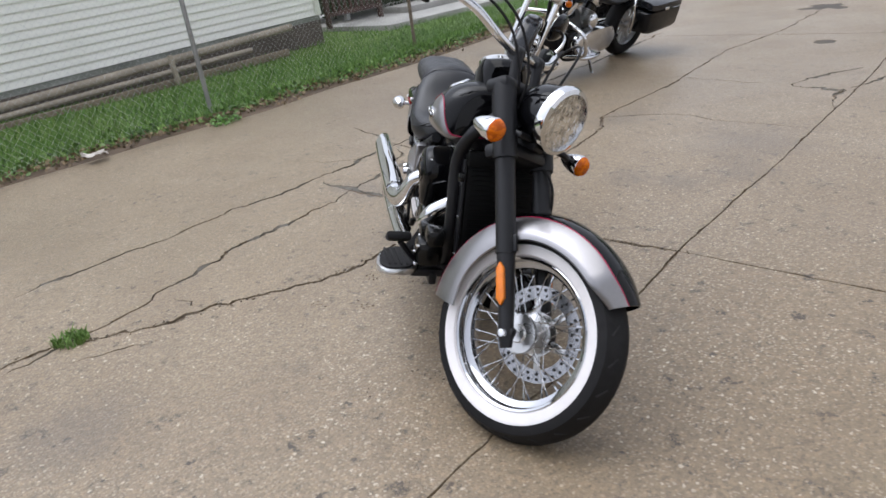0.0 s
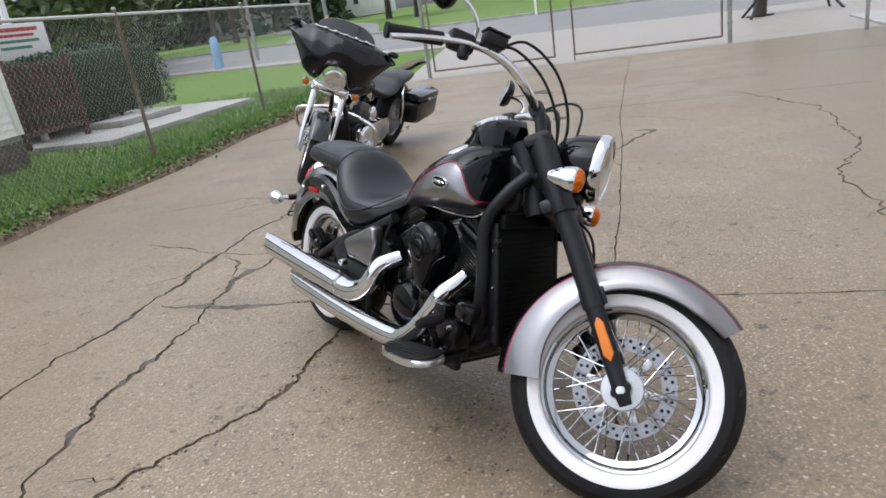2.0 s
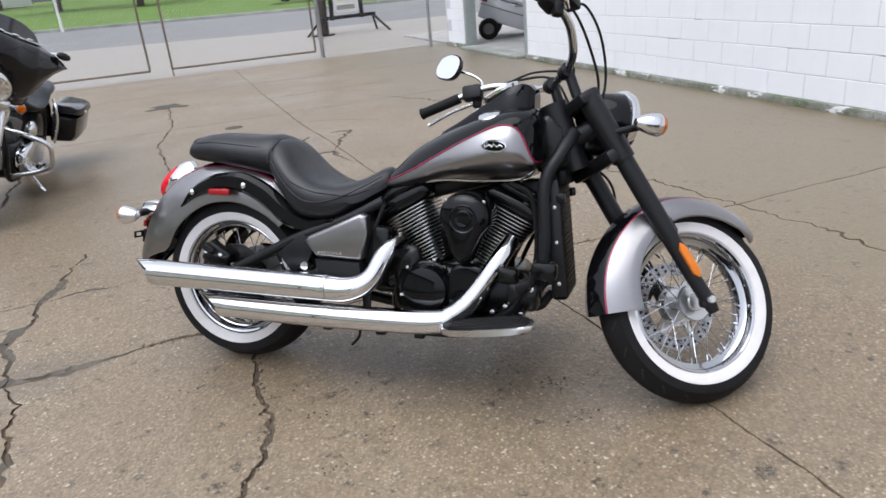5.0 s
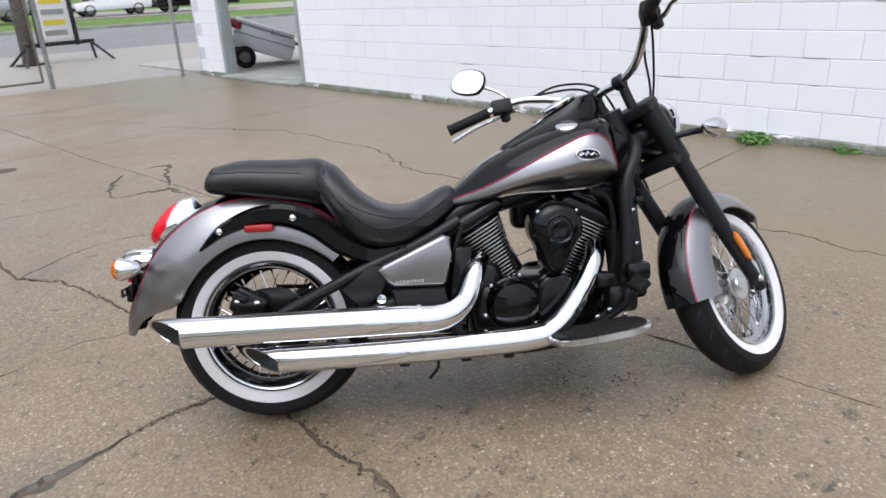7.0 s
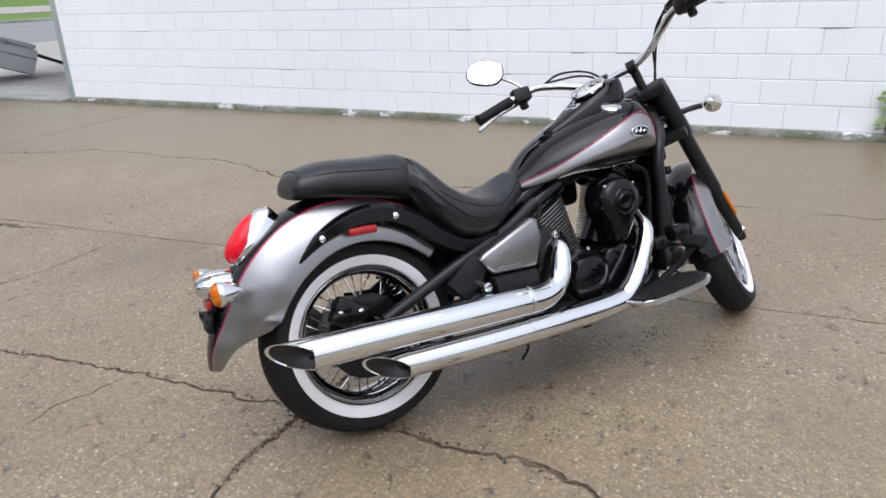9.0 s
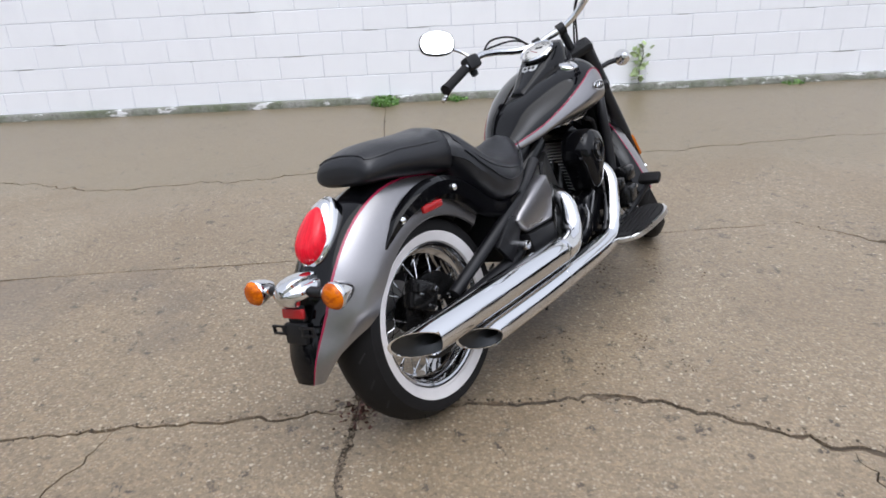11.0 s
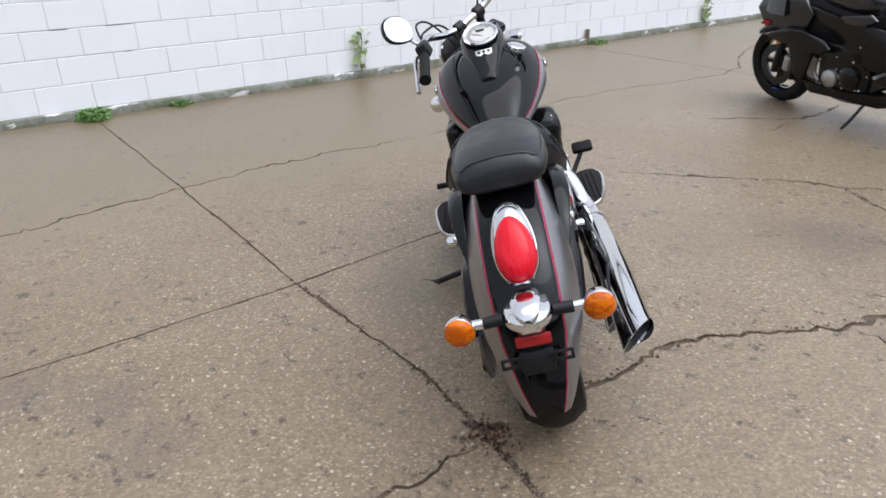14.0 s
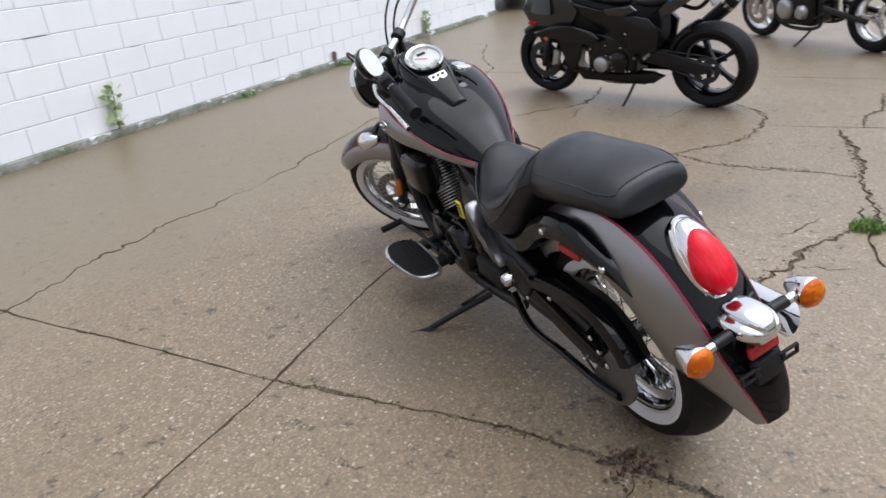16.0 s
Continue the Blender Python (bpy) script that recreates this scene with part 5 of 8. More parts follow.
def cruiser_front(top):
    lean = math.tan(radians(RAKE))
    at = lambda z, y, off=0.0: V(-lean * z + off, y, z)
    for s in (1, -1):
        leg = part("fork_leg", fk(join(tube([at(-0.035, s * 0.104, 0.0), at(0.0, s * 0.104), at(0.09, s * 0.1), at(0.2, s * 0.1)], [0.017, 0.022, 0.024, 0.027], 16), rbox(0.05, 0.03, 0.05, 0.012, pose(0, s * 0.1, 0)))), SATIN, top, "satin black fork leg")
        part("fork_cover", fk(tube([at(0.19, s * 0.1), at(0.32, s * 0.1), at(0.43, s * 0.1)], 0.0295, 20)), SATIN, leg)
        part("fork_shroud", fk(tube([at(0.425, s * 0.1), at(0.44, s * 0.1), at(0.6, s * 0.1), at(0.622, s * 0.1), at(0.632, s * 0.1)], [0.033, 0.037, 0.037, 0.033, 0.02], 20)), SATIN, leg)
        cap = V(0, s * 0.118, 0)
        part("axle_cap", fk(lathe([(0, 0.014), (0.011, 0.012), (0.014, 0.006), (0.014, 0), (0, 0)], 14, pose(cap.x, cap.y, cap.z, -90 * s))), CHROME, leg)
        ref = [(-0.06, 0.0), (-0.04, 0.014), (0.045, 0.012), (0.062, 0.0), (0.045, -0.012), (-0.04, -0.014)]
        m = Matrix.Translation(at(0.115, s * 0.128)) @ Matrix.Rotation(radians(90), 4, "X") @ Matrix.Rotation(radians(90 + RAKE), 4, "Z")
        part("fork_reflector", fk(prism(ref, 0.012, m, 0.003)), REFLECTOR_AMBER, leg, "amber fork reflector")
        # turn signal
        stem = part("front_signal_arm", fk(tube([at(0.5, s * 0.12), V(-0.275, s * 0.17, 0.5), V(-0.268, s * 0.205, 0.493)], 0.011, 10)), SATIN, top)
        body = part("front_signal", fk(lathe([(0, -0.075), (0.012, -0.072), (0.024, -0.05), (0.033, -0.02), (0.035, 0.0), (0.033, 0.004)], 24, Matrix.Translation((-0.235, s * 0.238, 0.49)) @ Matrix.Rotation(radians(90), 4, "Y"))), CHROME, top, "chrome bullet turn signal")
        part("signal_lens", fk(lathe([(0.033, 0.0), (0.033, 0.006), (0.026, 0.018), (0.014, 0.023), (0, 0.025)], 24, Matrix.Translation((-0.235, s * 0.238, 0.49)) @ Matrix.Rotation(radians(90), 4, "Y"))), AMBER, body, "amber lens")
        # bars and controls
        bar = [V(-0.43, 0, 0.715), V(-0.432, s * 0.06, 0.715), V(-0.45, s * 0.14, 0.735), V(-0.505, s * 0.225, 0.775), V(-0.59, s * 0.3, 0.785), V(-0.755, s * 0.44, 0.732)]
        hb = part("handlebar", fk(tube(bar, 0.0135, 14, 6)), CHROME, top, "chrome swept-back handlebar")
        grip_a, grip_b = V(-0.655, s * 0.355, 0.765), V(-0.765, s * 0.449, 0.729)
        grip = part("grip", fk(tube([grip_a, grip_a.lerp(grip_b, 0.5), grip_b], 0.0185, 14, 4)), RUBBER, hb, "black rubber grip")
        part("grip_end", fk(tube([grip_b, grip_b + (grip_b - grip_a).normalized() * 0.008], 0.021, 14, 2)), RUBBER, grip)
        box = V(-0.615, s * 0.322, 0.777)
        part("switch_housing", fk(join(rbox(0.075, 0.045, 0.055, 0.012, Matrix.Translation(box) @ pose(0, 0, 0, 0, 0, -s * 40)), rbox(0.03, 0.03, 0.04, 0.008, Matrix.Translation(box + V(0.02, s * 0.01, -0.03))))), PLASTIC, hb)
        if s < 0:
            part("brake_reservoir", fk(join(rbox(0.068, 0.044, 0.034, 0.008, Matrix.Translation((-0.535, -0.29, 0.806)) @ pose(0, 0, 0, 0, 0, 40)), rbox(0.072, 0.048, 0.007, 0.003, Matrix.Translation((-0.535, -0.29, 0.826)) @ pose(0, 0, 0, 0, 0, 40)))), PLASTIC, hb, "black brake fluid reservoir")
        part("lever", fk(tube([V(-0.555, s * 0.315, 0.77), V(-0.59, s * 0.365, 0.76), V(-0.665, s * 0.425, 0.735), V(-0.735, s * 0.485, 0.7)], [0.008, 0.0075, 0.0065, 0.008], 10)), CHROME, hb, "chrome lever")
        part("bar_clamp", fk(join(rod(at(0.6, s * 0.055, -0.01), V(-0.425, s * 0.055, 0.72), 0.017, 14), lathe([(0.0135, -0.016), (0.024, -0.016), (0.024, 0.016), (0.0135, 0.016)], 18, Matrix.Translation((-0.432, s * 0.055, 0.715)) @ Matrix.Rotation(radians(90), 4, "X")))), SATIN, top)
        # mirrors
        stem = part("mirror_stem", fk(tube([V(-0.585, s * 0.31, 0.79), V(-0.58, s * 0.33, 0.83), V(-0.605, s * 0.36, 0.865), V(-0.65, s * 0.385, 0.885)], 0.006, 10)), CHROME, hb, "chrome mirror stem")
        zax = V(-0.878, -0.425 * s, 0.12).normalized()
        yax = (V(0, 1, 0) - zax * zax.y).normalized()
        xax = yax.cross(zax)
        facing = Matrix.Translation((-0.685, s * 0.395, 0.9)) @ Matrix((xax, yax, zax)).transposed().to_4x4() @ Matrix.Rotation(radians(-24 * s), 4, "Z") @ Matrix.Diagonal((1.1, 1.0, 1.0, 1.0))
        out = smooth_outline([(-0.042, -0.03), (-0.045, 0.015), (-0.036, 0.055), (-0.008, 0.07), (0.026, 0.058), (0.045, 0.02), (0.046, -0.03), (0.03, -0.062), (-0.005, -0.07), (-0.032, -0.056)], 4)
        out = [(x, y * s) for x, y in out]
        head = part("mirror", fk(loft([[facing @ V(x * k, y * k, z) for x, y in out] for k, z in ((0.3, -0.03), (0.75, -0.024), (0.97, -0.01), (1.0, 0.0), (0.97, 0.003))])), BLACK, stem, "oval mirror with a black rim")
        part("mirror_glass", fk(prism([(x * 0.9, y * 0.92) for x, y in out], 0.002, facing @ pose(0, 0, 0.0045))), MIRROR, stem)
    part("lower_yoke", fk(rbox(0.09, 0.25, 0.045, 0.015, Matrix.Translation(at(0.44, 0, -0.02)) @ pose(0, 0, 0, 0, -RAKE))), SATIN, top)
    part("upper_yoke", fk(rbox(0.08, 0.27, 0.04, 0.015, Matrix.Translation(at(0.61, 0, -0.01)) @ pose(0, 0, 0, 0, -RAKE))), SATIN, top)
    # headlight
    hm = FORK @ Matrix.Translation((-0.275, 0, 0.59)) @ Matrix.Rotation(radians(92), 4, "Y")
    lamp = part("headlight", lathe([(0, -0.09), (0.03, -0.086), (0.065, -0.062), (0.086, -0.02), (0.094, 0.03), (0.095, 0.06)], 40, hm), BLACK, top, "round headlight in a black bowl with a chrome rim")
    part("headlight_rim", lathe([(0.093, 0.045), (0.103, 0.047), (0.105, 0.06), (0.1, 0.075), (0.088, 0.08), (0.086, 0.072)], 44, hm, closed=True), CHROME, lamp, "chrome headlight rim")
    part("headlight_reflector", lathe([(0.088, 0.066), (0.08, 0.03), (0.055, 0.0), (0.02, -0.015), (0, -0.015)], 40, hm), FACETS, lamp)
    part("bulb_shield", lathe([(0, 0.05), (0.016, 0.047), (0.02, 0.03), (0.017, 0.026), (0, 0.03)], 20, hm), CASTING, lamp)
    part("shield_stay", join(*[rod(hm @ V(0.018 * q, 0, 0.034), hm @ V(0.075 * q, 0, 0.03), 0.003, 6) for q in (1, -1)]), CASTING, lamp)
    part("headlight_bulb", lathe([(0, 0.035), (0.012, 0.033), (0.014, 0.0), (0, -0.01)], 16, hm), GLASS, lamp)
    gl = part("headlight_lens", lathe([(0, 0.088), (0.05, 0.084), (0.088, 0.074), (0.088, 0.07), (0.05, 0.08), (0, 0.084)], 40, hm), GLASS, lamp, "clear headlight glass")
    gl.visible_shadow = False
    part("headlight_bracket", fk(join(rbox(0.12, 0.06, 0.03, 0.01, pose(-0.3, 0, 0.49)), rbox(0.1, 0.2, 0.02, 0.008, pose(-0.3, 0, 0.505)))), SATIN, top)
    # front brake
    part("front_caliper", fk(join(rbox(0.1, 0.045, 0.07, 0.015, pose(-0.115, 0.085, 0.06, 0, 30)), rbox(0.06, 0.05, 0.04, 0.01, pose(-0.13, 0.095, 0.1, 0, 30)))), ENGINE, top, "black front brake caliper")
    for s in (1, -1):
        part("mudguard_bracket", fk(rbox(0.07, 0.012, 0.05, 0.004, pose(-0.13, s * 0.1, 0.215, 0, -RAKE))), SATIN, top)
    # cables
    cab = [
        [V(-0.53, -0.27, 0.79), V(-0.46, -0.24, 0.835), V(-0.37, -0.17, 0.785), V(-0.32, -0.1, 0.67), V(-0.34, -0.05, 0.55)],
        [V(-0.55, -0.28, 0.785), V(-0.49, -0.23, 0.815), V(-0.405, -0.155, 0.765), V(-0.345, -0.1, 0.65), V(-0.36, -0.03, 0.54)],
        [V(-0.53, 0.27, 0.79), V(-0.42, 0.2, 0.83), V(-0.33, 0.1, 0.78), V(-0.32, 0.04, 0.6)],
        [V(-0.56, 0.29, 0.79), V(-0.48, 0.22, 0.8), V(-0.4, 0.1, 0.76), V(-0.36, 0.03, 0.6)],
        [V(-0.3, 0.06, 0.46), V(-0.2, 0.09, 0.4), V(-0.16, 0.12, 0.25), V(-0.12, 0.1, 0.1)],
    ]
    for pts in cab:
        part("cable", fk(tube(pts, 0.0042, 8, 7)), RUBBER, top)


def cruiser_tail(top):
    # tail lamp: a teardrop on the mudguard's back
    n = V(-0.78, 0, 0.62)
    up = V(0.62, 0, 0.78)
    c = V(-0.277, 0, 0.66)
    drop = [(0.0, -0.094), (0.026, -0.085), (0.044, -0.055), (0.05, -0.012), (0.046, 0.03), (0.034, 0.068), (0.018, 0.09), (0.0, 0.096)]
    drop = [(x, y) for x, y in drop] + [(-x, y) for x, y in drop[-2:0:-1]]
    out = smooth_outline(drop, 4)
    place = lambda x, y, d: c + V(0, x, 0) + up * y + n * d
    base = part("tail_light", loft([[place(x * k, y * k, d) for x, y in out] for k, d in ((1.0, -0.03), (1.07, 0.002), (1.06, 0.014), (0.99, 0.02), (0.9, 0.016))]), CHROME, top, "teardrop tail light in a chrome bezel")
    egg = [(0.0465 * math.cos(q) * (1 - 0.14 * math.sin(q)), 0.079 * math.sin(q) - 0.014) for q in (2 * math.pi * i / 32 for i in range(32))]
    part("tail_hood", loft([[place(x * k, y * k + 0.02 * (1 - k), d) for x, y in out] for k, d in ((0.97, 0.016), (0.9, 0.028), (0.72, 0.038), (0.4, 0.043), (0.1, 0.044))]), CHROME, base, "chrome hood over the lens")
    part("tail_lens", loft([[place(x * k, -0.02 + (y + 0.02) * k, d) for x, y in egg] for k, d in ((1.0, 0.012), (1.0, 0.03), (0.94, 0.042), (0.78, 0.052), (0.5, 0.058), (0.15, 0.06))]), REDLENS, base, "red tail lens")
    # signal bar
    box = part("signal_mount", loft([[V(x, s * 0 + y * k, 0.55 + z * k) for y, z in smooth_outline([(-0.058, -0.008), (-0.054, 0.018), (-0.036, 0.024), (-0.03, 0.043), (0.03, 0.043), (0.036, 0.024), (0.054, 0.018), (0.058, -0.008), (0.036, -0.03), (0.026, -0.04), (-0.026, -0.04), (-0.036, -0.03)], 3)] for s, x, k in ((1, -0.36, 0.84), (1, -0.385, 0.92), (1, -0.41, 0.92), (1, -0.43, 0.85), (1, -0.445, 0.72), (1, -0.456, 0.52), (1, -0.462, 0.22))]), CHROME, top, "rounded chrome signal bracket")
    for s in (1, -1):
        part("signal_arm", tube([V(-0.405, s * 0.055, 0.55), V(-0.405, s * 0.1, 0.548)], 0.014, 12, 2), SATIN, box)
        part("signal_neck", tube([V(-0.405, s * 0.098, 0.548), V(-0.405, s * 0.128, 0.548)], 0.012, 12, 2), CHROME, box)
        m = Matrix.Translation((-0.42, s * 0.154, 0.547)) @ Matrix.Rotation(radians(-90), 4, "Y")
        body = part("rear_signal", lathe([(0, -0.06), (0.014, -0.056), (0.026, -0.036), (0.034, -0.01), (0.036, 0.0), (0.034, 0.004)], 24, m), CHROME, top, "chrome bullet turn signal")
        part("signal_lens", lathe([(0.034, 0.0), (0.034, 0.006), (0.026, 0.017), (0.014, 0.021), (0, 0.022)], 24, m), AMBER, body, "amber lens")
    part("rear_reflector", rbox(0.012, 0.08, 0.026, 0.004, pose(-0.434, 0, 0.501, 0, 10)), REFLECTOR_RED, top, "red rear reflector")
    plate = part("plate_bracket", join(rbox(0.02, 0.075, 0.055, 0.006, pose(-0.44, 0, 0.45, 0, 8)), rbox(0.02, 0.06, 0.05, 0.006, pose(-0.425, 0, 0.5))), PLASTIC, top, "empty black plate bracket")
    for s in (1, -1):
        ear = [(0.045, 0.012), (0.068, 0.013), (0.074, 0.0), (0.068, -0.013), (0.03, -0.013), (0.03, 0.012)]
        part("plate_ear", join(rbox(0.008, 0.05, 0.006, 0.002, pose(-0.448, s * 0.052, 0.47)), rbox(0.008, 0.05, 0.006, 0.002, pose(-0.448, s * 0.052, 0.45)), rbox(0.008, 0.007, 0.026, 0.002, pose(-0.448, s * 0.077, 0.46)), rbox(0.008, 0.01, 0.026, 0.002, pose(-0.448, s * 0.038, 0.46))), PLASTIC, plate)


cruiser()

# ---- the yard beside the lot: lawn, house, fence, hedge ----
ZINCWIRE = simple("zinc_fence_wire", (0.55, 0.55, 0.53), 0.5, 0.2, grain=50)
# foundation: the shadow below the siding is put into its dark brown
SHADEDBASE = simple("shaded_foundation", (0.11, 0.09, 0.075), 0.9, grain=20, vary=0.3, bump=0.4, spots=0.2)
WOOD = simple("weathered_timber", (0.2, 0.16, 0.115), 0.8, grain=40, vary=0.25, bump=0.4, spots=0.2)
BROWNWOOD = simple("brown_stained_lattice", (0.075, 0.042, 0.033), 0.75, grain=40, vary=0.25, bump=0.3)
HEDGELEAF = Nodes("hedge_leaf", (0.03, 0.055, 0.02), 0.55)
HEDGELEAF.to(HEDGELEAF.mix(HEDGELEAF.island(), (0.014, 0.03, 0.012), (0.045, 0.075, 0.025)), "Base Color")
HEDGELEAF = HEDGELEAF.m
LEAF = Nodes("tree_leaf", (0.06, 0.1, 0.03), 0.55)
LEAF.to(LEAF.mix(LEAF.island(), (0.03, 0.055, 0.015), (0.1, 0.13, 0.04)), "Base Color")
LEAF = LEAF.m
WEEDLEAF = Nodes("weed_leaf", (0.09, 0.2, 0.04), 0.5)
WEEDLEAF.to(WEEDLEAF.mix(WEEDLEAF.island(), (0.06, 0.15, 0.03), (0.16, 0.3, 0.07)), "Base Color")
WEEDLEAF = WEEDLEAF.m
EDGELEAF = Nodes("edge_weed_leaf", (0.07, 0.12, 0.035), 0.6)
EDGELEAF.to(EDGELEAF.mix(EDGELEAF.island(), (0.04, 0.085, 0.024), (0.12, 0.19, 0.055)), "Base Color")
EDGELEAF = EDGELEAF.m
DRYLEAF = Nodes("dry_leaf", (0.25, 0.17, 0.09), 0.7)
DRYLEAF.to(DRYLEAF.mix(DRYLEAF.island(), (0.06, 0.042, 0.025), (0.24, 0.17, 0.09)), "Base Color")
DRYLEAF = DRYLEAF.m
BARK = simple("tree_bark", (0.06, 0.048, 0.038), 0.85, grain=18, vary=0.35, bump=0.8)
PAINTWHITE = simple("white_paint", (0.75, 0.75, 0.74), 0.5, grain=20, vary=0.06)
SIGNRED = simple("sign_red", (0.45, 0.03, 0.04), 0.5, grain=20)
SIGNBLUE = simple("blue_cover", (0.22, 0.36, 0.55), 0.6, grain=20)
GREENDOOR = simple("green_door_paint", (0.05, 0.2, 0.12), 0.5, grain=20)
ROOFING = simple("grey_shingles", (0.12, 0.115, 0.11), 0.85, grain=12, vary=0.25, bump=0.5)
YELLOW = simple("yellow_plastic", (0.7, 0.55, 0.03), 0.45, grain=20)
WINDOWGLASS = Nodes("dark_window_glass", (0.02, 0.025, 0.03), 0.05, 0.0, Coat_Weight=1.0).m


def blades(count, place, height, width, lean=0.5, seed=1):
    """Many small two-part blades or leaves in one mesh."""
    r = random.Random(seed)
    verts, faces = [], []
    for _ in range(count):
        x, y, z = place(r)
        h, w, a = height * r.uniform(0.5, 1.3), width * r.uniform(0.6, 1.3), r.uniform(0, 2 * math.pi)
        dx, dy = math.cos(a), math.sin(a)
        lx, ly = r.uniform(-lean, lean) * h, r.uniform(-lean, lean) * h
        n = len(verts)
        verts += [(x - dx * w, y - dy * w, z), (x + dx * w, y + dy * w, z), (x + lx * 0.4 + dx * w * 0.8, y + ly * 0.4 + dy * w * 0.8, z + h * 0.6), (x + lx * 0.4 - dx * w * 0.8, y + ly * 0.4 - dy * w * 0.8, z + h * 0.6), (x + lx, y + ly, z + h)]
        faces += [(n, n + 1, n + 2, n + 3), (n + 3, n + 2, n + 4)]
    return raw(verts, faces)


def raw(verts, faces):
    bm = bmesh.new()
    vs = [bm.verts.new(v) for v in verts]
    for f in faces:
        bm.faces.new([vs[i] for i in f])
    return bm


def leaves(count, place, size, seed=1):
    """Many small folded leaves turned every way, in one mesh."""
    r = random.Random(seed)
    verts, faces = [], []
    for _ in range(count):
        c = Vector(place(r))
        u = Vector((r.gauss(0, 1), r.gauss(0, 1), r.gauss(0, 0.6))).normalized()
        w = u.orthogonal().normalized()
        w = (w * math.cos(a := r.uniform(0, 6.28)) + u.cross(w) * math.sin(a)) * size * r.uniform(0.3, 0.5)
        u = u * size * r.uniform(0.7, 1.3)
        n = len(verts)
        verts += [c, c + u * 0.45 + w, c + u, c + u * 0.45 - w]
        faces += [(n, n + 1, n + 2), (n, n + 2, n + 3)]
    return raw(verts, faces)


def edge_x(y):
    """Where the lawn meets the concrete."""
    return LOT_W + 0.15 * noise.noise(V(0, y * 0.7, 1)) - max(0.0, y - 6) * 0.12


def bank_z(x, y):
    d = max(0.0, edge_x(y) - x)
    return 0.035 * min(1.0, d / 0.5) + 0.02 * noise.noise(V(x * 1.5, y * 1.5, 0)) + 0.02 * min(d, 3)


bank = bmesh.new()
rows = []
for y in np.linspace(-14, 20, 120):
    rows.append([bank.verts.new((edge_x(float(y)) + 0.12 - d, float(y), bank_z(edge_x(float(y)) + 0.12 - d, float(y)) - (0.03 if d == 0 else 0))) for d in (0, 0.12, 0.3, 0.6, 1.0, 1.6, 2.4, 3.4, 6.0, 12.0)])
for a, b in zip(rows, rows[1:]):
    for i in range(len(a) - 1):
        f = bank.faces.new((a[i], a[i + 1], b[i + 1], b[i]))
        f.material_index = 1 if i < 2 else 0
single("lawn", bank, [LAWN, EARTH], "green lawn bank with a bare earth edge along the lot", "lawn", kind="structure")


def grass_place(r):
    y = r.uniform(-1, 14)
    x = edge_x(y) - 0.28 - abs(r.gauss(0, 1)) * 1.3
    return x, y, bank_z(x, y) - 0.01


single("grass", blades(26000, grass_place, 0.085, 0.006, 0.6, 3), GRASS, "short green grass along the fence", "grass", kind="stuff")


def weed_edge(r):
    y = r.uniform(-1, 14)
    x = edge_x(y) - r.uniform(0.06, 0.5)
    return x, y, bank_z(x, y) + r.uniform(-0.01, 0.06)


single("edge_weeds", leaves(2100, weed_edge, 0.05, 5), EDGELEAF, "low leafy weeds along the concrete edge", "weeds", kind="stuff")


def litter(r):
    y = r.uniform(-1, 13)
    x = edge_x(y) + r.gauss(-0.15, 0.11)
    return x, y, 0.03 + 0.025 * r.random()


single("leaf_litter", leaves(3200, litter, 0.04, 6), DRYLEAF, "dry brown leaves fallen along the lawn edge", "leaves", kind="stuff")


def tuft(name, x, y, r0, count, h, label, leafy=True, seed=2):
    def spot(r):
        a, d = r.uniform(0, 6.28), r0 * math.sqrt(r.random())
        return x + d * math.cos(a), y + d * math.sin(a), (0.0 if not leafy else r.uniform(0, h) * (1 - 0.6 * d / r0))

    bm = leaves(count * 2, spot, 0.032, seed) if leafy else blades(count, spot, h, 0.004, 0.8, seed)
    single(name, bm, WEEDLEAF if leafy else GRASS, label, "weed", group="weeds in the cracks")


tuft("weed", WALL_X - 0.1, 2.68, 0.12, 200, 0.11, "bright green weed at the foot of the block wall")
tuft("weed", WALL_X - 0.06, 2.0, 0.09, 60, 0.06, "small sprig at the foot of the block wall", seed=4)
tuft("weed", -3.03, 0.62, 0.075, 260, 0.035, "grass tuft growing out of a crack", False, 5)
tuft("weed", WALL_X - 0.07, -2.9, 0.12, 70, 0.06, "low green weeds at the foot of the block wall", seed=7)
tuft("weed", WALL_X - 0.06, -1.2, 0.1, 40, 0.05, "low green weeds at the foot of the block wall", seed=8)


tuft("weed", -6.27, 3.24, 0.16, 130, 0.09, "leafy green weed at the foot of a fence post", seed=11)
tuft("weed", -6.6, 5.2, 0.2, 110, 0.08, "leafy green weed on the lawn's edge", seed=12)


def paper_scrap(x, y, size, seed):
    """A crumpled sheet."""
    r = random.Random(seed)
    bm = bmesh.new()
    bmesh.ops.create_grid(bm, x_segments=7, y_segments=5, size=0.5)
    for v in bm.verts:
        v.co = V(x + v.co.x * size + r.gauss(0, 0.008), y + v.co.y * size * 1.3 + r.gauss(0, 0.008), 0.07 + 0.3 * size * noise.noise(V(v.co.x * 3, v.co.y * 3, seed)) + r.gauss(0, 0.006))
    bmesh.ops.solidify(bm, geom=list(bm.faces), thickness=0.0015)
    single("paper_scrap", bm, PAPER, "crumpled pale paper scrap on the lawn's edge", "litter", smooth=False)


PAPER = simple("dirty_paper", (0.5, 0.46, 0.42), 0.8, grain=20, vary=0.25, spots=0.2)
paper_scrap(-6.24, 1.98, 0.13, 5)


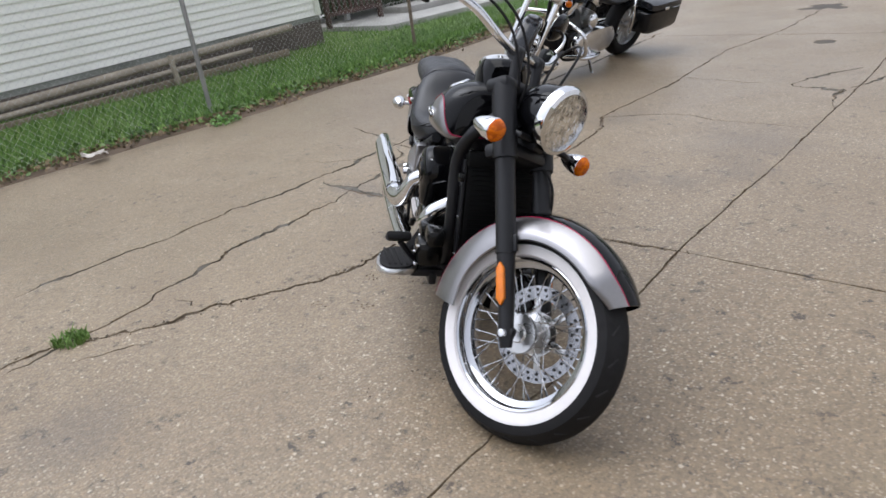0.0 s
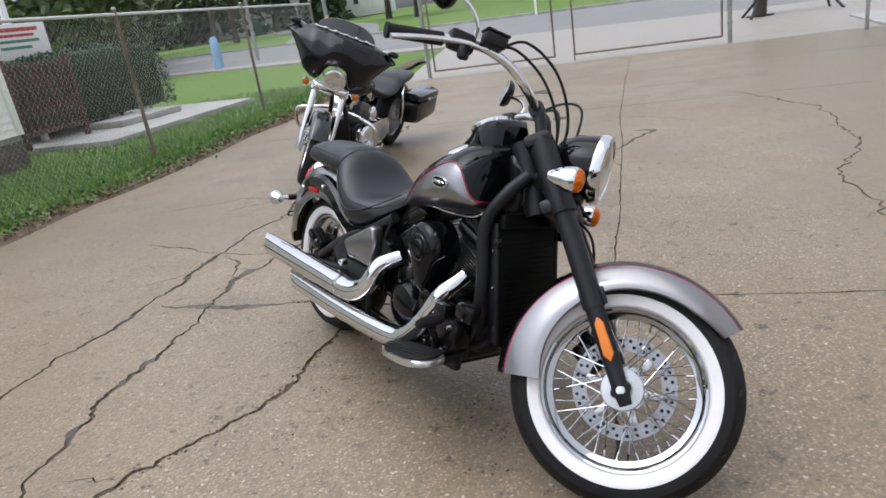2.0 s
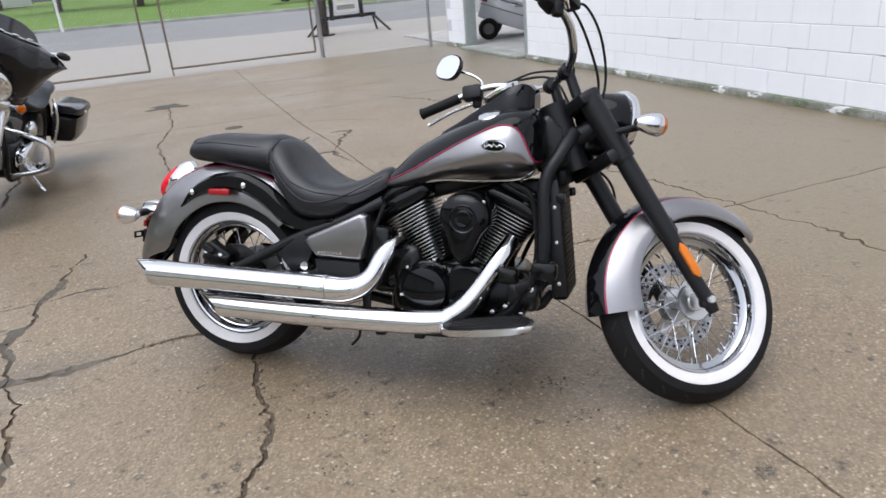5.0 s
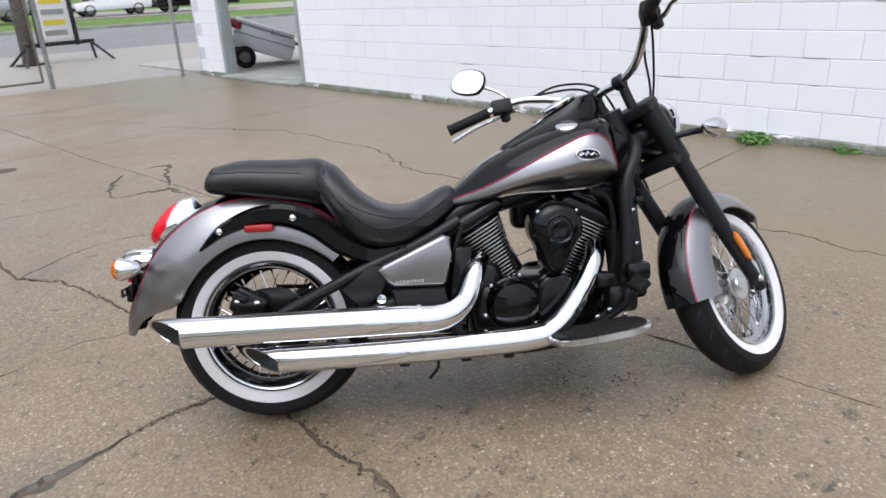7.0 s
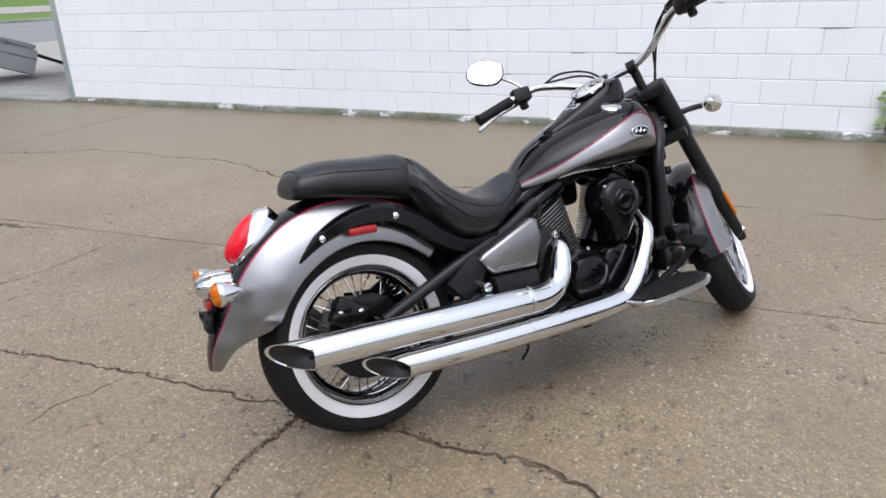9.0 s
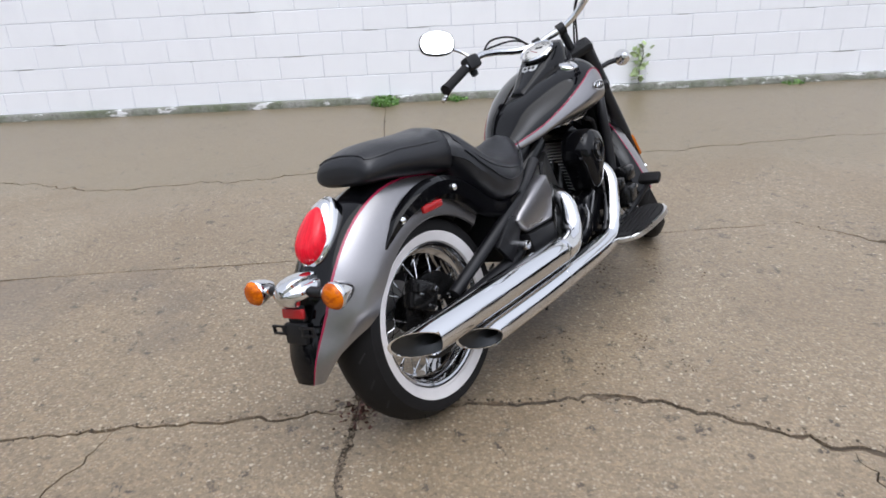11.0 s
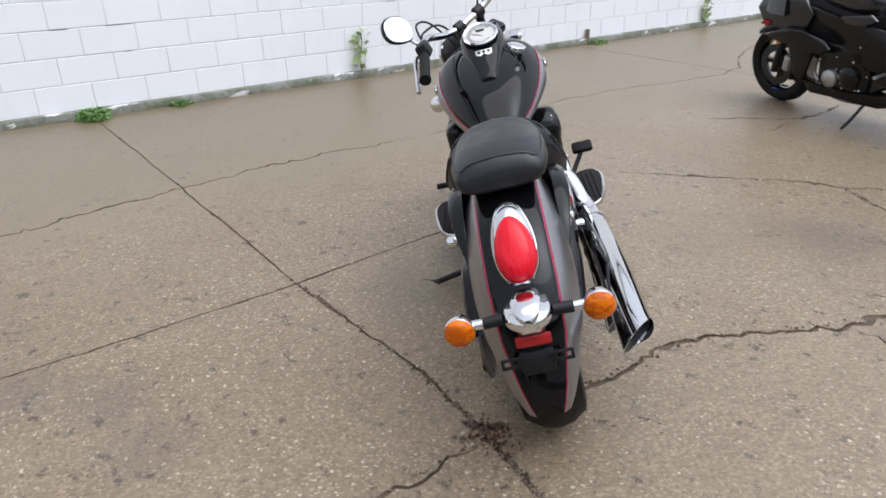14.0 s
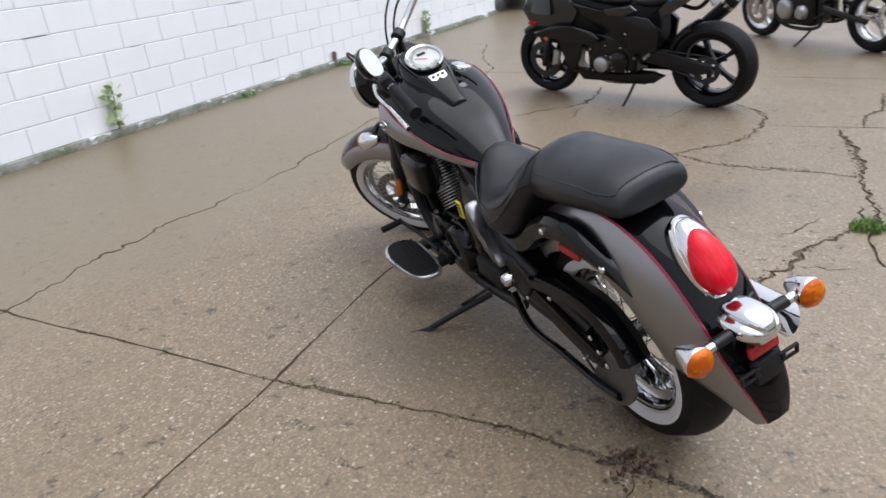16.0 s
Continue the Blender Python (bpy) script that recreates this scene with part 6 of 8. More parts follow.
def climbing_weed(y, z0, height, seed):
    r = random.Random(seed)
    ob = thing("wall_plant", pose(WALL_X - 0.03, y, z0), "pale climbing weed hanging on the block wall", "plant", group="plants on the wall")
    part("stem", tube([V(0, 0, 0), V(-0.02, 0.01, height * 0.4), V(-0.01, -0.02, height * 0.75), V(-0.03, 0.0, height)], 0.004, 6), BARK, ob)
    for _ in range(42):
        z = height * (0.15 + 0.85 * r.random())
        part("leaf", leaves(1, lambda q: (-0.03 * q.random(), q.gauss(0, 0.04), z + q.gauss(0, 0.02)), 0.07, r.randrange(99999)), PALEWEED, ob)
    return ob


PALEWEED = Nodes("pale_weed_leaf", (0.25, 0.36, 0.15), 0.6)
PALEWEED.to(PALEWEED.mix(PALEWEED.island(), (0.2, 0.3, 0.11), (0.36, 0.44, 0.22)), "Base Color")
PALEWEED = PALEWEED.m
climbing_weed(0.26, 0.03, 0.4, 3)
climbing_weed(-5.0, 0.03, 0.3, 4)
single("wall_pipe", rod((WALL_X - 0.03, -2.79, 0.0), (WALL_X - 0.03, -2.79, 0.17), 0.025, 12), RUST, "short rusty pipe stub by the block wall", "pipe")


def cream_house():
    x, y0, y1, z0, z1 = -9.3, -7.0, 6.85, 0.5, 3.4
    h = thing("house", pose(x, y1, 0.03, 1.5, 0, 0), "cream house with clapboard siding on a low concrete base", "house")
    loc = lambda bm: moved(bm, Matrix.Translation((-x, -y1, 0)))
    w = part("wall", loc(join(rbox(0.2, y1 - y0, z1, 0, pose(x - 0.13, (y0 + y1) / 2, z1 / 2)), rbox(6.0, 0.2, z1, 0, pose(x - 3.2, y1 - 0.12, z1 / 2)))), FOOTING, h, smooth=False)
    step = 0.1
    z = z0
    while z < z1:
        bm = bmesh.new()
        ring = [(0.0, 0.0), (0.022, 0.0), (0.022, 0.008), (0.002, step + 0.01), (0.0, step + 0.01)]
        bm = loft([[V(-0.03 + a, yy, b) for a, b in ring] for yy in (y0 - y1, -0.05)])
        p = part("plank", bm, SIDING, w, smooth=False)
        p.location = (0, 0, z)
        bm = loft([[V(xx, -0.02 + a, b) for a, b in ring] for xx in (-0.06, -6.0)])
        p = part("plank", bm, SIDING, w, smooth=False)
        p.location = (0, 0, z)
        z += step
    part("corner_trim", rbox(0.09, 0.09, z1 - z0, 0.006, pose(-0.02, -0.03, (z0 + z1) / 2)), SIDING, h)
    part("roof", moved(rbox(7.4, y1 - y0 + 0.8, 0.15, 0.02), pose(-3.2, (y0 - y1) / 2, z1 + 0.05)), ROOFING, h)
    part("foundation", rbox(0.06, y1 - y0, 0.45, 0.01, pose(-0.05, (y0 - y1) / 2, 0.2)), SHADEDBASE, h)


cream_house()
PALEWOOD = simple("pale_weathered_wood", (0.34, 0.29, 0.23), 0.8, grain=40, vary=0.25, bump=0.4, spots=0.2)
for a, b, r in (((-9.06, -2.0, 0.09), (-9.06, 6.1, 0.46), 0.05), ((-8.95, -2.0, 0.06), (-8.95, 5.3, 0.285), 0.035)):
    single("timber", rod(a, b, r, 10), PALEWOOD, "long weathered timber leaning along the house", "timber", group="timbers by the house")
single("edging_board", moved(rbox(0.05, 7.6, 0.1, 0.01), pose(-8.8, 2.0, 0.09, 1.0)), WOOD, "grey-brown board edging the lawn by the house", "board")
single("stake", rbox(0.06, 0.05, 0.46, 0.008, pose(-8.72, 4.02, 0.24, 3, 0, 10)), PALEWOOD, "short pale stake leaning by the house", "stake")


def chain_link(a, b, z0, z1, pitch=0.07, r=0.0009):
    """Woven wire between two posts."""
    a, b = V(*a, 0), V(*b, 0)
    d = (b - a)
    length, u = d.length, d.normalized()
    side = V(-u.y, u.x, 0)
    h = z1 - z0
    verts, faces = [], []

    def wire(s0, za, s1, zb, off):
        p, q = a + u * s0 + V(0, 0, za) + side * off, a + u * s1 + V(0, 0, zb) + side * off
        w = (q - p).normalized()
        e, f = side * r, w.cross(side) * r
        n = len(verts)
        for c in (p, q):
            verts.extend((c + e, c - 0.5 * e + 0.87 * f, c - 0.5 * e - 0.87 * f))
        faces.extend(((n, n + 1, n + 4, n + 3), (n + 1, n + 2, n + 5, n + 4), (n + 2, n, n + 3, n + 5)))

    s = -h
    while s < length:
        lo, hi = max(0.0, s), min(length, s + h)
        if hi > lo:
            wire(lo, z0 + lo - s, hi, z0 + hi - s, 0.001)
            wire(lo, z1 - (lo - s), hi, z1 - (hi - s), -0.001)
        s += pitch
    return raw(verts, faces)


def wire_fence():
    posts = [(-6.1, -3.6), (-6.35, -0.1), (-6.75, 3.37), (-7.22, 6.8), (-7.72, 10.3), (-8.3, 13.9)]
    f = thing("fence", pose(-6.1, -3.6, 0), "tall chain-link fence with a rusty top rail", "fence")
    for i, (x, y) in enumerate(posts):
        part("post", moved(rod((x, y, -0.05), (x, y, 1.85), 0.024, 12), Matrix.Translation((6.1, 3.6, 0))), GALV if i == 2 else RUST, f)
        part("post_cap", ball(0.03, 0.03, 0.025, pose(x + 6.1, y + 3.6, 1.86), 12, 8), GALV, f)
    for p, q in zip(posts, posts[1:]):
        part("top_rail", moved(rod((*p, 1.8), (*q, 1.8), 0.019, 10), Matrix.Translation((6.1, 3.6, 0))), ZINCWIRE, f)
        w = part("wire_mesh", moved(chain_link(p, q, 0.06, 1.8), Matrix.Translation((6.1, 3.6, 0))), ZINCWIRE, f, smooth=False)
        tagged(w, kind="stuff")


wire_fence()


def gate_leaf(x0, x1, y, label):
    g = thing("gate", pose(x0, y, 0), label, "gate", group="driveway gate leaves")
    z0, z1, w = 0.12, 1.85, x1 - x0
    for a, b in (((0, 0, z0), (w, 0, z0)), ((0, 0, z1), (w, 0, z1))):
        part("rail", rod(a, b, 0.019, 10), RUST, g)
    for a, b in (((0, 0, z0), (0, 0, z1)), ((w, 0, z0), (w, 0, z1))):
        part("stile", rod(a, b, 0.019, 10), RUST, g)
    tagged(part("wire_mesh", moved(chain_link((x0, y), (x1, y), z0, z1), Matrix.Translation((-x0, -y, 0))), ZINCWIRE, g, smooth=False), kind="stuff")
    return g


leaf = gate_leaf(-5.55, -3.1, 13.45, "chain-link gate leaf with a rusty tube frame, shut")
leaf = gate_leaf(-2.72, -0.1, 13.45, "chain-link gate leaf with a drop rod, shut")
part("drop_rod", rod((0.0, -0.03, 0.0), (0.0, -0.03, 1.0), 0.012, 8), RUST, leaf)
for x, y in ((-5.68, 13.45), (0.03, 13.45)):
    single("gate_post", join(rod((x, y, -0.05), (x, y, 2.2), 0.04, 14), rod((x - 0.05, y, 0.35), (x + 0.05, y, 0.35), 0.03, 10)), GALV, "stout galvanised gate post", "post", group="gate posts")
ff = thing("fence", pose(0.1, 13.45, 0), "short chain-link panel between gate post and garage", "fence")
part("post", rod((1.95, -0.55, 0), (1.95, -0.55, 1.9), 0.03, 12), GALV, ff)
part("top_rail", rod((0, 0, 1.8), (1.95, -0.55, 1.8), 0.018, 10), GALV, ff)
tagged(part("wire_mesh", moved(chain_link((0.1, 13.45), (2.05, 12.9), 0.05, 1.8), Matrix.Translation((-0.1, -13.45, 0))), GALV, ff, smooth=False), kind="stuff")

walk_slab = prism([(-8.95, 7.95), (-8.95, 11.95), (-13.5, 12.6), (-13.5, 7.9)], 0.2, pose(0, 0, 0.075), 0.012)
single("concrete_walk", walk_slab, SLAB, "raised grey concrete walk behind the fence", "walk", kind="structure")
single("step", rbox(0.8, 1.6, 0.12, 0.02, pose(-10.35, 10.2, 0.23)), SLAB, "low concrete step on the walk", "step")


def hedge_place(r):
    u, v, w = r.uniform(-1, 1), r.uniform(-1, 1), r.uniform(-1, 1)
    k = r.randrange(3)
    if k == 0:
        u = math.copysign(1, u)
    elif k == 1:
        v = math.copysign(1, v)
    else:
        w = 1.0
    e = 0.86 + 0.14 * (1 - max(0, abs(u) + abs(v) + max(w, 0) - 2.2) / 0.8)
    return -11.7 + 0.92 * u * e + r.gauss(0, 0.015), 10.15 + 1.8 * v * e + r.gauss(0, 0.015), 0.93 + 0.64 * w * e + r.gauss(0, 0.015)


hedge = thing("hedge", pose(-11.7, 10.15, 0.17), "dense dark green clipped box hedge on the walk", "hedge")
part("hedge_core", rbox(1.7, 3.45, 1.22, 0.2, pose(0, 0, 0.75), 3), HEDGELEAF, hedge)
part("hedge_foliage", moved(leaves(15000, hedge_place, 0.05, 11), Matrix.Translation((11.7, -10.15, -0.17))), HEDGELEAF, hedge)
for y in (-1.2, 0, 1.2):
    part("trunk", rod((0, y, 0), (0, y, 0.3), 0.04, 8), BARK, hedge)

lat = thing("lattice_gate", pose(-10.35, 7.75, 0.17), "brown wooden lattice gate beside the house", "gate")
for z in (0.22, 1.22):
    part("rail", rbox(0.05, 1.25, 0.07, 0.006, pose(0, 0.62, z)), BROWNWOOD, lat)
for y in (0.02, 1.24):
    part("post", rbox(0.08, 0.08, 1.35, 0.006, pose(0, y, 0.67)), BROWNWOOD, lat)
for i in range(9):
    part("slat", rbox(0.02, 0.055, 1.05, 0.003, pose(0.012, 0.12 + i * 0.128, 0.72, 9, 0, 0)), BROWNWOOD, lat)
    part("slat", rbox(0.02, 0.055, 1.05, 0.003, pose(-0.012, 0.12 + i * 0.128, 0.72, -9, 0, 0)), BROWNWOOD, lat)

ban = thing("banner_sign", pose(-11.05, 8.0, 0.17), "white banner sign with red lines on a white post", "sign")
part("post", rbox(0.09, 0.09, 2.3, 0.006, pose(0, 0.75, 1.15)), PAINTWHITE, ban)
board = part("board", rbox(0.03, 1.35, 0.55, 0.006, pose(0.06, 0.72, 1.62)), PAINTWHITE, ban)
for i, (w, z) in enumerate(((1.0, 1.8), (0.8, 1.71), (0.95, 1.62), (0.6, 1.52))):
    part("text_bar", rbox(0.004, w, 0.045 if i else 0.06, 0, pose(0.078, 0.72, z)), SIGNRED if i < 2 else GREENDOOR, board)

# ---- the street and what stands past it ----


def strip(points_a, points_b, z, drop=0.3):
    """A paved band between two lines, laid on the land."""
    bm = bmesh.new()
    a = [bm.verts.new((x, y, lie(x, y) + z)) for x, y in points_a]
    b = [bm.verts.new((x, y, lie(x, y) + z)) for x, y in points_b]
    for i in range(len(a) - 1):
        bm.faces.new((a[i], a[i + 1], b[i + 1], b[i]))
    geom = bmesh.ops.extrude_face_region(bm, geom=list(bm.faces))["geom"]
    for v in geom:
        if isinstance(v, bmesh.types.BMVert):
            v.co.z -= drop
    return bm


def line(pts, n=24):
    return [(p.x, p.y) for p in spline([V(x, y, 0) for x, y in pts], n // (len(pts) - 1))]


near, far = line([(60, 16.5), (14, 20.2), (0, 22.2), (-21, 29), (-60, 43)]), line([(60, 28), (14, 32), (0, 34.5), (-21, 41.5), (-60, 56)])
single("road", strip(near, far, -0.06), ASPHALT, "worn grey asphalt street", "road", kind="structure", smooth=False)
single("kerb", strip(far, [(x, y + 0.35) for x, y in far], 0.06), FOOTING, "low concrete kerb along the street", "kerb", kind="structure", smooth=False)
APRON = simple("pale_damp_concrete", (0.27, 0.245, 0.215), 0.5, grain=50, vary=0.15, bump=0.3)
apron = bmesh.new()
ring = [(-6.2, 13.2), (2.37, 13.2), (2.37, 12.9), (30, 12.9), (30, 18.9), (14, 20.3), (0, 22.3), (-8.5, 24.8)]
va = [apron.verts.new((x, y, -0.012 + lie(x, y))) for x, y in ring]
apron.faces.new(va)
geom = bmesh.ops.extrude_face_region(apron, geom=list(apron.faces))["geom"]
for v in geom:
    if isinstance(v, bmesh.types.BMVert):
        v.co.z -= 0.12
single("driveway", apron, APRON, "pale concrete driveway apron out to the street", "driveway", kind="structure", smooth=False)
single("side_street", strip(line([(-27, 45), (-40, 70), (-70, 110)]), line([(-18.5, 42.5), (-30, 68), (-58, 110)]), -0.055), ASPHALT, "side street leading away between lawns", "road", kind="structure", smooth=False)
single("side_walk", strip(line([(-30, 31.8), (-12, 25.8), (-6.5, 24.2)]), line([(-30, 30.5), (-12, 24.5), (-6.8, 22.9)]), -0.05), APRON, "narrow concrete footpath along the street", "path", kind="structure", smooth=False)
single("verge_path", strip(line([(10, 43.5), (30, 39.5), (60, 36)]), line([(10, 52), (30, 50), (60, 46)]), -0.05), APRON, "pale gravelled parking strip past the street", "parking", kind="structure", smooth=False)


def far_house(x, y, w, d, h, turn, door, label):
    z = lie(x, y) - 0.1
    ob = thing("house", pose(x, y, z, 0, 0, turn), label, "house", group="houses past the street")
    part("wall", rbox(w, d, h, 0.02, pose(0, 0, h / 2)), PAINTWHITE, ob)
    roof = loft([[V(xx, -d / 2 - 0.4, h - 0.1), V(xx, 0, h + d * 0.3), V(xx, d / 2 + 0.4, h - 0.1), V(xx, d / 2 + 0.4, h - 0.25), V(xx, -d / 2 - 0.4, h - 0.25)] for xx in (-w / 2 - 0.4, w / 2 + 0.4)])
    part("roof", roof, ROOFING, ob, smooth=False)
    part("gable", prism([(-d / 2, 0), (d / 2, 0), (0, d * 0.3)], 0.1, Matrix.Translation((w / 2, 0, h - 0.05)) @ Matrix.Rotation(radians(90), 4, "Z") @ Matrix.Rotation(radians(90), 4, "X")), PAINTWHITE, ob, smooth=False)
    part("door", rbox(w * 0.22, 0.1, h * 0.72, 0.02, pose(w * 0.25, -d / 2, h * 0.36)), door, ob)
    for xx in (-w * 0.35, -w * 0.1):
        win = part("window", rbox(1.0, 0.08, 1.2, 0.02, pose(xx, -d / 2, h * 0.55)), PAINTWHITE, ob)
        part("pane", rbox(0.8, 0.04, 1.0, 0.01, pose(xx, -d / 2 - 0.04, h * 0.55)), WINDOWGLASS, win)


far_house(-60, 93, 8, 7, 3.2, 30, GREENDOOR, "white house with a green garage door")
far_house(-52, 118, 11, 8, 4.6, 28, PAINTWHITE, "white two-storey house across the lawn")
far_house(-26, 112, 10, 8, 4.2, 20, PAINTWHITE, "white clapboard house behind trees")
far_house(8, 74, 14, 9, 4.4, 5, GREENDOOR, "long pale house past the parking strip")


def tree(x, y, h, spread, seed, count=2600, leaf=0.5):
    r = random.Random(seed)
    ob = thing("tree", pose(x, y, lie(x, y) - 0.1), "leafy green roadside tree with a dark trunk", "tree", group="roadside trees")
    part("trunk", tube([V(0, 0, 0), V(0.1, 0.05, h * 0.25), V(0.0, 0.1, h * 0.5), V(0.1, 0, h * 0.8)], [0.05 * h * 0.6, 0.035 * h * 0.6, 0.02 * h * 0.6, 0.008 * h], 10), BARK, ob)
    clumps = []
    for i in range(16):
        a, d, z = r.uniform(0, 6.28), spread * math.sqrt(r.random()) * 0.8, h * r.uniform(0.34, 0.98)
        clumps.append((d * math.cos(a), d * math.sin(a), z, spread * r.uniform(0.25, 0.5)))
        if i < 7:
            part("limb", tube([V(0, 0, h * r.uniform(0.22, 0.5)), V(d * 0.5 * math.cos(a), d * 0.5 * math.sin(a), z * 0.8), V(d * math.cos(a), d * math.sin(a), z)], [0.09, 0.06, 0.03], 6), BARK, ob)

    def spot(q):
        cx, cy, cz, cr = clumps[q.randrange(len(clumps))]
        k = cr * q.random() ** 0.4
        v = Vector((q.gauss(0, 1), q.gauss(0, 1), q.gauss(0, 0.8))).normalized() * k
        return cx + v.x, cy + v.y, cz + v.z

    part("crown", leaves(count, spot, leaf, seed + 50), LEAF, ob)


for i, (x, y, h, s) in enumerate(((-33, 33, 10, 5), (-40, 42, 12, 6), (-28, 26, 9, 4), (-48, 50, 12, 6), (-47, 70, 13, 6), (-30, 74, 13, 5), (-24, 66, 9, 3), (-12, 72, 12, 5), (-5, 66, 10, 4), (20, 72, 13, 6), (-55, 60, 14, 7), (-22, 100, 15, 7), (0, 95, 15, 8), (-60, 85, 16, 8), (34, 66, 12, 6))):
    tree(x, y, h, s, 20 + i)

# small roadside things
zb = lie(-21, 28.4)
single("blue_cover", loft([[V(-21 + 0.22 * k * math.cos(a), 28.4 + 0.22 * k * math.sin(a), zb + z) for a in (i * math.pi / 6 for i in range(12))] for k, z in ((1.1, -0.1), (1.0, 0.2), (1.0, 0.9), (0.85, 1.25), (0.4, 1.4))]), SIGNBLUE, "pale blue wrapped post by the street", "post")
for x, y, h, top, label in ((-24.5, 37.5, 2.0, SIGNRED, "white marker post with a red top"), (-7.4, 36.5, 1.8, PAINTWHITE, "white marker post on the verge"), (9, 41, 1.6, PAINTWHITE, "white marker post on the verge")):
    z = lie(x, y)
    ob = thing("marker_post", pose(x, y, z), label, "post", group="marker posts")
    part("shaft", rod((0, 0, -0.1), (0, 0, h * 0.7), 0.06, 10), PAINTWHITE, ob)
    part("post_head", rod((0, 0, h * 0.7), (0, 0, h), 0.07, 10), top, ob)
sg = thing("road_sign", pose(-24, 42.5, lie(-24, 42.5)), "back of a round road sign on a steel post", "sign")
part("post", rod((0, 0, -0.1), (0, 0, 3.0), 0.04, 8), GALV, sg)
part("plate", lathe([(0, -0.01), (0.38, -0.01), (0.38, 0.01), (0, 0.01)], 8, pose(0, -0.05, 2.7, 90)), GALV, sg)
for x, y in ((-20.5, 31.0), (-9.1, 16.2)):
    ob = thing("utility_post", pose(x, y, lie(x, y)), "grey steel pole standing in the lawn", "pole", group="poles in the lawn")
    part("shaft", rod((0, 0, -0.2), (0.0, 0, 4.5), 0.09 if y > 20 else 0.05, 12), GALV, ob)
    if y < 20:
        part("tag", rbox(0.02, 0.1, 0.16, 0.004, pose(0.05, -0.06, 1.45)), YELLOW, ob, "small yellow tag")


def far_car(name, x, y, turn, length, height, paint, label):
    ob = thing(name, pose(x, y, lie(x, y) - 0.04 if y > 0 else 0.0, 0, 0, turn), label, "car", group="parked vehicles")
    L, H, W = length, height, 1.8
    low = [(-L / 2, 0.35), (-L / 2, H * 0.55), (-L * 0.47, H * 0.6), (L * 0.28, H * 0.58), (L * 0.47, H * 0.5), (L / 2, 0.45), (L / 2 - 0.05, 0.3)]
    part("body", prism(low, W, Matrix.Rotation(radians(90), 4, "X"), 0.08), paint, ob)
    cab = [[V(x0 * L, -w * W, z * H), V((x0 + 0.02) * L, -w * W - 0.04, z * H), V((x1 - 0.03) * L, -w * W - 0.04, z * H), V(x1 * L, -w * W + 0.12, z * H), V(x1 * L + 0.04, 0, z * H), V(x1 * L, w * W - 0.12, z * H), V((x1 - 0.03) * L, w * W + 0.04, z * H), V((x0 + 0.02) * L, w * W + 0.04, z * H), V(x0 * L, w * W, z * H), V(x0 * L - 0.04, 0, z * H)] for x0, x1, w, z in ((-0.46, 0.24, 0.45, 0.55), (-0.45, 0.21, 0.44, 0.6), (-0.39, 0.07, 0.375, 0.93), (-0.36, 0.03, 0.33, 0.985), (-0.3, -0.03, 0.24, 1.0))]
    part("cabin", loft(cab), paint, ob)
    for s in (1, -1):
        for x0, x1 in ((-0.36, -0.2), (-0.18, 0.0), (0.02, 0.13)):
            part("window", prism([(L * x0, H * 0.64), (L * (x0 + 0.01), H * 0.92), (L * (x1 - 0.03), H * 0.92), (L * x1, H * 0.64)], 0.02, Matrix.Translation((0, s * (W * 0.405 + 0.045), H * 0.78)) @ Matrix.Rotation(s * math.atan2(0.065 * W, 0.33 * H), 4, "X") @ Matrix.Translation((0, 0, -H * 0.78)) @ Matrix.Rotation(radians(90), 4, "X")), WINDOWGLASS, ob)
        for xw in (-L * 0.31, L * 0.31):
            wheel = part("wheel", lathe(tyre_profile(0.34, 0.11, 0.2), 24, lying(xw, s * (W / 2 - 0.1), 0.34), closed=True), RUBBER, ob)
            part("rim", lathe([(0, 0.06), (0.08, 0.08), (0.2, 0.07), (0.21, 0.0), (0.21, -0.08), (0, -0.08)], 20, lying(xw, s * (W / 2 - 0.1), 0.34)), SHIELD, wheel)
        part("headlight", rbox(0.06, 0.35, 0.14, 0.03, pose(L / 2 - 0.03, s * 0.62, H * 0.44)), POLISHED, ob)
        part("tail_lamp", rbox(0.06, 0.25, 0.2, 0.03, pose(-L / 2 + 0.01, s * 0.7, H * 0.5)), REFLECTOR_RED, ob)
    for x0, z0, x1, z1 in ((0.205, 0.63, 0.085, 0.91), (-0.445, 0.64, -0.4, 0.91)):
        s = 1 if x0 > 0 else -1
        part("windscreen", loft([[V(L * x + s * (0.03 + d), y * W * w, H * z) for x, z, w, y in ((x0, z0, 0.37, -1), (x0, z0, 0.37, 1), (x1, z1, 0.31, 1), (x1, z1, 0.31, -1))] for d in (0.0, 0.03)]), WINDOWGLASS, ob, smooth=False)
    part("bumper", rbox(0.2, W, 0.22, 0.06, pose(L / 2, 0, 0.42)), PLASTIC, ob)
    part("bumper", rbox(0.2, W, 0.22, 0.06, pose(-L / 2, 0, 0.42)), PLASTIC, ob)


CARWHITE = Nodes("white_car_paint", (0.7, 0.7, 0.72), 0.25, 0.0, Coat_Weight=1.0).m
CARGREY = Nodes("silver_car_paint", (0.3, 0.32, 0.34), 0.3, 0.5, Coat_Weight=1.0).m
CARDARK = Nodes("dark_car_paint", (0.012, 0.013, 0.016), 0.12, 0.0, Specular_IOR_Level=0.5).m
far_car("car", 5.4, 44.5, 176, 4.8, 1.85, CARGREY, "silver sport utility car parked past the street")
far_car("car", 12.6, 45.5, 176, 4.4, 1.45, CARWHITE, "white saloon car parked past the street")
far_car("car", 17.6, 45.0, 176, 5.2, 1.7, BLACK, "dark pickup parked past the street")
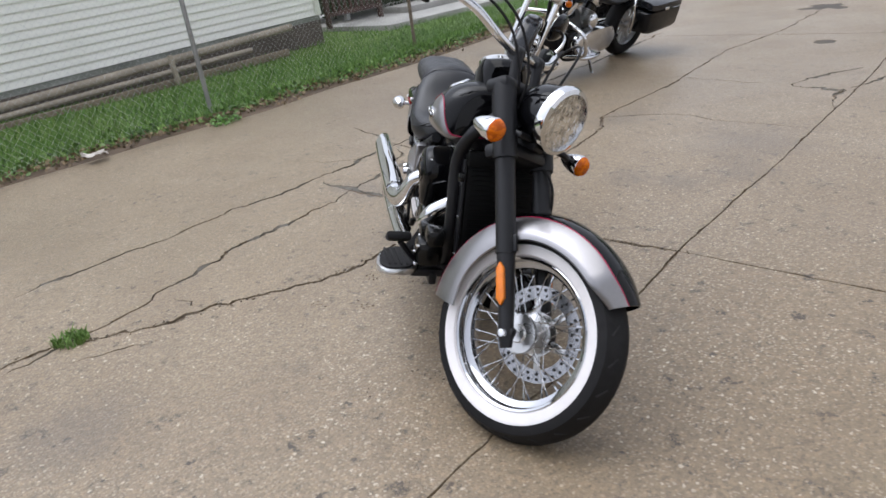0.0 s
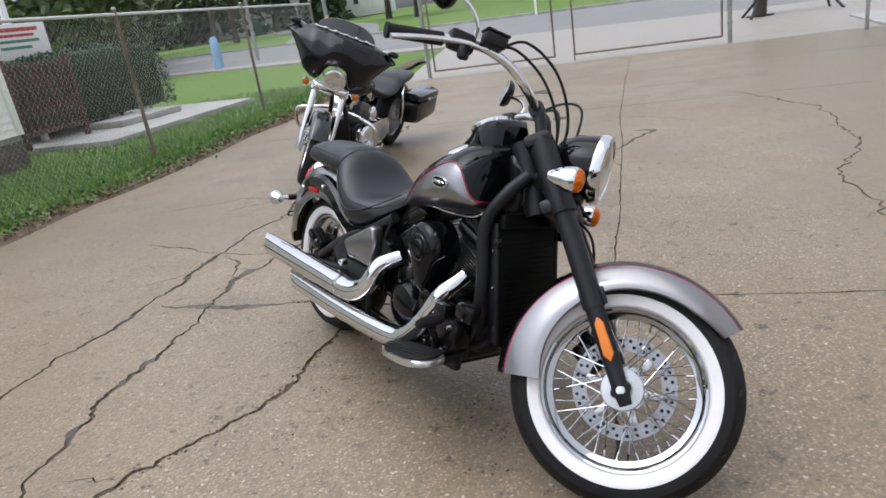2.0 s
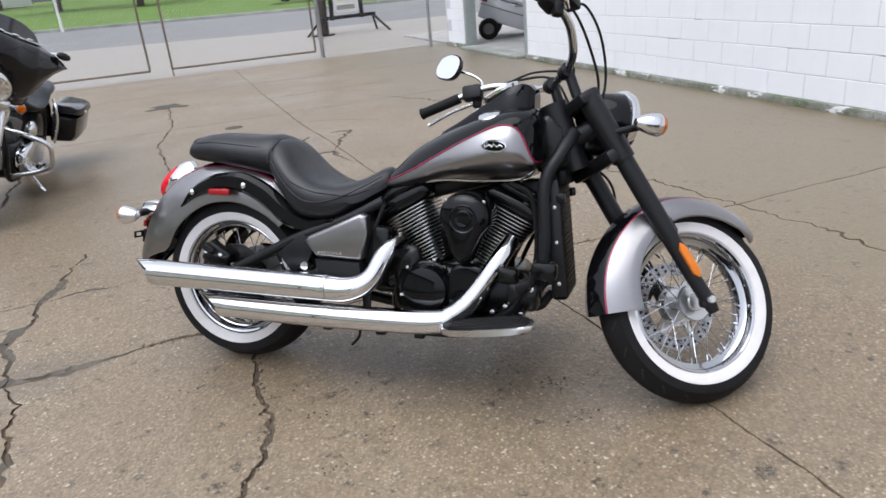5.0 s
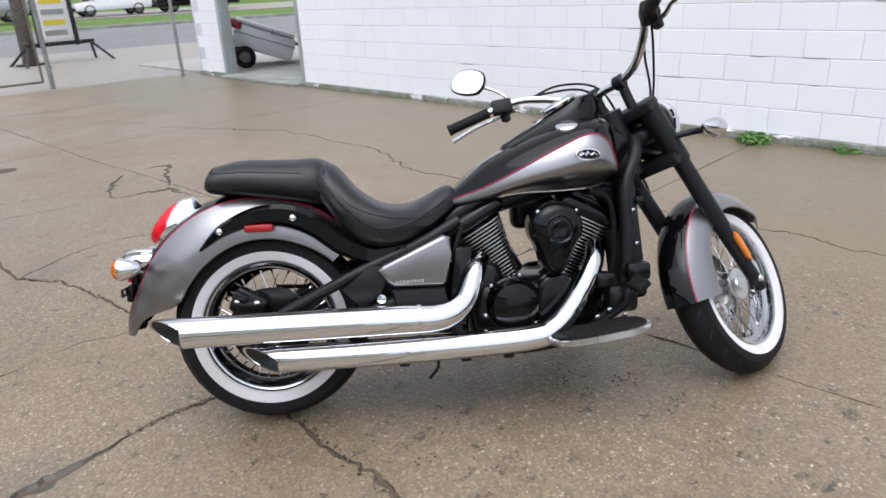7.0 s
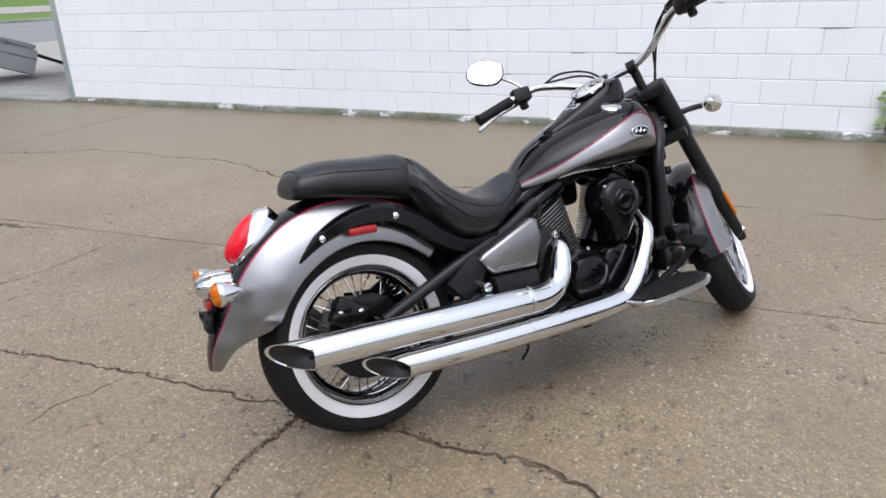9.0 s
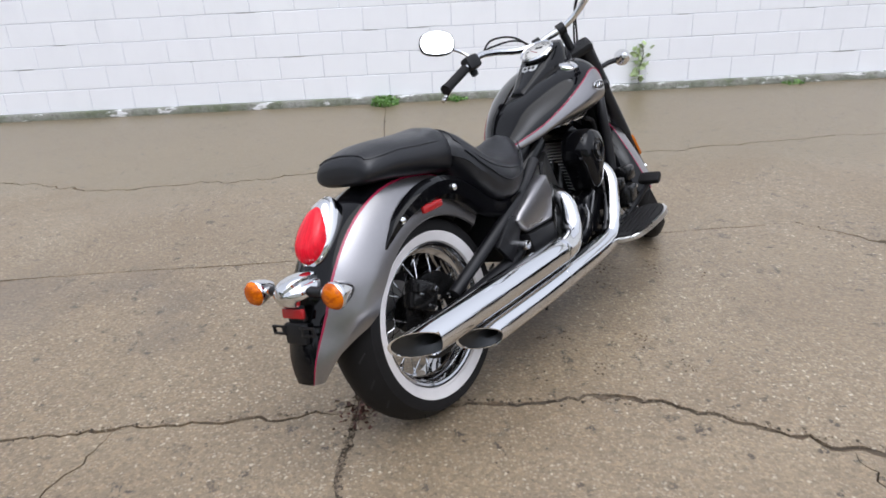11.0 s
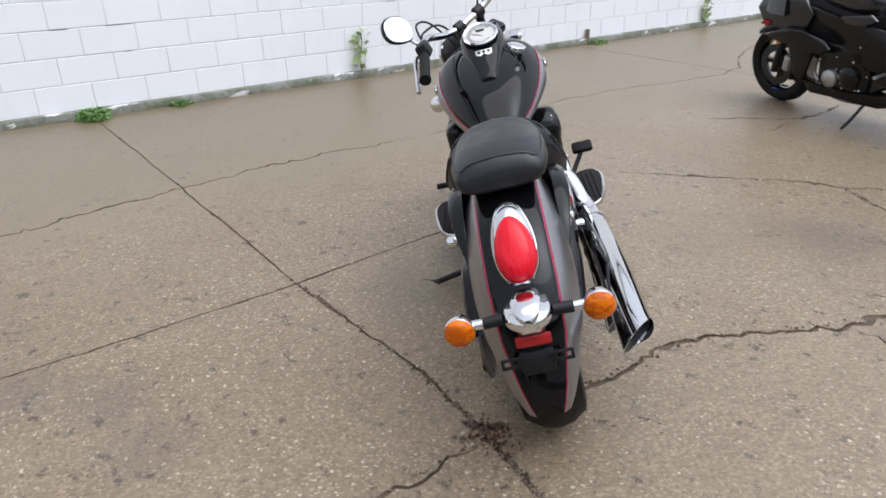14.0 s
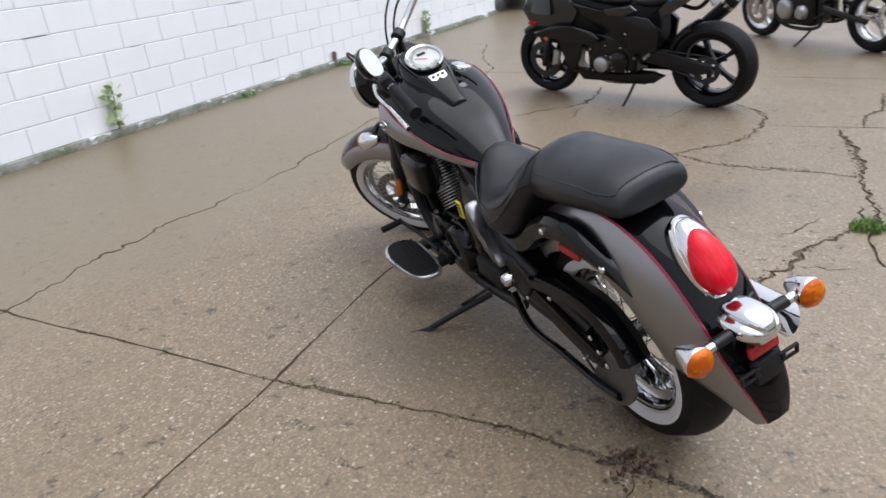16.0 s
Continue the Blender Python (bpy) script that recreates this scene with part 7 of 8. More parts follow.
far_car("car", 2.9, -10.2, 93, 4.6, 1.5, BLACK, "black car parked at the end of the wall")
far_car("car", -1.6, -14.5, 8, 4.6, 1.5, CARDARK, "dark car parked behind the motorcycles")


def sign_stand():
    ob = thing("sign_stand", pose(1.75, 18.6, -0.01, 0, 0, 8), "black steel pavement sign stand with a pale panel", "sign")
    for s in (-1, 1):
        for k in (-1, 1):
            part("leg", rod((s * 0.72, 0, 0.46), (s * 1.0, k * 0.45, 0.02), 0.032, 8), SATIN, ob)
        part("upright", rod((s * 0.42, 0, 0.4), (s * 0.36, 0, 2.6), 0.06, 10), SATIN, ob)
    part("crossbar", rbox(1.6, 0.1, 0.09, 0.01, pose(0, 0, 0.46)), SATIN, ob)
    panel = part("panel", rbox(0.74, 0.05, 2.0, 0.01, pose(-0.02, 0, 1.55)), PAINTWHITE, ob, "pale yellow and white panel")
    for i in range(8):
        part("text_bar", rbox(0.5, 0.01, 0.11, 0, pose(-0.02, -0.03, 0.7 + i * 0.23)), YELLOW if i % 2 else FOOTING, panel)
    part("column", rod((-0.62, 0.3, 0), (-0.54, 0.3, 2.8), 0.16, 12), BARK, ob)
    part("column_base", rod((-0.62, 0.3, 0.0), (-0.62, 0.3, 0.06), 0.32, 14), SATIN, ob)


sign_stand()


def trailer():
    ob = thing("cargo_trailer", pose(3.68, 12.75, 0.03, 0, 0, -28), "small silver box trailer tipped on its tongue", "trailer")
    tip = Matrix.Translation((0, 0, 0.44)) @ Matrix.Rotation(radians(20), 4, "Y")
    part("box", moved(rbox(1.12, 0.95, 0.42, 0.05), tip), TRAILERPAINT, ob)
    part("lid", moved(rbox(1.08, 0.95, 0.07, 0.03), tip @ pose(-0.02, 0, 0.25)), TRAILERPAINT, ob)
    part("trim", moved(rbox(1.14, 0.97, 0.025, 0.006), tip @ pose(0, 0, 0.05)), GALV, ob)
    for s in (1, -1):
        w = part("wheel", lathe(tyre_profile(0.2, 0.055, 0.11), 28, lying(-0.38, s * 0.5, 0.2), closed=True), RUBBER, ob)
        part("rim", lathe([(0, 0.03), (0.1, 0.03), (0.115, 0.0), (0.1, -0.03), (0, -0.03)], 20, lying(-0.38, s * 0.5, 0.2)), SHIELD, w)
        part("tail_lamp", moved(rbox(0.2, 0.02, 0.12, 0.012), tip @ pose(-0.55, s * 0.485, 0.16)), REFLECTOR_RED, ob)
        part("latch", moved(rbox(0.04, 0.02, 0.07, 0.005), tip @ pose(0.1, s * 0.485, 0.2)), GALV, ob)
    part("tongue", rod((0.6, 0, 0.35), (1.2, 0, 0.08), 0.03, 10), SATIN, ob)
    part("axle", rod((-0.38, -0.5, 0.2), (-0.38, 0.5, 0.2), 0.025, 8), SATIN, ob)


TRAILERPAINT = Nodes("silver_trailer_paint", (0.6, 0.61, 0.62), 0.4, 0.2, Coat_Weight=0.5).m
trailer()

RUSSET = Nodes("russet_litter", (0.07, 0.03, 0.022), 0.6)
RUSSET.to(RUSSET.mix(RUSSET.island(), (0.035, 0.018, 0.014), (0.13, 0.055, 0.04)), "Base Color")
RUSSET = RUSSET.m
single("leaf_litter", leaves(260, lambda r: (-2.46 + r.gauss(0, 0.04), 2.485 + r.gauss(0, 0.03), -0.008 + r.uniform(0, 0.012)), 0.018, 9), RUSSET, "wet russet leaf scraps in the broken hole", "litter", kind="stuff")


def pebbles(count, place, size, seed):
    """Little broken stones, each a squashed and turned octahedron of uneven corners."""
    r = random.Random(seed)
    verts, faces = [], []
    for _ in range(count):
        x, y, z = place(r)
        k = size * (0.35 + r.random() ** 2 * 1.3)
        turn = Euler((r.uniform(-0.4, 0.4), r.uniform(-0.4, 0.4), r.uniform(0, 6.28))).to_matrix()
        n = len(verts)
        for c in ((1, 0, 0), (0, 0.75, 0), (-1, 0, 0), (0, -0.75, 0), (0.1, 0, 0.55), (0, 0.1, -0.55)):
            p = turn @ (Vector(c) * k * r.uniform(0.7, 1.3))
            verts.append((x + p.x, y + p.y, z + p.z + k * 0.3))
        for i in range(4):
            j = (i + 1) % 4
            faces += [(n + i, n + j, n + 4), (n + j, n + i, n + 5)]
    return raw(verts, faces)


def crumbs(r):
    width, swing, band, kind, places = r.choice([c for c in CRACKS if c[3] == 3])
    i = r.randrange(len(places) - 1)
    (xa, ya), (xb, yb) = places[i], places[i + 1]
    t = r.random()
    return xa + (xb - xa) * t + r.gauss(0, band * 0.45), ya + (yb - ya) * t + r.gauss(0, band * 0.45), -0.003 + 0.002 * r.random()


CRUMB = Nodes("dirt_crumb", (0.08, 0.055, 0.036), 0.85)
CRUMB.to(CRUMB.mix(CRUMB.island(), (0.045, 0.034, 0.023), (0.2, 0.155, 0.108)), "Base Color")
CRUMB = CRUMB.m
single("crack_rubble", pebbles(3000, crumbs, 0.006, 12), CRUMB, "broken concrete crumbs and dirt along the cracks", "rubble", kind="stuff", smooth=False)


CLODS = [(-1.67, 1.53), (-1.53, 1.46), (-1.56, 1.28), (-1.5, 1.3), (-1.35, 1.24), (-1.62, 1.12), (-1.51, 1.5), (-1.56, 1.7), (-2.33, 1.9), (-2.11, 1.49), (-2.31, 1.39), (-2.7, 2.06), (-2.1, 1.85), (-2.3, 1.7), (-2.06, 1.77), (-1.67, 1.64)]


def clod_place(r):
    x, y = r.choice(CLODS)
    k = 0.5 + (x * 7.3 + y * 3.1) % 1.0
    return x + r.gauss(0, 0.032 * k), y + r.gauss(0, 0.018 * k), -0.001


CLOD = simple("dark_mud_crumb", (0.08, 0.058, 0.04), 0.8, grain=60, vary=0.4)
single("mud_crumbs", pebbles(260, clod_place, 0.0046, 31), CLOD, "small dark clots of mud dropped on the concrete", "dirt", kind="stuff", smooth=False)


def wood(r):
    a = radians(r.uniform(-66, -25))
    d = r.uniform(105, 125)
    x, y = d * math.sin(a), d * math.cos(a)
    top = 9 + 4 * noise.noise(V(a * 14, 3.1, 0)) + 2 * noise.noise(V(a * 47, 0.4, 0))
    return x, y, lie(x, y) + top * r.random() ** 0.8


single("far_wood", leaves(15000, wood, 1.3, 15), HEDGELEAF, "dark green trees along the far side of the lawn", "trees", kind="stuff")

# ---- the other motorcycles ----
FAIRING = Nodes("black_fairing_paint", (0.004, 0.0045, 0.006), 0.06, 0.0, Specular_IOR_Level=0.36).m
GREYPAINT = Nodes("dark_grey_fairing_paint", (0.01, 0.011, 0.014), 0.2, 0.1, Coat_Weight=0.5, Coat_Roughness=0.06).m
BLUEPAINT = Nodes("deep_blue_paint", (0.012, 0.08, 0.42), 0.25, 0.2, Coat_Weight=1.0).m
TINTED = Nodes("tinted_screen", (0.012, 0.013, 0.014), 0.08, 0.0, Coat_Weight=1.0).m
EXTUBE = simple("titanium_pipe", (0.45, 0.42, 0.4), 0.28, 1.0, grain=60)


def standing(front, rear, lean, drop=0.0):
    """The pose of a leaning two-wheeler from its two tyre contacts; origin under the rear axle."""
    head = math.degrees(math.atan2(front[1] - rear[1], front[0] - rear[0]))
    return pose(rear[0], rear[1], drop, 0, 0, head) @ Matrix.Rotation(radians(-lean), 4, "X")


def cast_wheel(parent, name, m, r, half, rim, arms, rim_mat, arm_mat):
    tyre = part(name, lathe(tyre_profile(r, half, rim), 56, m, closed=True), RUBBER, parent, "black tyre on a cast wheel")
    prof = [(rim + 0.006, half * 0.7), (rim - 0.006, half * 0.76), (rim - 0.016, half * 0.6), (rim - 0.022, 0)]
    part("rim", lathe(prof + [(a, -h) for a, h in prof[-2::-1]] + [(rim, -half * 0.4), (rim, half * 0.4)], 48, m, closed=True), rim_mat, tyre)
    part("hub", lathe([(0, 0.05), (0.03, 0.05), (0.045, 0.03), (0.045, -0.03), (0.03, -0.05), (0, -0.05)], 24, m), arm_mat, tyre)
    for i in range(arms):
        a = 2 * math.pi * i / arms
        arm = loft([[m @ V(d * math.cos(a) - w * s * math.sin(a), d * math.sin(a) + w * s * math.cos(a), t * q) for s, q in ((-1, -1), (1, -1), (1, 1), (-1, 1))] for d, w, t in ((0.035, 0.022, 0.022), (rim * 0.5, 0.014, 0.016), (rim - 0.012, 0.02, 0.02))])
        part("wheel_arm", arm, arm_mat, tyre)
    return tyre


def ribs(parent, name, m, r, n, gap, mat, thick=0.004):
    for i in range(n):
        part(name, lathe([(r * 0.5, i * gap), (r, i * gap), (r, i * gap + thick), (r * 0.5, i * gap + thick)], 24, m), mat, parent)


def touring_bike():
    m = standing((-4.09, 5.02), (-3.98, 6.65), 18.0, 0.0)
    b = thing("motorcycle", m, "black touring motorcycle with a batwing fairing and saddlebags", "motorcycle")
    R, WB = 0.33, 1.63
    cast_wheel(b, "rear_wheel", lying(0, 0, 0.32), 0.32, 0.075, 0.2, 9, CASTING, CASTING)
    FR = Matrix.Translation((WB, 0, R)) @ Matrix.Rotation(radians(31), 4, V(-0.42, 0, 0.907))
    mv = lambda bm: moved(bm, FR)
    w = cast_wheel(b, "front_wheel", FR @ lying(0, 0, 0), R, 0.058, 0.215, 9, POLISHED, POLISHED)
    for s in (1, -1):
        part("brake_disc", disc(FR @ lying(0, s * 0.062, 0), 0.14, 0.08, 0.005), STEEL, w)
        part("brake_caliper", mv(rbox(0.1, 0.05, 0.07, 0.015, pose(-0.13, s * 0.085, 0.02, 0, 20))), CHROME, b)
        leg = part("fork_leg", mv(tube([V(0.01, s * 0.115, -0.04), V(-0.04, s * 0.125, 0.1), V(-0.24, s * 0.125, 0.53)], [0.022, 0.028, 0.03], 16)), CHROME, b, "bright chrome fork leg")
        part("axle_cap", mv(lathe([(0, 0.02), (0.018, 0.015), (0.02, 0.0), (0, 0)], 12, pose(0, s * 0.12, 0, -90 * s))), CHROME, leg)
        part("fork_cover", mv(rbox(0.07, 0.09, 0.1, 0.03, pose(-0.22, s * 0.125, 0.5, 0, -26))), CHROME, b)
        sig = part("front_signal", mv(lathe([(0, -0.05), (0.025, -0.035), (0.034, 0.0), (0.03, 0.012)], 20, Matrix.Translation((-0.17, s * 0.22, 0.525)) @ Matrix.Rotation(radians(90), 4, "Y"))), CHROME, b)
        part("signal_lens", mv(lathe([(0.031, 0.0), (0.029, 0.012), (0.015, 0.022), (0, 0.024)], 20, Matrix.Translation((-0.17, s * 0.22, 0.525)) @ Matrix.Rotation(radians(90), 4, "Y"))), AMBER, sig, "amber lens")
        part("signal_bar", mv(rod((-0.2, 0, 0.52), (-0.2, s * 0.21, 0.523), 0.01, 8)), CHROME, b)
        # crash bar, saddlebag, bars
        part("crash_bar", tube([V(1.2, s * 0.08, 0.62), V(1.26, s * 0.25, 0.6), V(1.265, s * 0.38, 0.56), V(1.25, s * 0.41, 0.48), V(1.2, s * 0.38, 0.36), V(1.15, s * 0.12, 0.25)], 0.017, 12), CHROME, b, "chrome crash bar")
        bag = part("saddlebag", loft([[V(x, s * (0.2 + y * k), 0.5 + z * k) for y, z in ((0.0, -0.17), (0.16, -0.15), (0.2, -0.1), (0.21, 0.08), (0.0, 0.09))] for x, k in ((-0.34, 0.75), (-0.3, 0.95), (0.1, 1.0), (0.2, 0.9), (0.23, 0.7))]), FAIRING, b, "black hard saddlebag")
        part("bag_lid", loft([[V(x, s * (0.2 + y * k), 0.598 + z) for y, z in ((-0.005, 0.0), (0.215, 0.0), (0.205, 0.05), (0.17, 0.065), (0.0, 0.065))] for x, k in ((-0.31, 0.8), (-0.28, 1.0), (0.16, 1.0), (0.2, 0.85))]), GREYPAINT, bag)
        part("bag_latch", rbox(0.06, 0.02, 0.03, 0.006, pose(-0.02, s * 0.412, 0.6)), CHROME, bag)
        part("bag_rail", tube([V(0.27, s * 0.24, 0.35), V(0.3, s * 0.26, 0.52), V(0.3, s * 0.24, 0.66), V(0.2, s * 0.2, 0.7)], 0.011, 10), CHROME, b)
        part("floorboard", prism(smooth_outline([(0.85, s * 0.22), (0.85, s * 0.33), (1.05, s * 0.36), (1.15, s * 0.3), (1.1, s * 0.22)], 3), 0.025, pose(0, 0, 0.29), 0.006), CHROME, b)
        if s < 0:
            part("exhaust_pipe", tube([V(0.7, s * 0.2, 0.26), V(0.3, s * 0.24, 0.25), V(-0.45, s * 0.25, 0.25)], [0.035, 0.045, 0.048], 18), CHROME, b, "chrome exhaust pipe")
        part("handlebar", mv(tube([V(-0.38, 0, 0.78), V(-0.4, s * 0.15, 0.85), V(-0.5, s * 0.3, 0.9), V(-0.68, s * 0.42, 0.84)], 0.013, 10)), CHROME, b)
        part("mirror", mv(ball(0.03, 0.05, 0.028, pose(-0.36, s * 0.44, 0.945), 16, 10)), FAIRING, b)
        part("mirror_stem", mv(tube([V(-0.5, s * 0.32, 0.9), V(-0.44, s * 0.38, 0.93), V(-0.37, s * 0.42, 0.945)], 0.007, 8)), CHROME, b)
    part("front_mudguard", mv(arc_shell([radians(a) for a in np.linspace(35, 165, 26)], [0.365] * 26, [0.085] * 26, [0.3] * 26, (0, 0, 0), band=0.4)), [GREYPAINT, GREYPAINT, GREYPAINT], b, "black front mudguard")
    part("nacelle", mv(rbox(0.12, 0.3, 0.07, 0.03, pose(-0.2, 0, 0.51, 0, -24), 3)), CHROME, b)
    # batwing fairing: sections from side to side, each from the screen's foot over the brow to the lower lip and back inside
    rings = []
    for u in np.linspace(-1, 1, 45):
        a = abs(float(u))
        y = 0.485 * float(u)
        top = float(np.interp(a, (0, 0.5, 0.8, 0.93, 1), (0.985, 0.972, 0.93, 0.9, 0.872)))
        low = float(np.interp(a, (0, 0.17, 0.24, 0.3, 0.42, 0.58, 0.72, 0.85, 0.95, 1), (0.735, 0.71, 0.61, 0.56, 0.555, 0.6, 0.71, 0.795, 0.845, 0.86)))
        back = float(np.interp(a, (0, 0.4, 0.7, 0.9, 1), (-0.3, -0.325, -0.365, -0.385, -0.37)))
        nose = float(np.interp(a, (0, 0.25, 0.5, 0.75, 0.92, 1), (-0.1, -0.115, -0.165, -0.255, -0.325, -0.35)))
        brow = low + (top - low) * 0.5
        lip = nose - float(np.interp(a, (0, 0.2, 0.45, 0.8, 1), (0.02, 0.03, 0.09, 0.05, 0.0)))
        pts = [(back, top), (nose - 0.09, top - 0.03 * (top - low) / 0.4), (nose - 0.02, brow + 0.32 * (top - brow)), (nose, brow), (nose - 0.012, brow - 0.3 * (brow - low)), (lip, low + 0.02), (lip - 0.02, low), (lip - 0.05, low + 0.015), (back - 0.02, brow), (back - 0.03, top - 0.015)]
        rings.append([V(px, y, pz) for px, pz in pts])
    wing = part("batwing_fairing", mv(loft(rings)), FAIRING, b, "glossy black batwing fairing")
    wing.data.set_sharp_from_angle(angle=radians(85))
    screen = []
    for u in np.linspace(-1, 1, 21):
        y, a = 0.27 * float(u), abs(float(u))
        foot, high = -0.29 - 0.06 * a * a, 0.975 + 0.11 * (1 - a**2.6) ** 0.7
        screen.append([V(foot, y, 0.972 - 0.012 * a), V(foot - 0.6 * (high - 0.97), y * 0.97, high), V(foot - 0.6 * (high - 0.97) - 0.008, y * 0.97, high), V(foot - 0.012, y, 0.968 - 0.012 * a)])
    part("windscreen", mv(loft(screen)), TINTED, wing, "low tinted windscreen")
    part("screen_trim", mv(tube([V(-0.278 - 0.06 * u * u, 0.28 * u, 0.985 - 0.014 * abs(u)) for u in (-1, -0.6, -0.2, 0.2, 0.6, 1)], 0.006, 8, 4)), CHROME, wing)
    for i in range(5):
        part("screen_bolt", mv(ball(0.008, 0.02, 0.009, pose(-0.272, -0.18 + i * 0.09, 0.99), 8, 6)), CHROME, wing)
    part("hang_tag", mv(rbox(0.004, 0.03, 0.05, 0.002, pose(-0.5, -0.37, 0.72, 0, 0, 20))), YELLOWTAG, b, "small yellow hanging tag")
    hm = FR @ Matrix.Translation((-0.1, 0.0, 0.635)) @ Matrix.Rotation(radians(90), 4, "Y")
    lamp = part("headlight", lathe([(0, -0.06), (0.06, -0.04), (0.086, 0.0), (0.09, 0.04)], 32, hm), CHROME, b, "round headlight with a chrome rim")
    part("headlight_rim", lathe([(0.082, 0.035), (0.095, 0.037), (0.096, 0.055), (0.082, 0.06)], 36, hm, closed=True), CHROME, lamp)
    part("headlight_reflector", lathe([(0.084, 0.05), (0.07, 0.02), (0.03, -0.005), (0, -0.008)], 32, hm), FACETS, lamp)
    part("bulb_shield", lathe([(0, 0.04), (0.013, 0.037), (0.016, 0.02), (0, 0.02)], 16, hm), CASTING, lamp)
    g = part("headlight_lens", lathe([(0, 0.062), (0.05, 0.06), (0.084, 0.052), (0.084, 0.049), (0.05, 0.056), (0, 0.058)], 32, hm), GLASS, lamp)
    g.visible_shadow = False
    # body
    tank = dense([(0.62, 0.72, 0.8, 0.06), (0.75, 0.7, 0.86, 0.13), (0.95, 0.7, 0.91, 0.16), (1.1, 0.72, 0.9, 0.13), (1.2, 0.78, 0.86, 0.06)], 20)
    part("fuel_tank", loft([[V(x, w * math.copysign(abs(math.cos(a)) ** 0.7, math.cos(a)), (zb + zt) / 2 + (zt - zb) / 2 * math.sin(a)) for a in (2 * math.pi * i / 20 for i in range(20))] for x, zb, zt, w in tank]), FAIRING, b)
    seat = dense([(-0.3, 0.72, 0.78, 0.1), (-0.1, 0.7, 0.8, 0.15), (0.15, 0.68, 0.79, 0.17), (0.3, 0.64, 0.72, 0.18), (0.5, 0.62, 0.7, 0.16), (0.66, 0.68, 0.76, 0.08)], 20)
    part("seat", loft([[V(x, w * math.copysign(abs(math.cos(a)) ** 0.6, math.cos(a)), (zb + zt) / 2 + (zt - zb) / 2 * math.sin(a)) for a in (2 * math.pi * i / 20 for i in range(20))] for x, zb, zt, w in seat]), VINYL, b)
    part("rear_mudguard", arc_shell([radians(float(a)) for a in np.linspace(190, 50, 24)], [0.39] * 24, [0.1] * 24, [0.32] * 24, (0, 0, 0.32), band=0.4), [FAIRING, FAIRING, FAIRING], b)
    eng = part("crankcase", rbox(0.5, 0.28, 0.26, 0.06, pose(0.84, 0, 0.33), 3), ENGINE, b)
    for (x0, z0), (x1, z1) in (((0.8, 0.44), (0.68, 0.68)), ((0.92, 0.44), (1.06, 0.68))):
        mm = along((x0, 0, z0), (x1, 0, z1))
        cyl = part("cylinder", lathe([(0, 0), (0.06, 0), (0.06, 0.24), (0, 0.24)], 20, mm), ENGINE, eng)
        ribs(cyl, "fin", mm, 0.095, 11, 0.016, FIN)
        part("rocker_cover", moved(rbox(0.16, 0.17, 0.08, 0.03), mm @ pose(0, 0, 0.26)), CHROME, eng)
    part("air_cleaner", lathe([(0, 0.05), (0.07, 0.045), (0.095, 0.03), (0.1, 0.0), (0.1, -0.03), (0, -0.03)], 30, pose(0.87, -0.17, 0.58, 90)), CHROME, b)
    part("primary_cover", prism(smooth_outline([(0.5, 0.28), (0.5, 0.42), (0.62, 0.47), (1.0, 0.46), (1.08, 0.36), (1.02, 0.26), (0.8, 0.23)], 4), 0.09, side_on(0, 0.17, 0), 0.03, 3), CHROME, b, "chrome primary cover")
    part("horn_cover", ball(0.06, 0.04, 0.07, pose(0.88, 0.19, 0.56)), CHROME, b)
    part("frame_cradle", join(*[tube([V(1.25, s * 0.05, 0.75), V(1.18, s * 0.1, 0.45), V(1.12, s * 0.12, 0.22), V(0.6, s * 0.12, 0.2), V(0.3, s * 0.12, 0.3)], 0.02, 10) for s in (1, -1)]), SATIN, b)
    part("oil_cooler", rbox(0.06, 0.2, 0.22, 0.02, pose(1.2, 0, 0.42)), PLASTIC, b)
    part("side_stand", tube([V(0.8, 0.16, 0.22), V(0.88, 0.3, 0.1), V(0.92, 0.4, 0.055)], 0.013, 8), CHROME, b)
    part("shift_lever", tube([V(1.0, 0.25, 0.33), V(1.16, 0.27, 0.36), V(1.22, 0.33, 0.4)], 0.008, 8), CHROME, b)


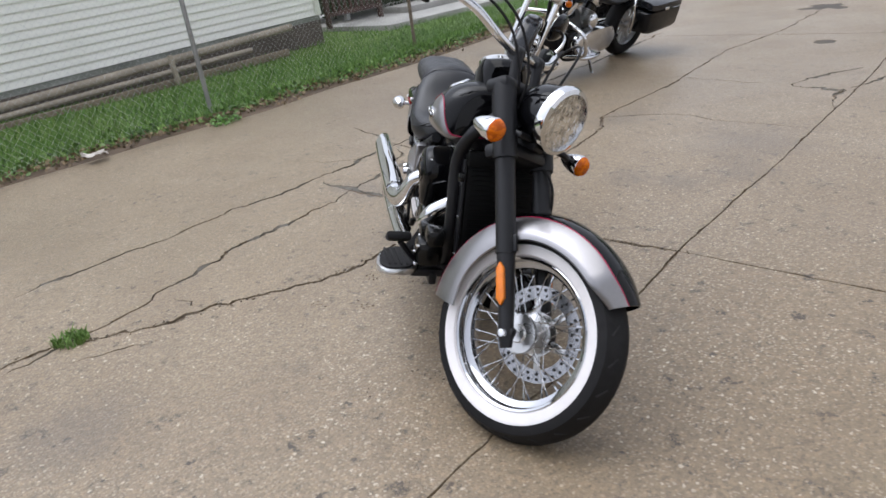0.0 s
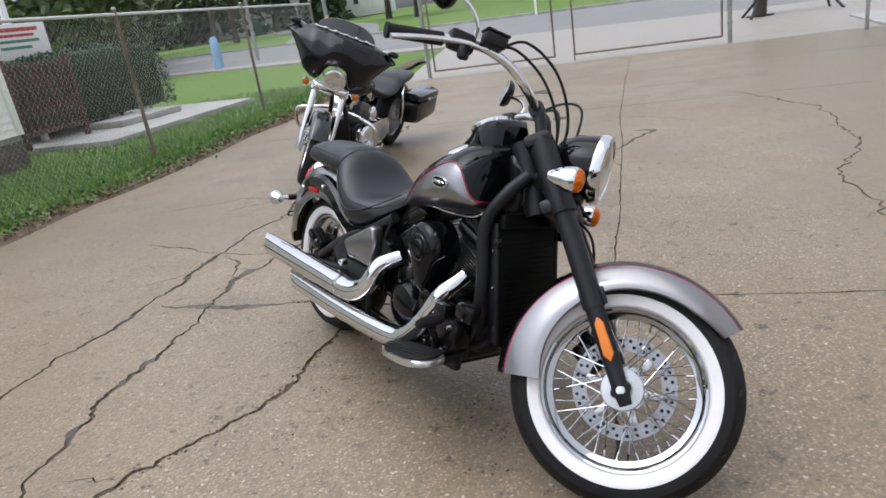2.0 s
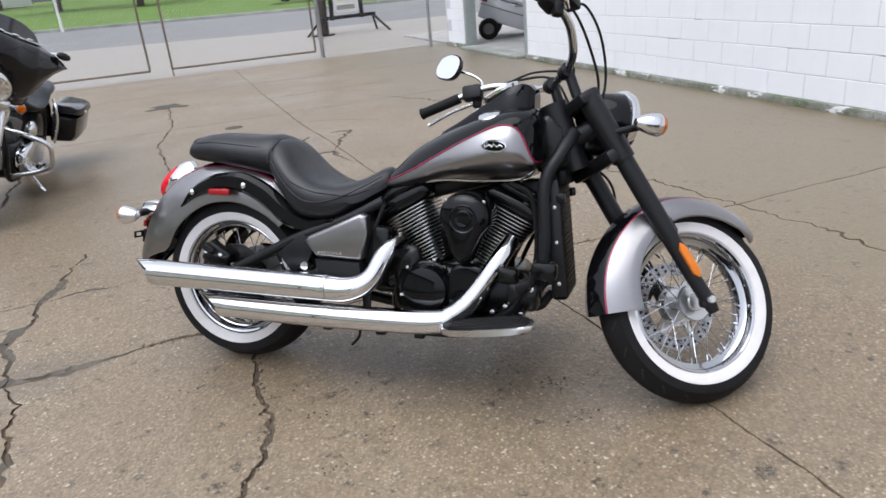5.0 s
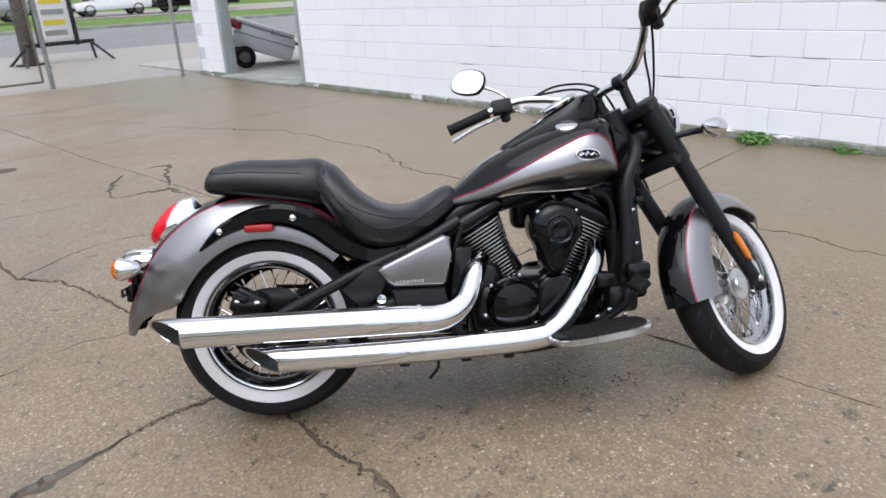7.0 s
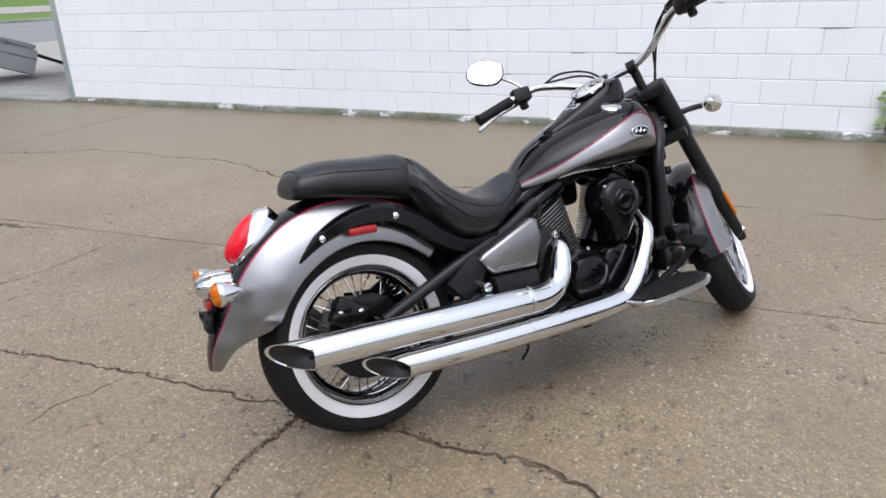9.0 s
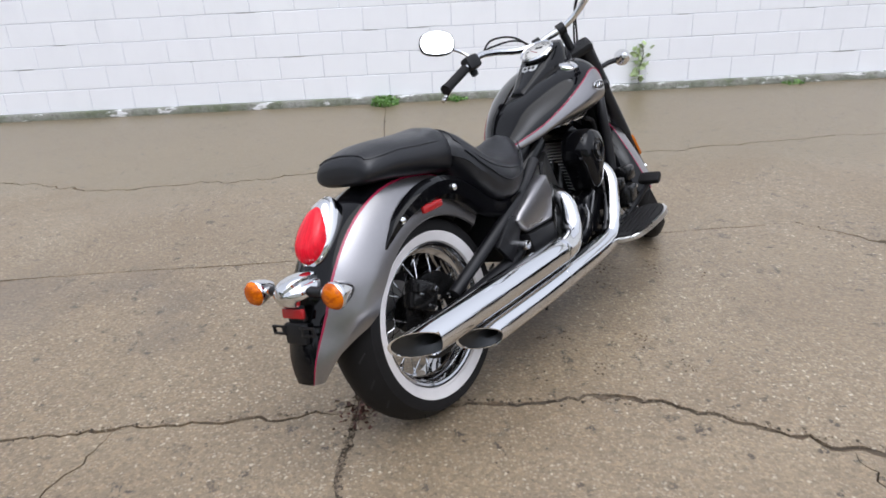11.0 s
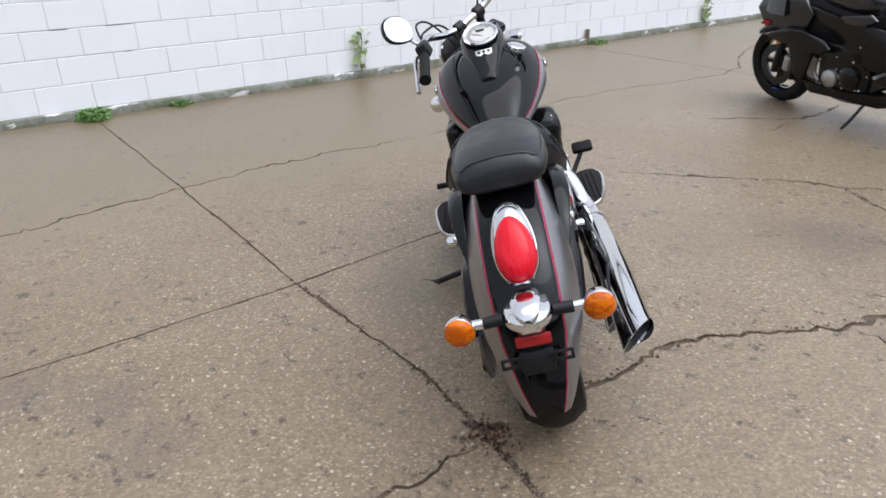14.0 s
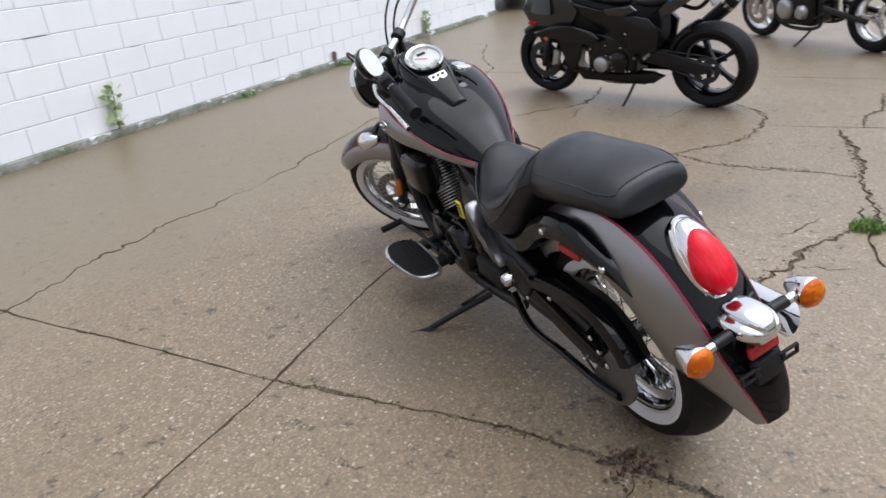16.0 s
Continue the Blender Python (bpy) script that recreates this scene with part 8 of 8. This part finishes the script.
def sport_bike():
    m = standing((-0.73, -1.88), (-2.06, -1.53), 9.0)
    b = thing("motorcycle", m, "matt black and blue sport motorcycle on its side stand", "motorcycle")
    WB, RF, RR = 1.43, 0.3, 0.315
    rw = cast_wheel(b, "rear_wheel", lying(0, 0, RR), RR, 0.095, 0.215, 5, BLACK, SATIN)
    fw = cast_wheel(b, "front_wheel", lying(WB, 0, RF), RF, 0.06, 0.215, 5, BLACK, SATIN)
    for s in (1, -1):
        part("brake_disc", disc(lying(WB, s * 0.07, RF), 0.155, 0.1, 0.005), EXHAUST_DARK, fw)
        part("rim_mark", rbox(0.07, 0.004, 0.01, 0.002, pose(WB + 0.02, s * 0.05, RF - 0.2)), BLUEPAINT, fw)
        part("fork_leg", tube([V(WB - 0.01, s * 0.1, RF - 0.04), V(WB - 0.06, s * 0.1, 0.42), V(WB - 0.22, s * 0.1, 0.85)], [0.026, 0.028, 0.026], 14), SATIN, b)
        part("brake_caliper", rbox(0.06, 0.04, 0.12, 0.015, pose(WB - 0.14, s * 0.1, RF + 0.04, 0, -15)), CASTING, b)
        part("fork_reflector", lathe([(0, 0), (0.02, 0), (0.02, 0.006), (0, 0.007)], 14, pose(WB - 0.07, s * 0.125, 0.5, -90 * s)), REFLECTOR_AMBER, b, "round amber reflector")
        part("side_fairing", prism([(1.53, 0.75), (1.43, 0.88), (1.3, 0.95), (1.09, 0.86), (1.0, 0.74), (1.07, 0.62), (1.26, 0.64), (1.45, 0.61)], 0.05, side_on(0, s * 0.16, 0), 0.018, 2), GREYPAINT, b, "dark grey side fairing")
        part("fairing_wing", prism([(1.4, 0.575), (1.2, 0.645), (1.03, 0.635), (0.85, 0.595), (0.79, 0.54), (0.87, 0.495), (1.07, 0.515), (1.33, 0.55)], 0.05, side_on(0, s * 0.215, 0), 0.016, 2), FAIRING, b, "gloss black fairing wing")
        part("lower_fairing", prism([(1.2, 0.56), (0.95, 0.53), (1.0, 0.36), (1.06, 0.26), (1.13, 0.34)], 0.03, side_on(0, s * 0.2, 0), 0.01), ENGINE, b)
        part("belly_pan", prism([(1.08, 0.29), (1.0, 0.19), (0.39, 0.2), (0.3, 0.26), (0.4, 0.29), (0.7, 0.24)], 0.05, side_on(0, s * 0.15, 0), 0.012), ENGINE, b)
        part("nose_mark", prism([(1.42, 0.625), (1.48, 0.64), (1.44, 0.67), (1.38, 0.655)], 0.012, side_on(0, s * 0.187, 0)), REFLECTOR_RED, b, "small red mark")
        part("tank_panel", prism([(0.78, 0.755), (0.55, 0.785), (0.5, 0.75), (0.6, 0.705), (0.74, 0.705)], 0.02, side_on(0, s * 0.172, 0), 0.006), GREYPAINT, b, "glossy panel under the tank")
        part("tail_panel", prism([(0.42, 0.7), (0.27, 0.82), (0.09, 0.935), (-0.12, 1.01), (-0.16, 0.98), (-0.02, 0.9), (0.09, 0.83), (0.23, 0.735), (0.35, 0.66)], 0.05, side_on(0, s * 0.09, 0), 0.015), GREYPAINT, b)
        part("tail_blue", prism([(0.29, 0.815), (0.19, 0.89), (0.05, 0.94), (0.13, 0.855), (0.27, 0.795)], 0.02, side_on(0, s * 0.112, 0)), BLUEPAINT, b, "blue tail stripe")
        part("swingarm", prism([(0.5, 0.46), (0.3, 0.44), (-0.03, 0.36), (-0.05, 0.3), (0.06, 0.28), (0.5, 0.36)], 0.035, side_on(0, s * 0.13, 0), 0.01), SATIN, b)
        part("frame_spar", prism([(1.05, 0.8), (0.95, 0.68), (0.55, 0.42), (0.36, 0.44), (0.33, 0.6), (0.42, 0.69), (0.7, 0.72)], 0.04, side_on(0, s * 0.15, 0), 0.012), ENGINE, b)
        part("footpeg", rod((0.42, s * 0.16, 0.42), (0.4, s * 0.27, 0.43), 0.012, 8), CASTING, b)
        part("clip_on_bar", tube([V(WB - 0.2, s * 0.1, 0.94), V(WB - 0.26, s * 0.24, 0.93), V(WB - 0.32, s * 0.34, 0.9)], 0.014, 10), RUBBER, b)
        part("rear_signal", ball(0.03, 0.015, 0.015, pose(-0.0, s * 0.12, 0.84), 10, 6), AMBER, b)
    part("screen", loft([[V(WB - 0.02 - 0.2 * k, y, 0.9 + 0.2 * k - 0.6 * y * y) for k, y in ((0, -0.14), (0.5, -0.13), (1, -0.1), (1, 0.1), (0.5, 0.13), (0, 0.14))], [V(WB - 0.04 - 0.2 * k, y, 0.895 + 0.2 * k - 0.6 * y * y) for k, y in ((0, -0.14), (0.5, -0.13), (1, -0.1), (1, 0.1), (0.5, 0.13), (0, 0.14))]]), TINTED, b)
    part("nose", loft([[V(WB + x, y * k, 0.8 + z * k) for y, z in ((-0.22, -0.08), (-0.2, 0.06), (0, 0.13), (0.2, 0.06), (0.22, -0.08), (0, -0.12))] for x, k in ((-0.2, 1.0), (-0.05, 0.95), (0.06, 0.75), (0.13, 0.35))]), GREYPAINT, b)
    part("front_mudguard", arc_shell([radians(float(a)) for a in np.linspace(50, 150, 18)], [0.325] * 18, [0.075] * 18, [0.28] * 18, (WB, 0, RF), band=0.4), [FAIRING, FAIRING, FAIRING], b)
    part("rear_hugger", arc_shell([radians(float(a)) for a in np.linspace(8, 66, 14)], [0.345] * 14, [0.105] * 14, [0.3] * 14, (0, 0, RR), band=0.4), [SATIN, SATIN, SATIN], b)
    tank = dense([(0.5, 0.72, 0.86, 0.07), (0.6, 0.72, 0.95, 0.14), (0.78, 0.74, 1.02, 0.17), (0.95, 0.78, 1.03, 0.16), (1.08, 0.84, 0.97, 0.1)], 18)
    part("fuel_tank", loft([[V(x, w * math.copysign(abs(math.cos(a)) ** 0.7, math.cos(a)), (zb + zt) / 2 + (zt - zb) / 2 * math.sin(a)) for a in (2 * math.pi * i / 20 for i in range(20))] for x, zb, zt, w in tank]), GREYPAINT, b)
    seat = dense([(0.18, 0.82, 0.92, 0.1), (0.3, 0.77, 0.88, 0.13), (0.44, 0.74, 0.85, 0.13), (0.58, 0.74, 0.84, 0.09)], 14)
    part("seat", loft([[V(x, w * math.copysign(abs(math.cos(a)) ** 0.6, math.cos(a)), (zb + zt) / 2 + (zt - zb) / 2 * math.sin(a)) for a in (2 * math.pi * i / 16 for i in range(16))] for x, zb, zt, w in seat]), VINYL, b)
    part("tail_hump", loft([[V(x, y * k, z + dz * k) for y, dz in ((-0.12, -0.02), (-0.08, 0.05), (0, 0.07), (0.08, 0.05), (0.12, -0.02))] for x, z, k in ((0.3, 0.8, 0.9), (0.1, 0.9, 0.8), (-0.16, 1.0, 0.35))]), GREYPAINT, b)
    core = dense([(0.36, 0.5, 0.78, 0.07), (0.5, 0.36, 0.8, 0.11), (0.7, 0.3, 0.82, 0.13), (0.95, 0.36, 0.86, 0.14), (1.12, 0.5, 0.88, 0.15), (1.22, 0.62, 0.84, 0.12)], 16)
    part("inner_frame", loft([[V(x, w * math.copysign(abs(math.cos(a)) ** 0.4, math.cos(a)), (zb + zt) / 2 + (zt - zb) / 2 * math.copysign(abs(math.sin(a)) ** 0.5, math.sin(a))) for a in (2 * math.pi * i / 20 for i in range(20))] for x, zb, zt, w in core]), PLASTIC, b)
    for s in (1, -1):
        for x0, x1 in ((0.98, 0.86), (0.94, 0.8)):
            part("header_pipe", tube([V(x0 + 0.06, s * 0.09, 0.48), V(x0 + 0.09, s * 0.1, 0.3), V(x1, s * 0.08, 0.17), V(0.6, s * 0.05, 0.16)], 0.019, 10), EXTUBE, b)
    eng = part("engine_block", rbox(0.42, 0.34, 0.34, 0.05, pose(0.75, 0, 0.4), 3), ENGINE, b)
    for x, z, r in ((0.66, 0.36, 0.075), (0.82, 0.33, 0.06)):
        cov = part("engine_cover", lathe([(0, 0.04), (r * 0.7, 0.036), (r, 0.02), (r * 1.05, -0.02), (0, -0.02)], 24, pose(x, 0.175, z, -90)), CASTING if r < 0.07 else ENGINE, eng)
    rr = random.Random(4)
    for _ in range(22):
        part("bolt", ball(0.008, 0.006, 0.008, pose(rr.uniform(0.5, 0.95), 0.185, rr.uniform(0.25, 0.6)), 6, 5), CHROME, eng)
    part("exhaust_pan", rbox(0.36, 0.2, 0.06, 0.025, pose(0.66, 0, 0.18)), ENGINE, b)
    part("silencer", tube([V(0.5, -0.14, 0.27), V(0.3, -0.17, 0.41), V(0.12, -0.18, 0.57), V(-0.02, -0.185, 0.69)], [0.03, 0.04, 0.052, 0.052], 20), SATIN, b, "black silencer with a bright end cap")
    part("silencer_tip", tube([V(-0.015, -0.185, 0.685), V(-0.035, -0.186, 0.705)], 0.055, 20, 2), EXTUBE, b)
    part("silencer_cap", tube([V(-0.034, -0.186, 0.704), V(-0.075, -0.188, 0.745)], [0.052, 0.046], 20, 2), SATIN, b)
    part("sprocket", lathe([(0.06, -0.004), (0.1, -0.004), (0.1, 0.004), (0.06, 0.004)], 40, lying(0, 0.12, RR), closed=True), EXHAUST_DARK, rw)
    for i in range(5):
        a = 2 * math.pi * i / 5
        part("sprocket_bolt", ball(0.01, 0.008, 0.01, pose(0.065 * math.cos(a), 0.126, RR + 0.065 * math.sin(a)), 8, 6), CHROME, rw)
    part("chain", join(rod((0.0, 0.12, RR + 0.1), (0.5, 0.12, 0.46), 0.009, 6), rod((0.0, 0.12, RR - 0.1), (0.5, 0.12, 0.38), 0.009, 6)), ENGINE, b)
    part("tail_tidy", tube([V(0.24, 0, 0.74), V(0.12, 0, 0.72), V(0.02, 0, 0.8)], 0.015, 8), SATIN, b)
    part("plate_holder", rbox(0.012, 0.18, 0.12, 0.004, pose(-0.0, 0, 0.81, 0, 30)), GALV, b)
    part("side_stand", tube([V(0.55, 0.14, 0.2), V(0.57, 0.24, 0.1), V(0.58, 0.3, 0.055)], 0.011, 8), SATIN, b)


def street_bike():
    m = standing((-2.06, -4.94), (-3.17, -3.85), 9.0)
    b = thing("motorcycle", m, "black and silver street motorcycle on its side stand", "motorcycle")
    WB, RF, RR = 1.5, 0.3, 0.31
    cast_wheel(b, "rear_wheel", lying(0, 0, RR), RR, 0.085, 0.2, 3, POLISHED, POLISHED)
    fw = cast_wheel(b, "front_wheel", lying(WB, 0, RF), RF, 0.06, 0.215, 3, POLISHED, POLISHED)
    for s in (1, -1):
        part("brake_disc", disc(lying(WB, s * 0.07, RF), 0.15, 0.09, 0.005), STEEL, fw)
        part("fork_leg", tube([V(WB, s * 0.1, RF - 0.03), V(WB - 0.06, s * 0.1, 0.45), V(WB - 0.25, s * 0.1, 0.95)], 0.025, 12), POLISHED, b)
        part("swingarm", tube([V(0.52, s * 0.13, 0.4), V(0.0, s * 0.13, RR)], 0.026, 10), SATIN, b)
        part("frame_tube", tube([V(WB - 0.3, s * 0.1, 0.82), V(1.15, s * 0.14, 0.4), V(1.0, s * 0.14, 0.2), V(0.55, s * 0.14, 0.22), V(0.5, s * 0.14, 0.5), V(0.1, s * 0.12, 0.75)], 0.018, 10), SATIN, b)
        part("footpeg", rod((0.5, s * 0.15, 0.34), (0.48, s * 0.27, 0.34), 0.012, 8), RUBBER, b)
        part("handlebar", tube([V(1.12, 0, 1.0), V(1.1, s * 0.2, 1.05), V(0.98, s * 0.38, 1.02)], 0.012, 10), SATIN, b)
    eng = part("engine_block", rbox(0.46, 0.36, 0.34, 0.06, pose(0.82, 0, 0.38), 3), ENGINE, b)
    for x, z, r in ((0.95, 0.38, 0.1), (0.72, 0.36, 0.07)):
        part("engine_cover", lathe([(0, 0.05), (r * 0.75, 0.045), (r, 0.02), (r * 1.04, -0.02), (0, -0.02)], 28, pose(x, 0.185, z, -90)), CASTING, eng, "polished engine cover")
    part("fuel_tank", ball(0.28, 0.15, 0.13, pose(0.9, 0, 0.82)), FAIRING, b)
    part("seat", rbox(0.6, 0.26, 0.1, 0.05, pose(0.28, 0, 0.78), 3), VINYL, b)
    part("front_mudguard", arc_shell([radians(float(a)) for a in np.linspace(50, 150, 18)], [0.325] * 18, [0.07] * 18, [0.29] * 18, (WB, 0, RF), band=0.4), [FAIRING, FAIRING, FAIRING], b)
    part("rear_mudguard", arc_shell([radians(float(a)) for a in np.linspace(150, 60, 18)], [0.35] * 18, [0.09] * 18, [0.31] * 18, (0, 0, RR), band=0.4), [FAIRING, FAIRING, FAIRING], b)
    part("silencer", tube([V(0.7, -0.17, 0.2), V(0.3, -0.2, 0.28), V(-0.3, -0.22, 0.4)], [0.03, 0.045, 0.05], 16), CHROME, b)
    part("headlight", ball(0.08, 0.09, 0.09, pose(WB - 0.12, 0, 0.86)), CHROME, b)
    part("side_stand", tube([V(0.62, 0.15, 0.2), V(0.66, 0.26, 0.1), V(0.68, 0.32, 0.055)], 0.011, 8), SATIN, b)


touring_bike()
sport_bike()
street_bike()

# ---- the wall's blocks ----
BLK, ROW, BASE = 0.405, 0.2032, 0.062


def block_mesh(length):
    bm = rbox(0.02, length - 0.006, ROW - 0.0065, 0.003, None, 1)
    me = bpy.data.meshes.new("block")
    bm.to_mesh(me)
    bm.free()
    me.materials.append(BLOCK)
    return me


whole, rest = block_mesh(BLK), bmesh.new()
count = 0
for row in range(17):
    y = WALL_S + (0.2 if row % 2 else 0.0)
    z = BASE + ROW * (row + 0.5)
    while y + BLK < WALL_N:
        mid = y + BLK / 2
        hole_here = z < 2.6 and mid + BLK / 2 > DOOR_S - 0.005 and mid - BLK / 2 < DOOR_N + 0.005
        if not hole_here:
            place = (WALL_X + 0.0122 + rng.uniform(-0.0008, 0.0008), mid, z)
            if row < 7 and -6.0 < mid and count < 300:
                ob = new("block", whole)
                ob.parent = wall
                ob.location = place
                count += 1
            else:
                m = Matrix.Translation(place) @ Matrix.Diagonal((0.02, BLK - 0.006, ROW - 0.0065, 1))
                bmesh.ops.create_cube(rest, size=1.0, matrix=m)
        else:
            # blocks cut at the doorway
            for ya, yb in ((y, min(y + BLK, DOOR_S - 0.005)), (max(y, DOOR_N + 0.005), y + BLK)):
                if yb - ya > 0.03:
                    m = Matrix.Translation((WALL_X + 0.0122, (ya + yb) / 2, z)) @ Matrix.Diagonal((0.02, yb - ya - 0.006, ROW - 0.0065, 1))
                    bmesh.ops.create_cube(rest, size=1.0, matrix=m)
        y += BLK
tagged(part("upper_blocks", rest, BLOCK, wall, smooth=False), kind="stuff")

# broken bits of joint, dark and open
JOINTDIRT = simple("dirty_open_joint", (0.2, 0.19, 0.18), 0.9, grain=30, vary=0.4)
bits = bmesh.new()
for _ in range(46):
    row = rng.randrange(1, 9)
    y = WALL_S + BLK * rng.randrange(1, 40) + rng.uniform(0, 0.2)
    if y > DOOR_S - 0.5:
        continue
    m = Matrix.Translation((WALL_X + 0.006, y, BASE + ROW * row)) @ Matrix.Diagonal((0.012, rng.uniform(0.05, 0.2), rng.uniform(0.003, 0.0055), 1))
    bmesh.ops.create_cube(bits, size=1.0, matrix=m)
tagged(part("open_joints", bits, JOINTDIRT, wall, smooth=False), kind="stuff")
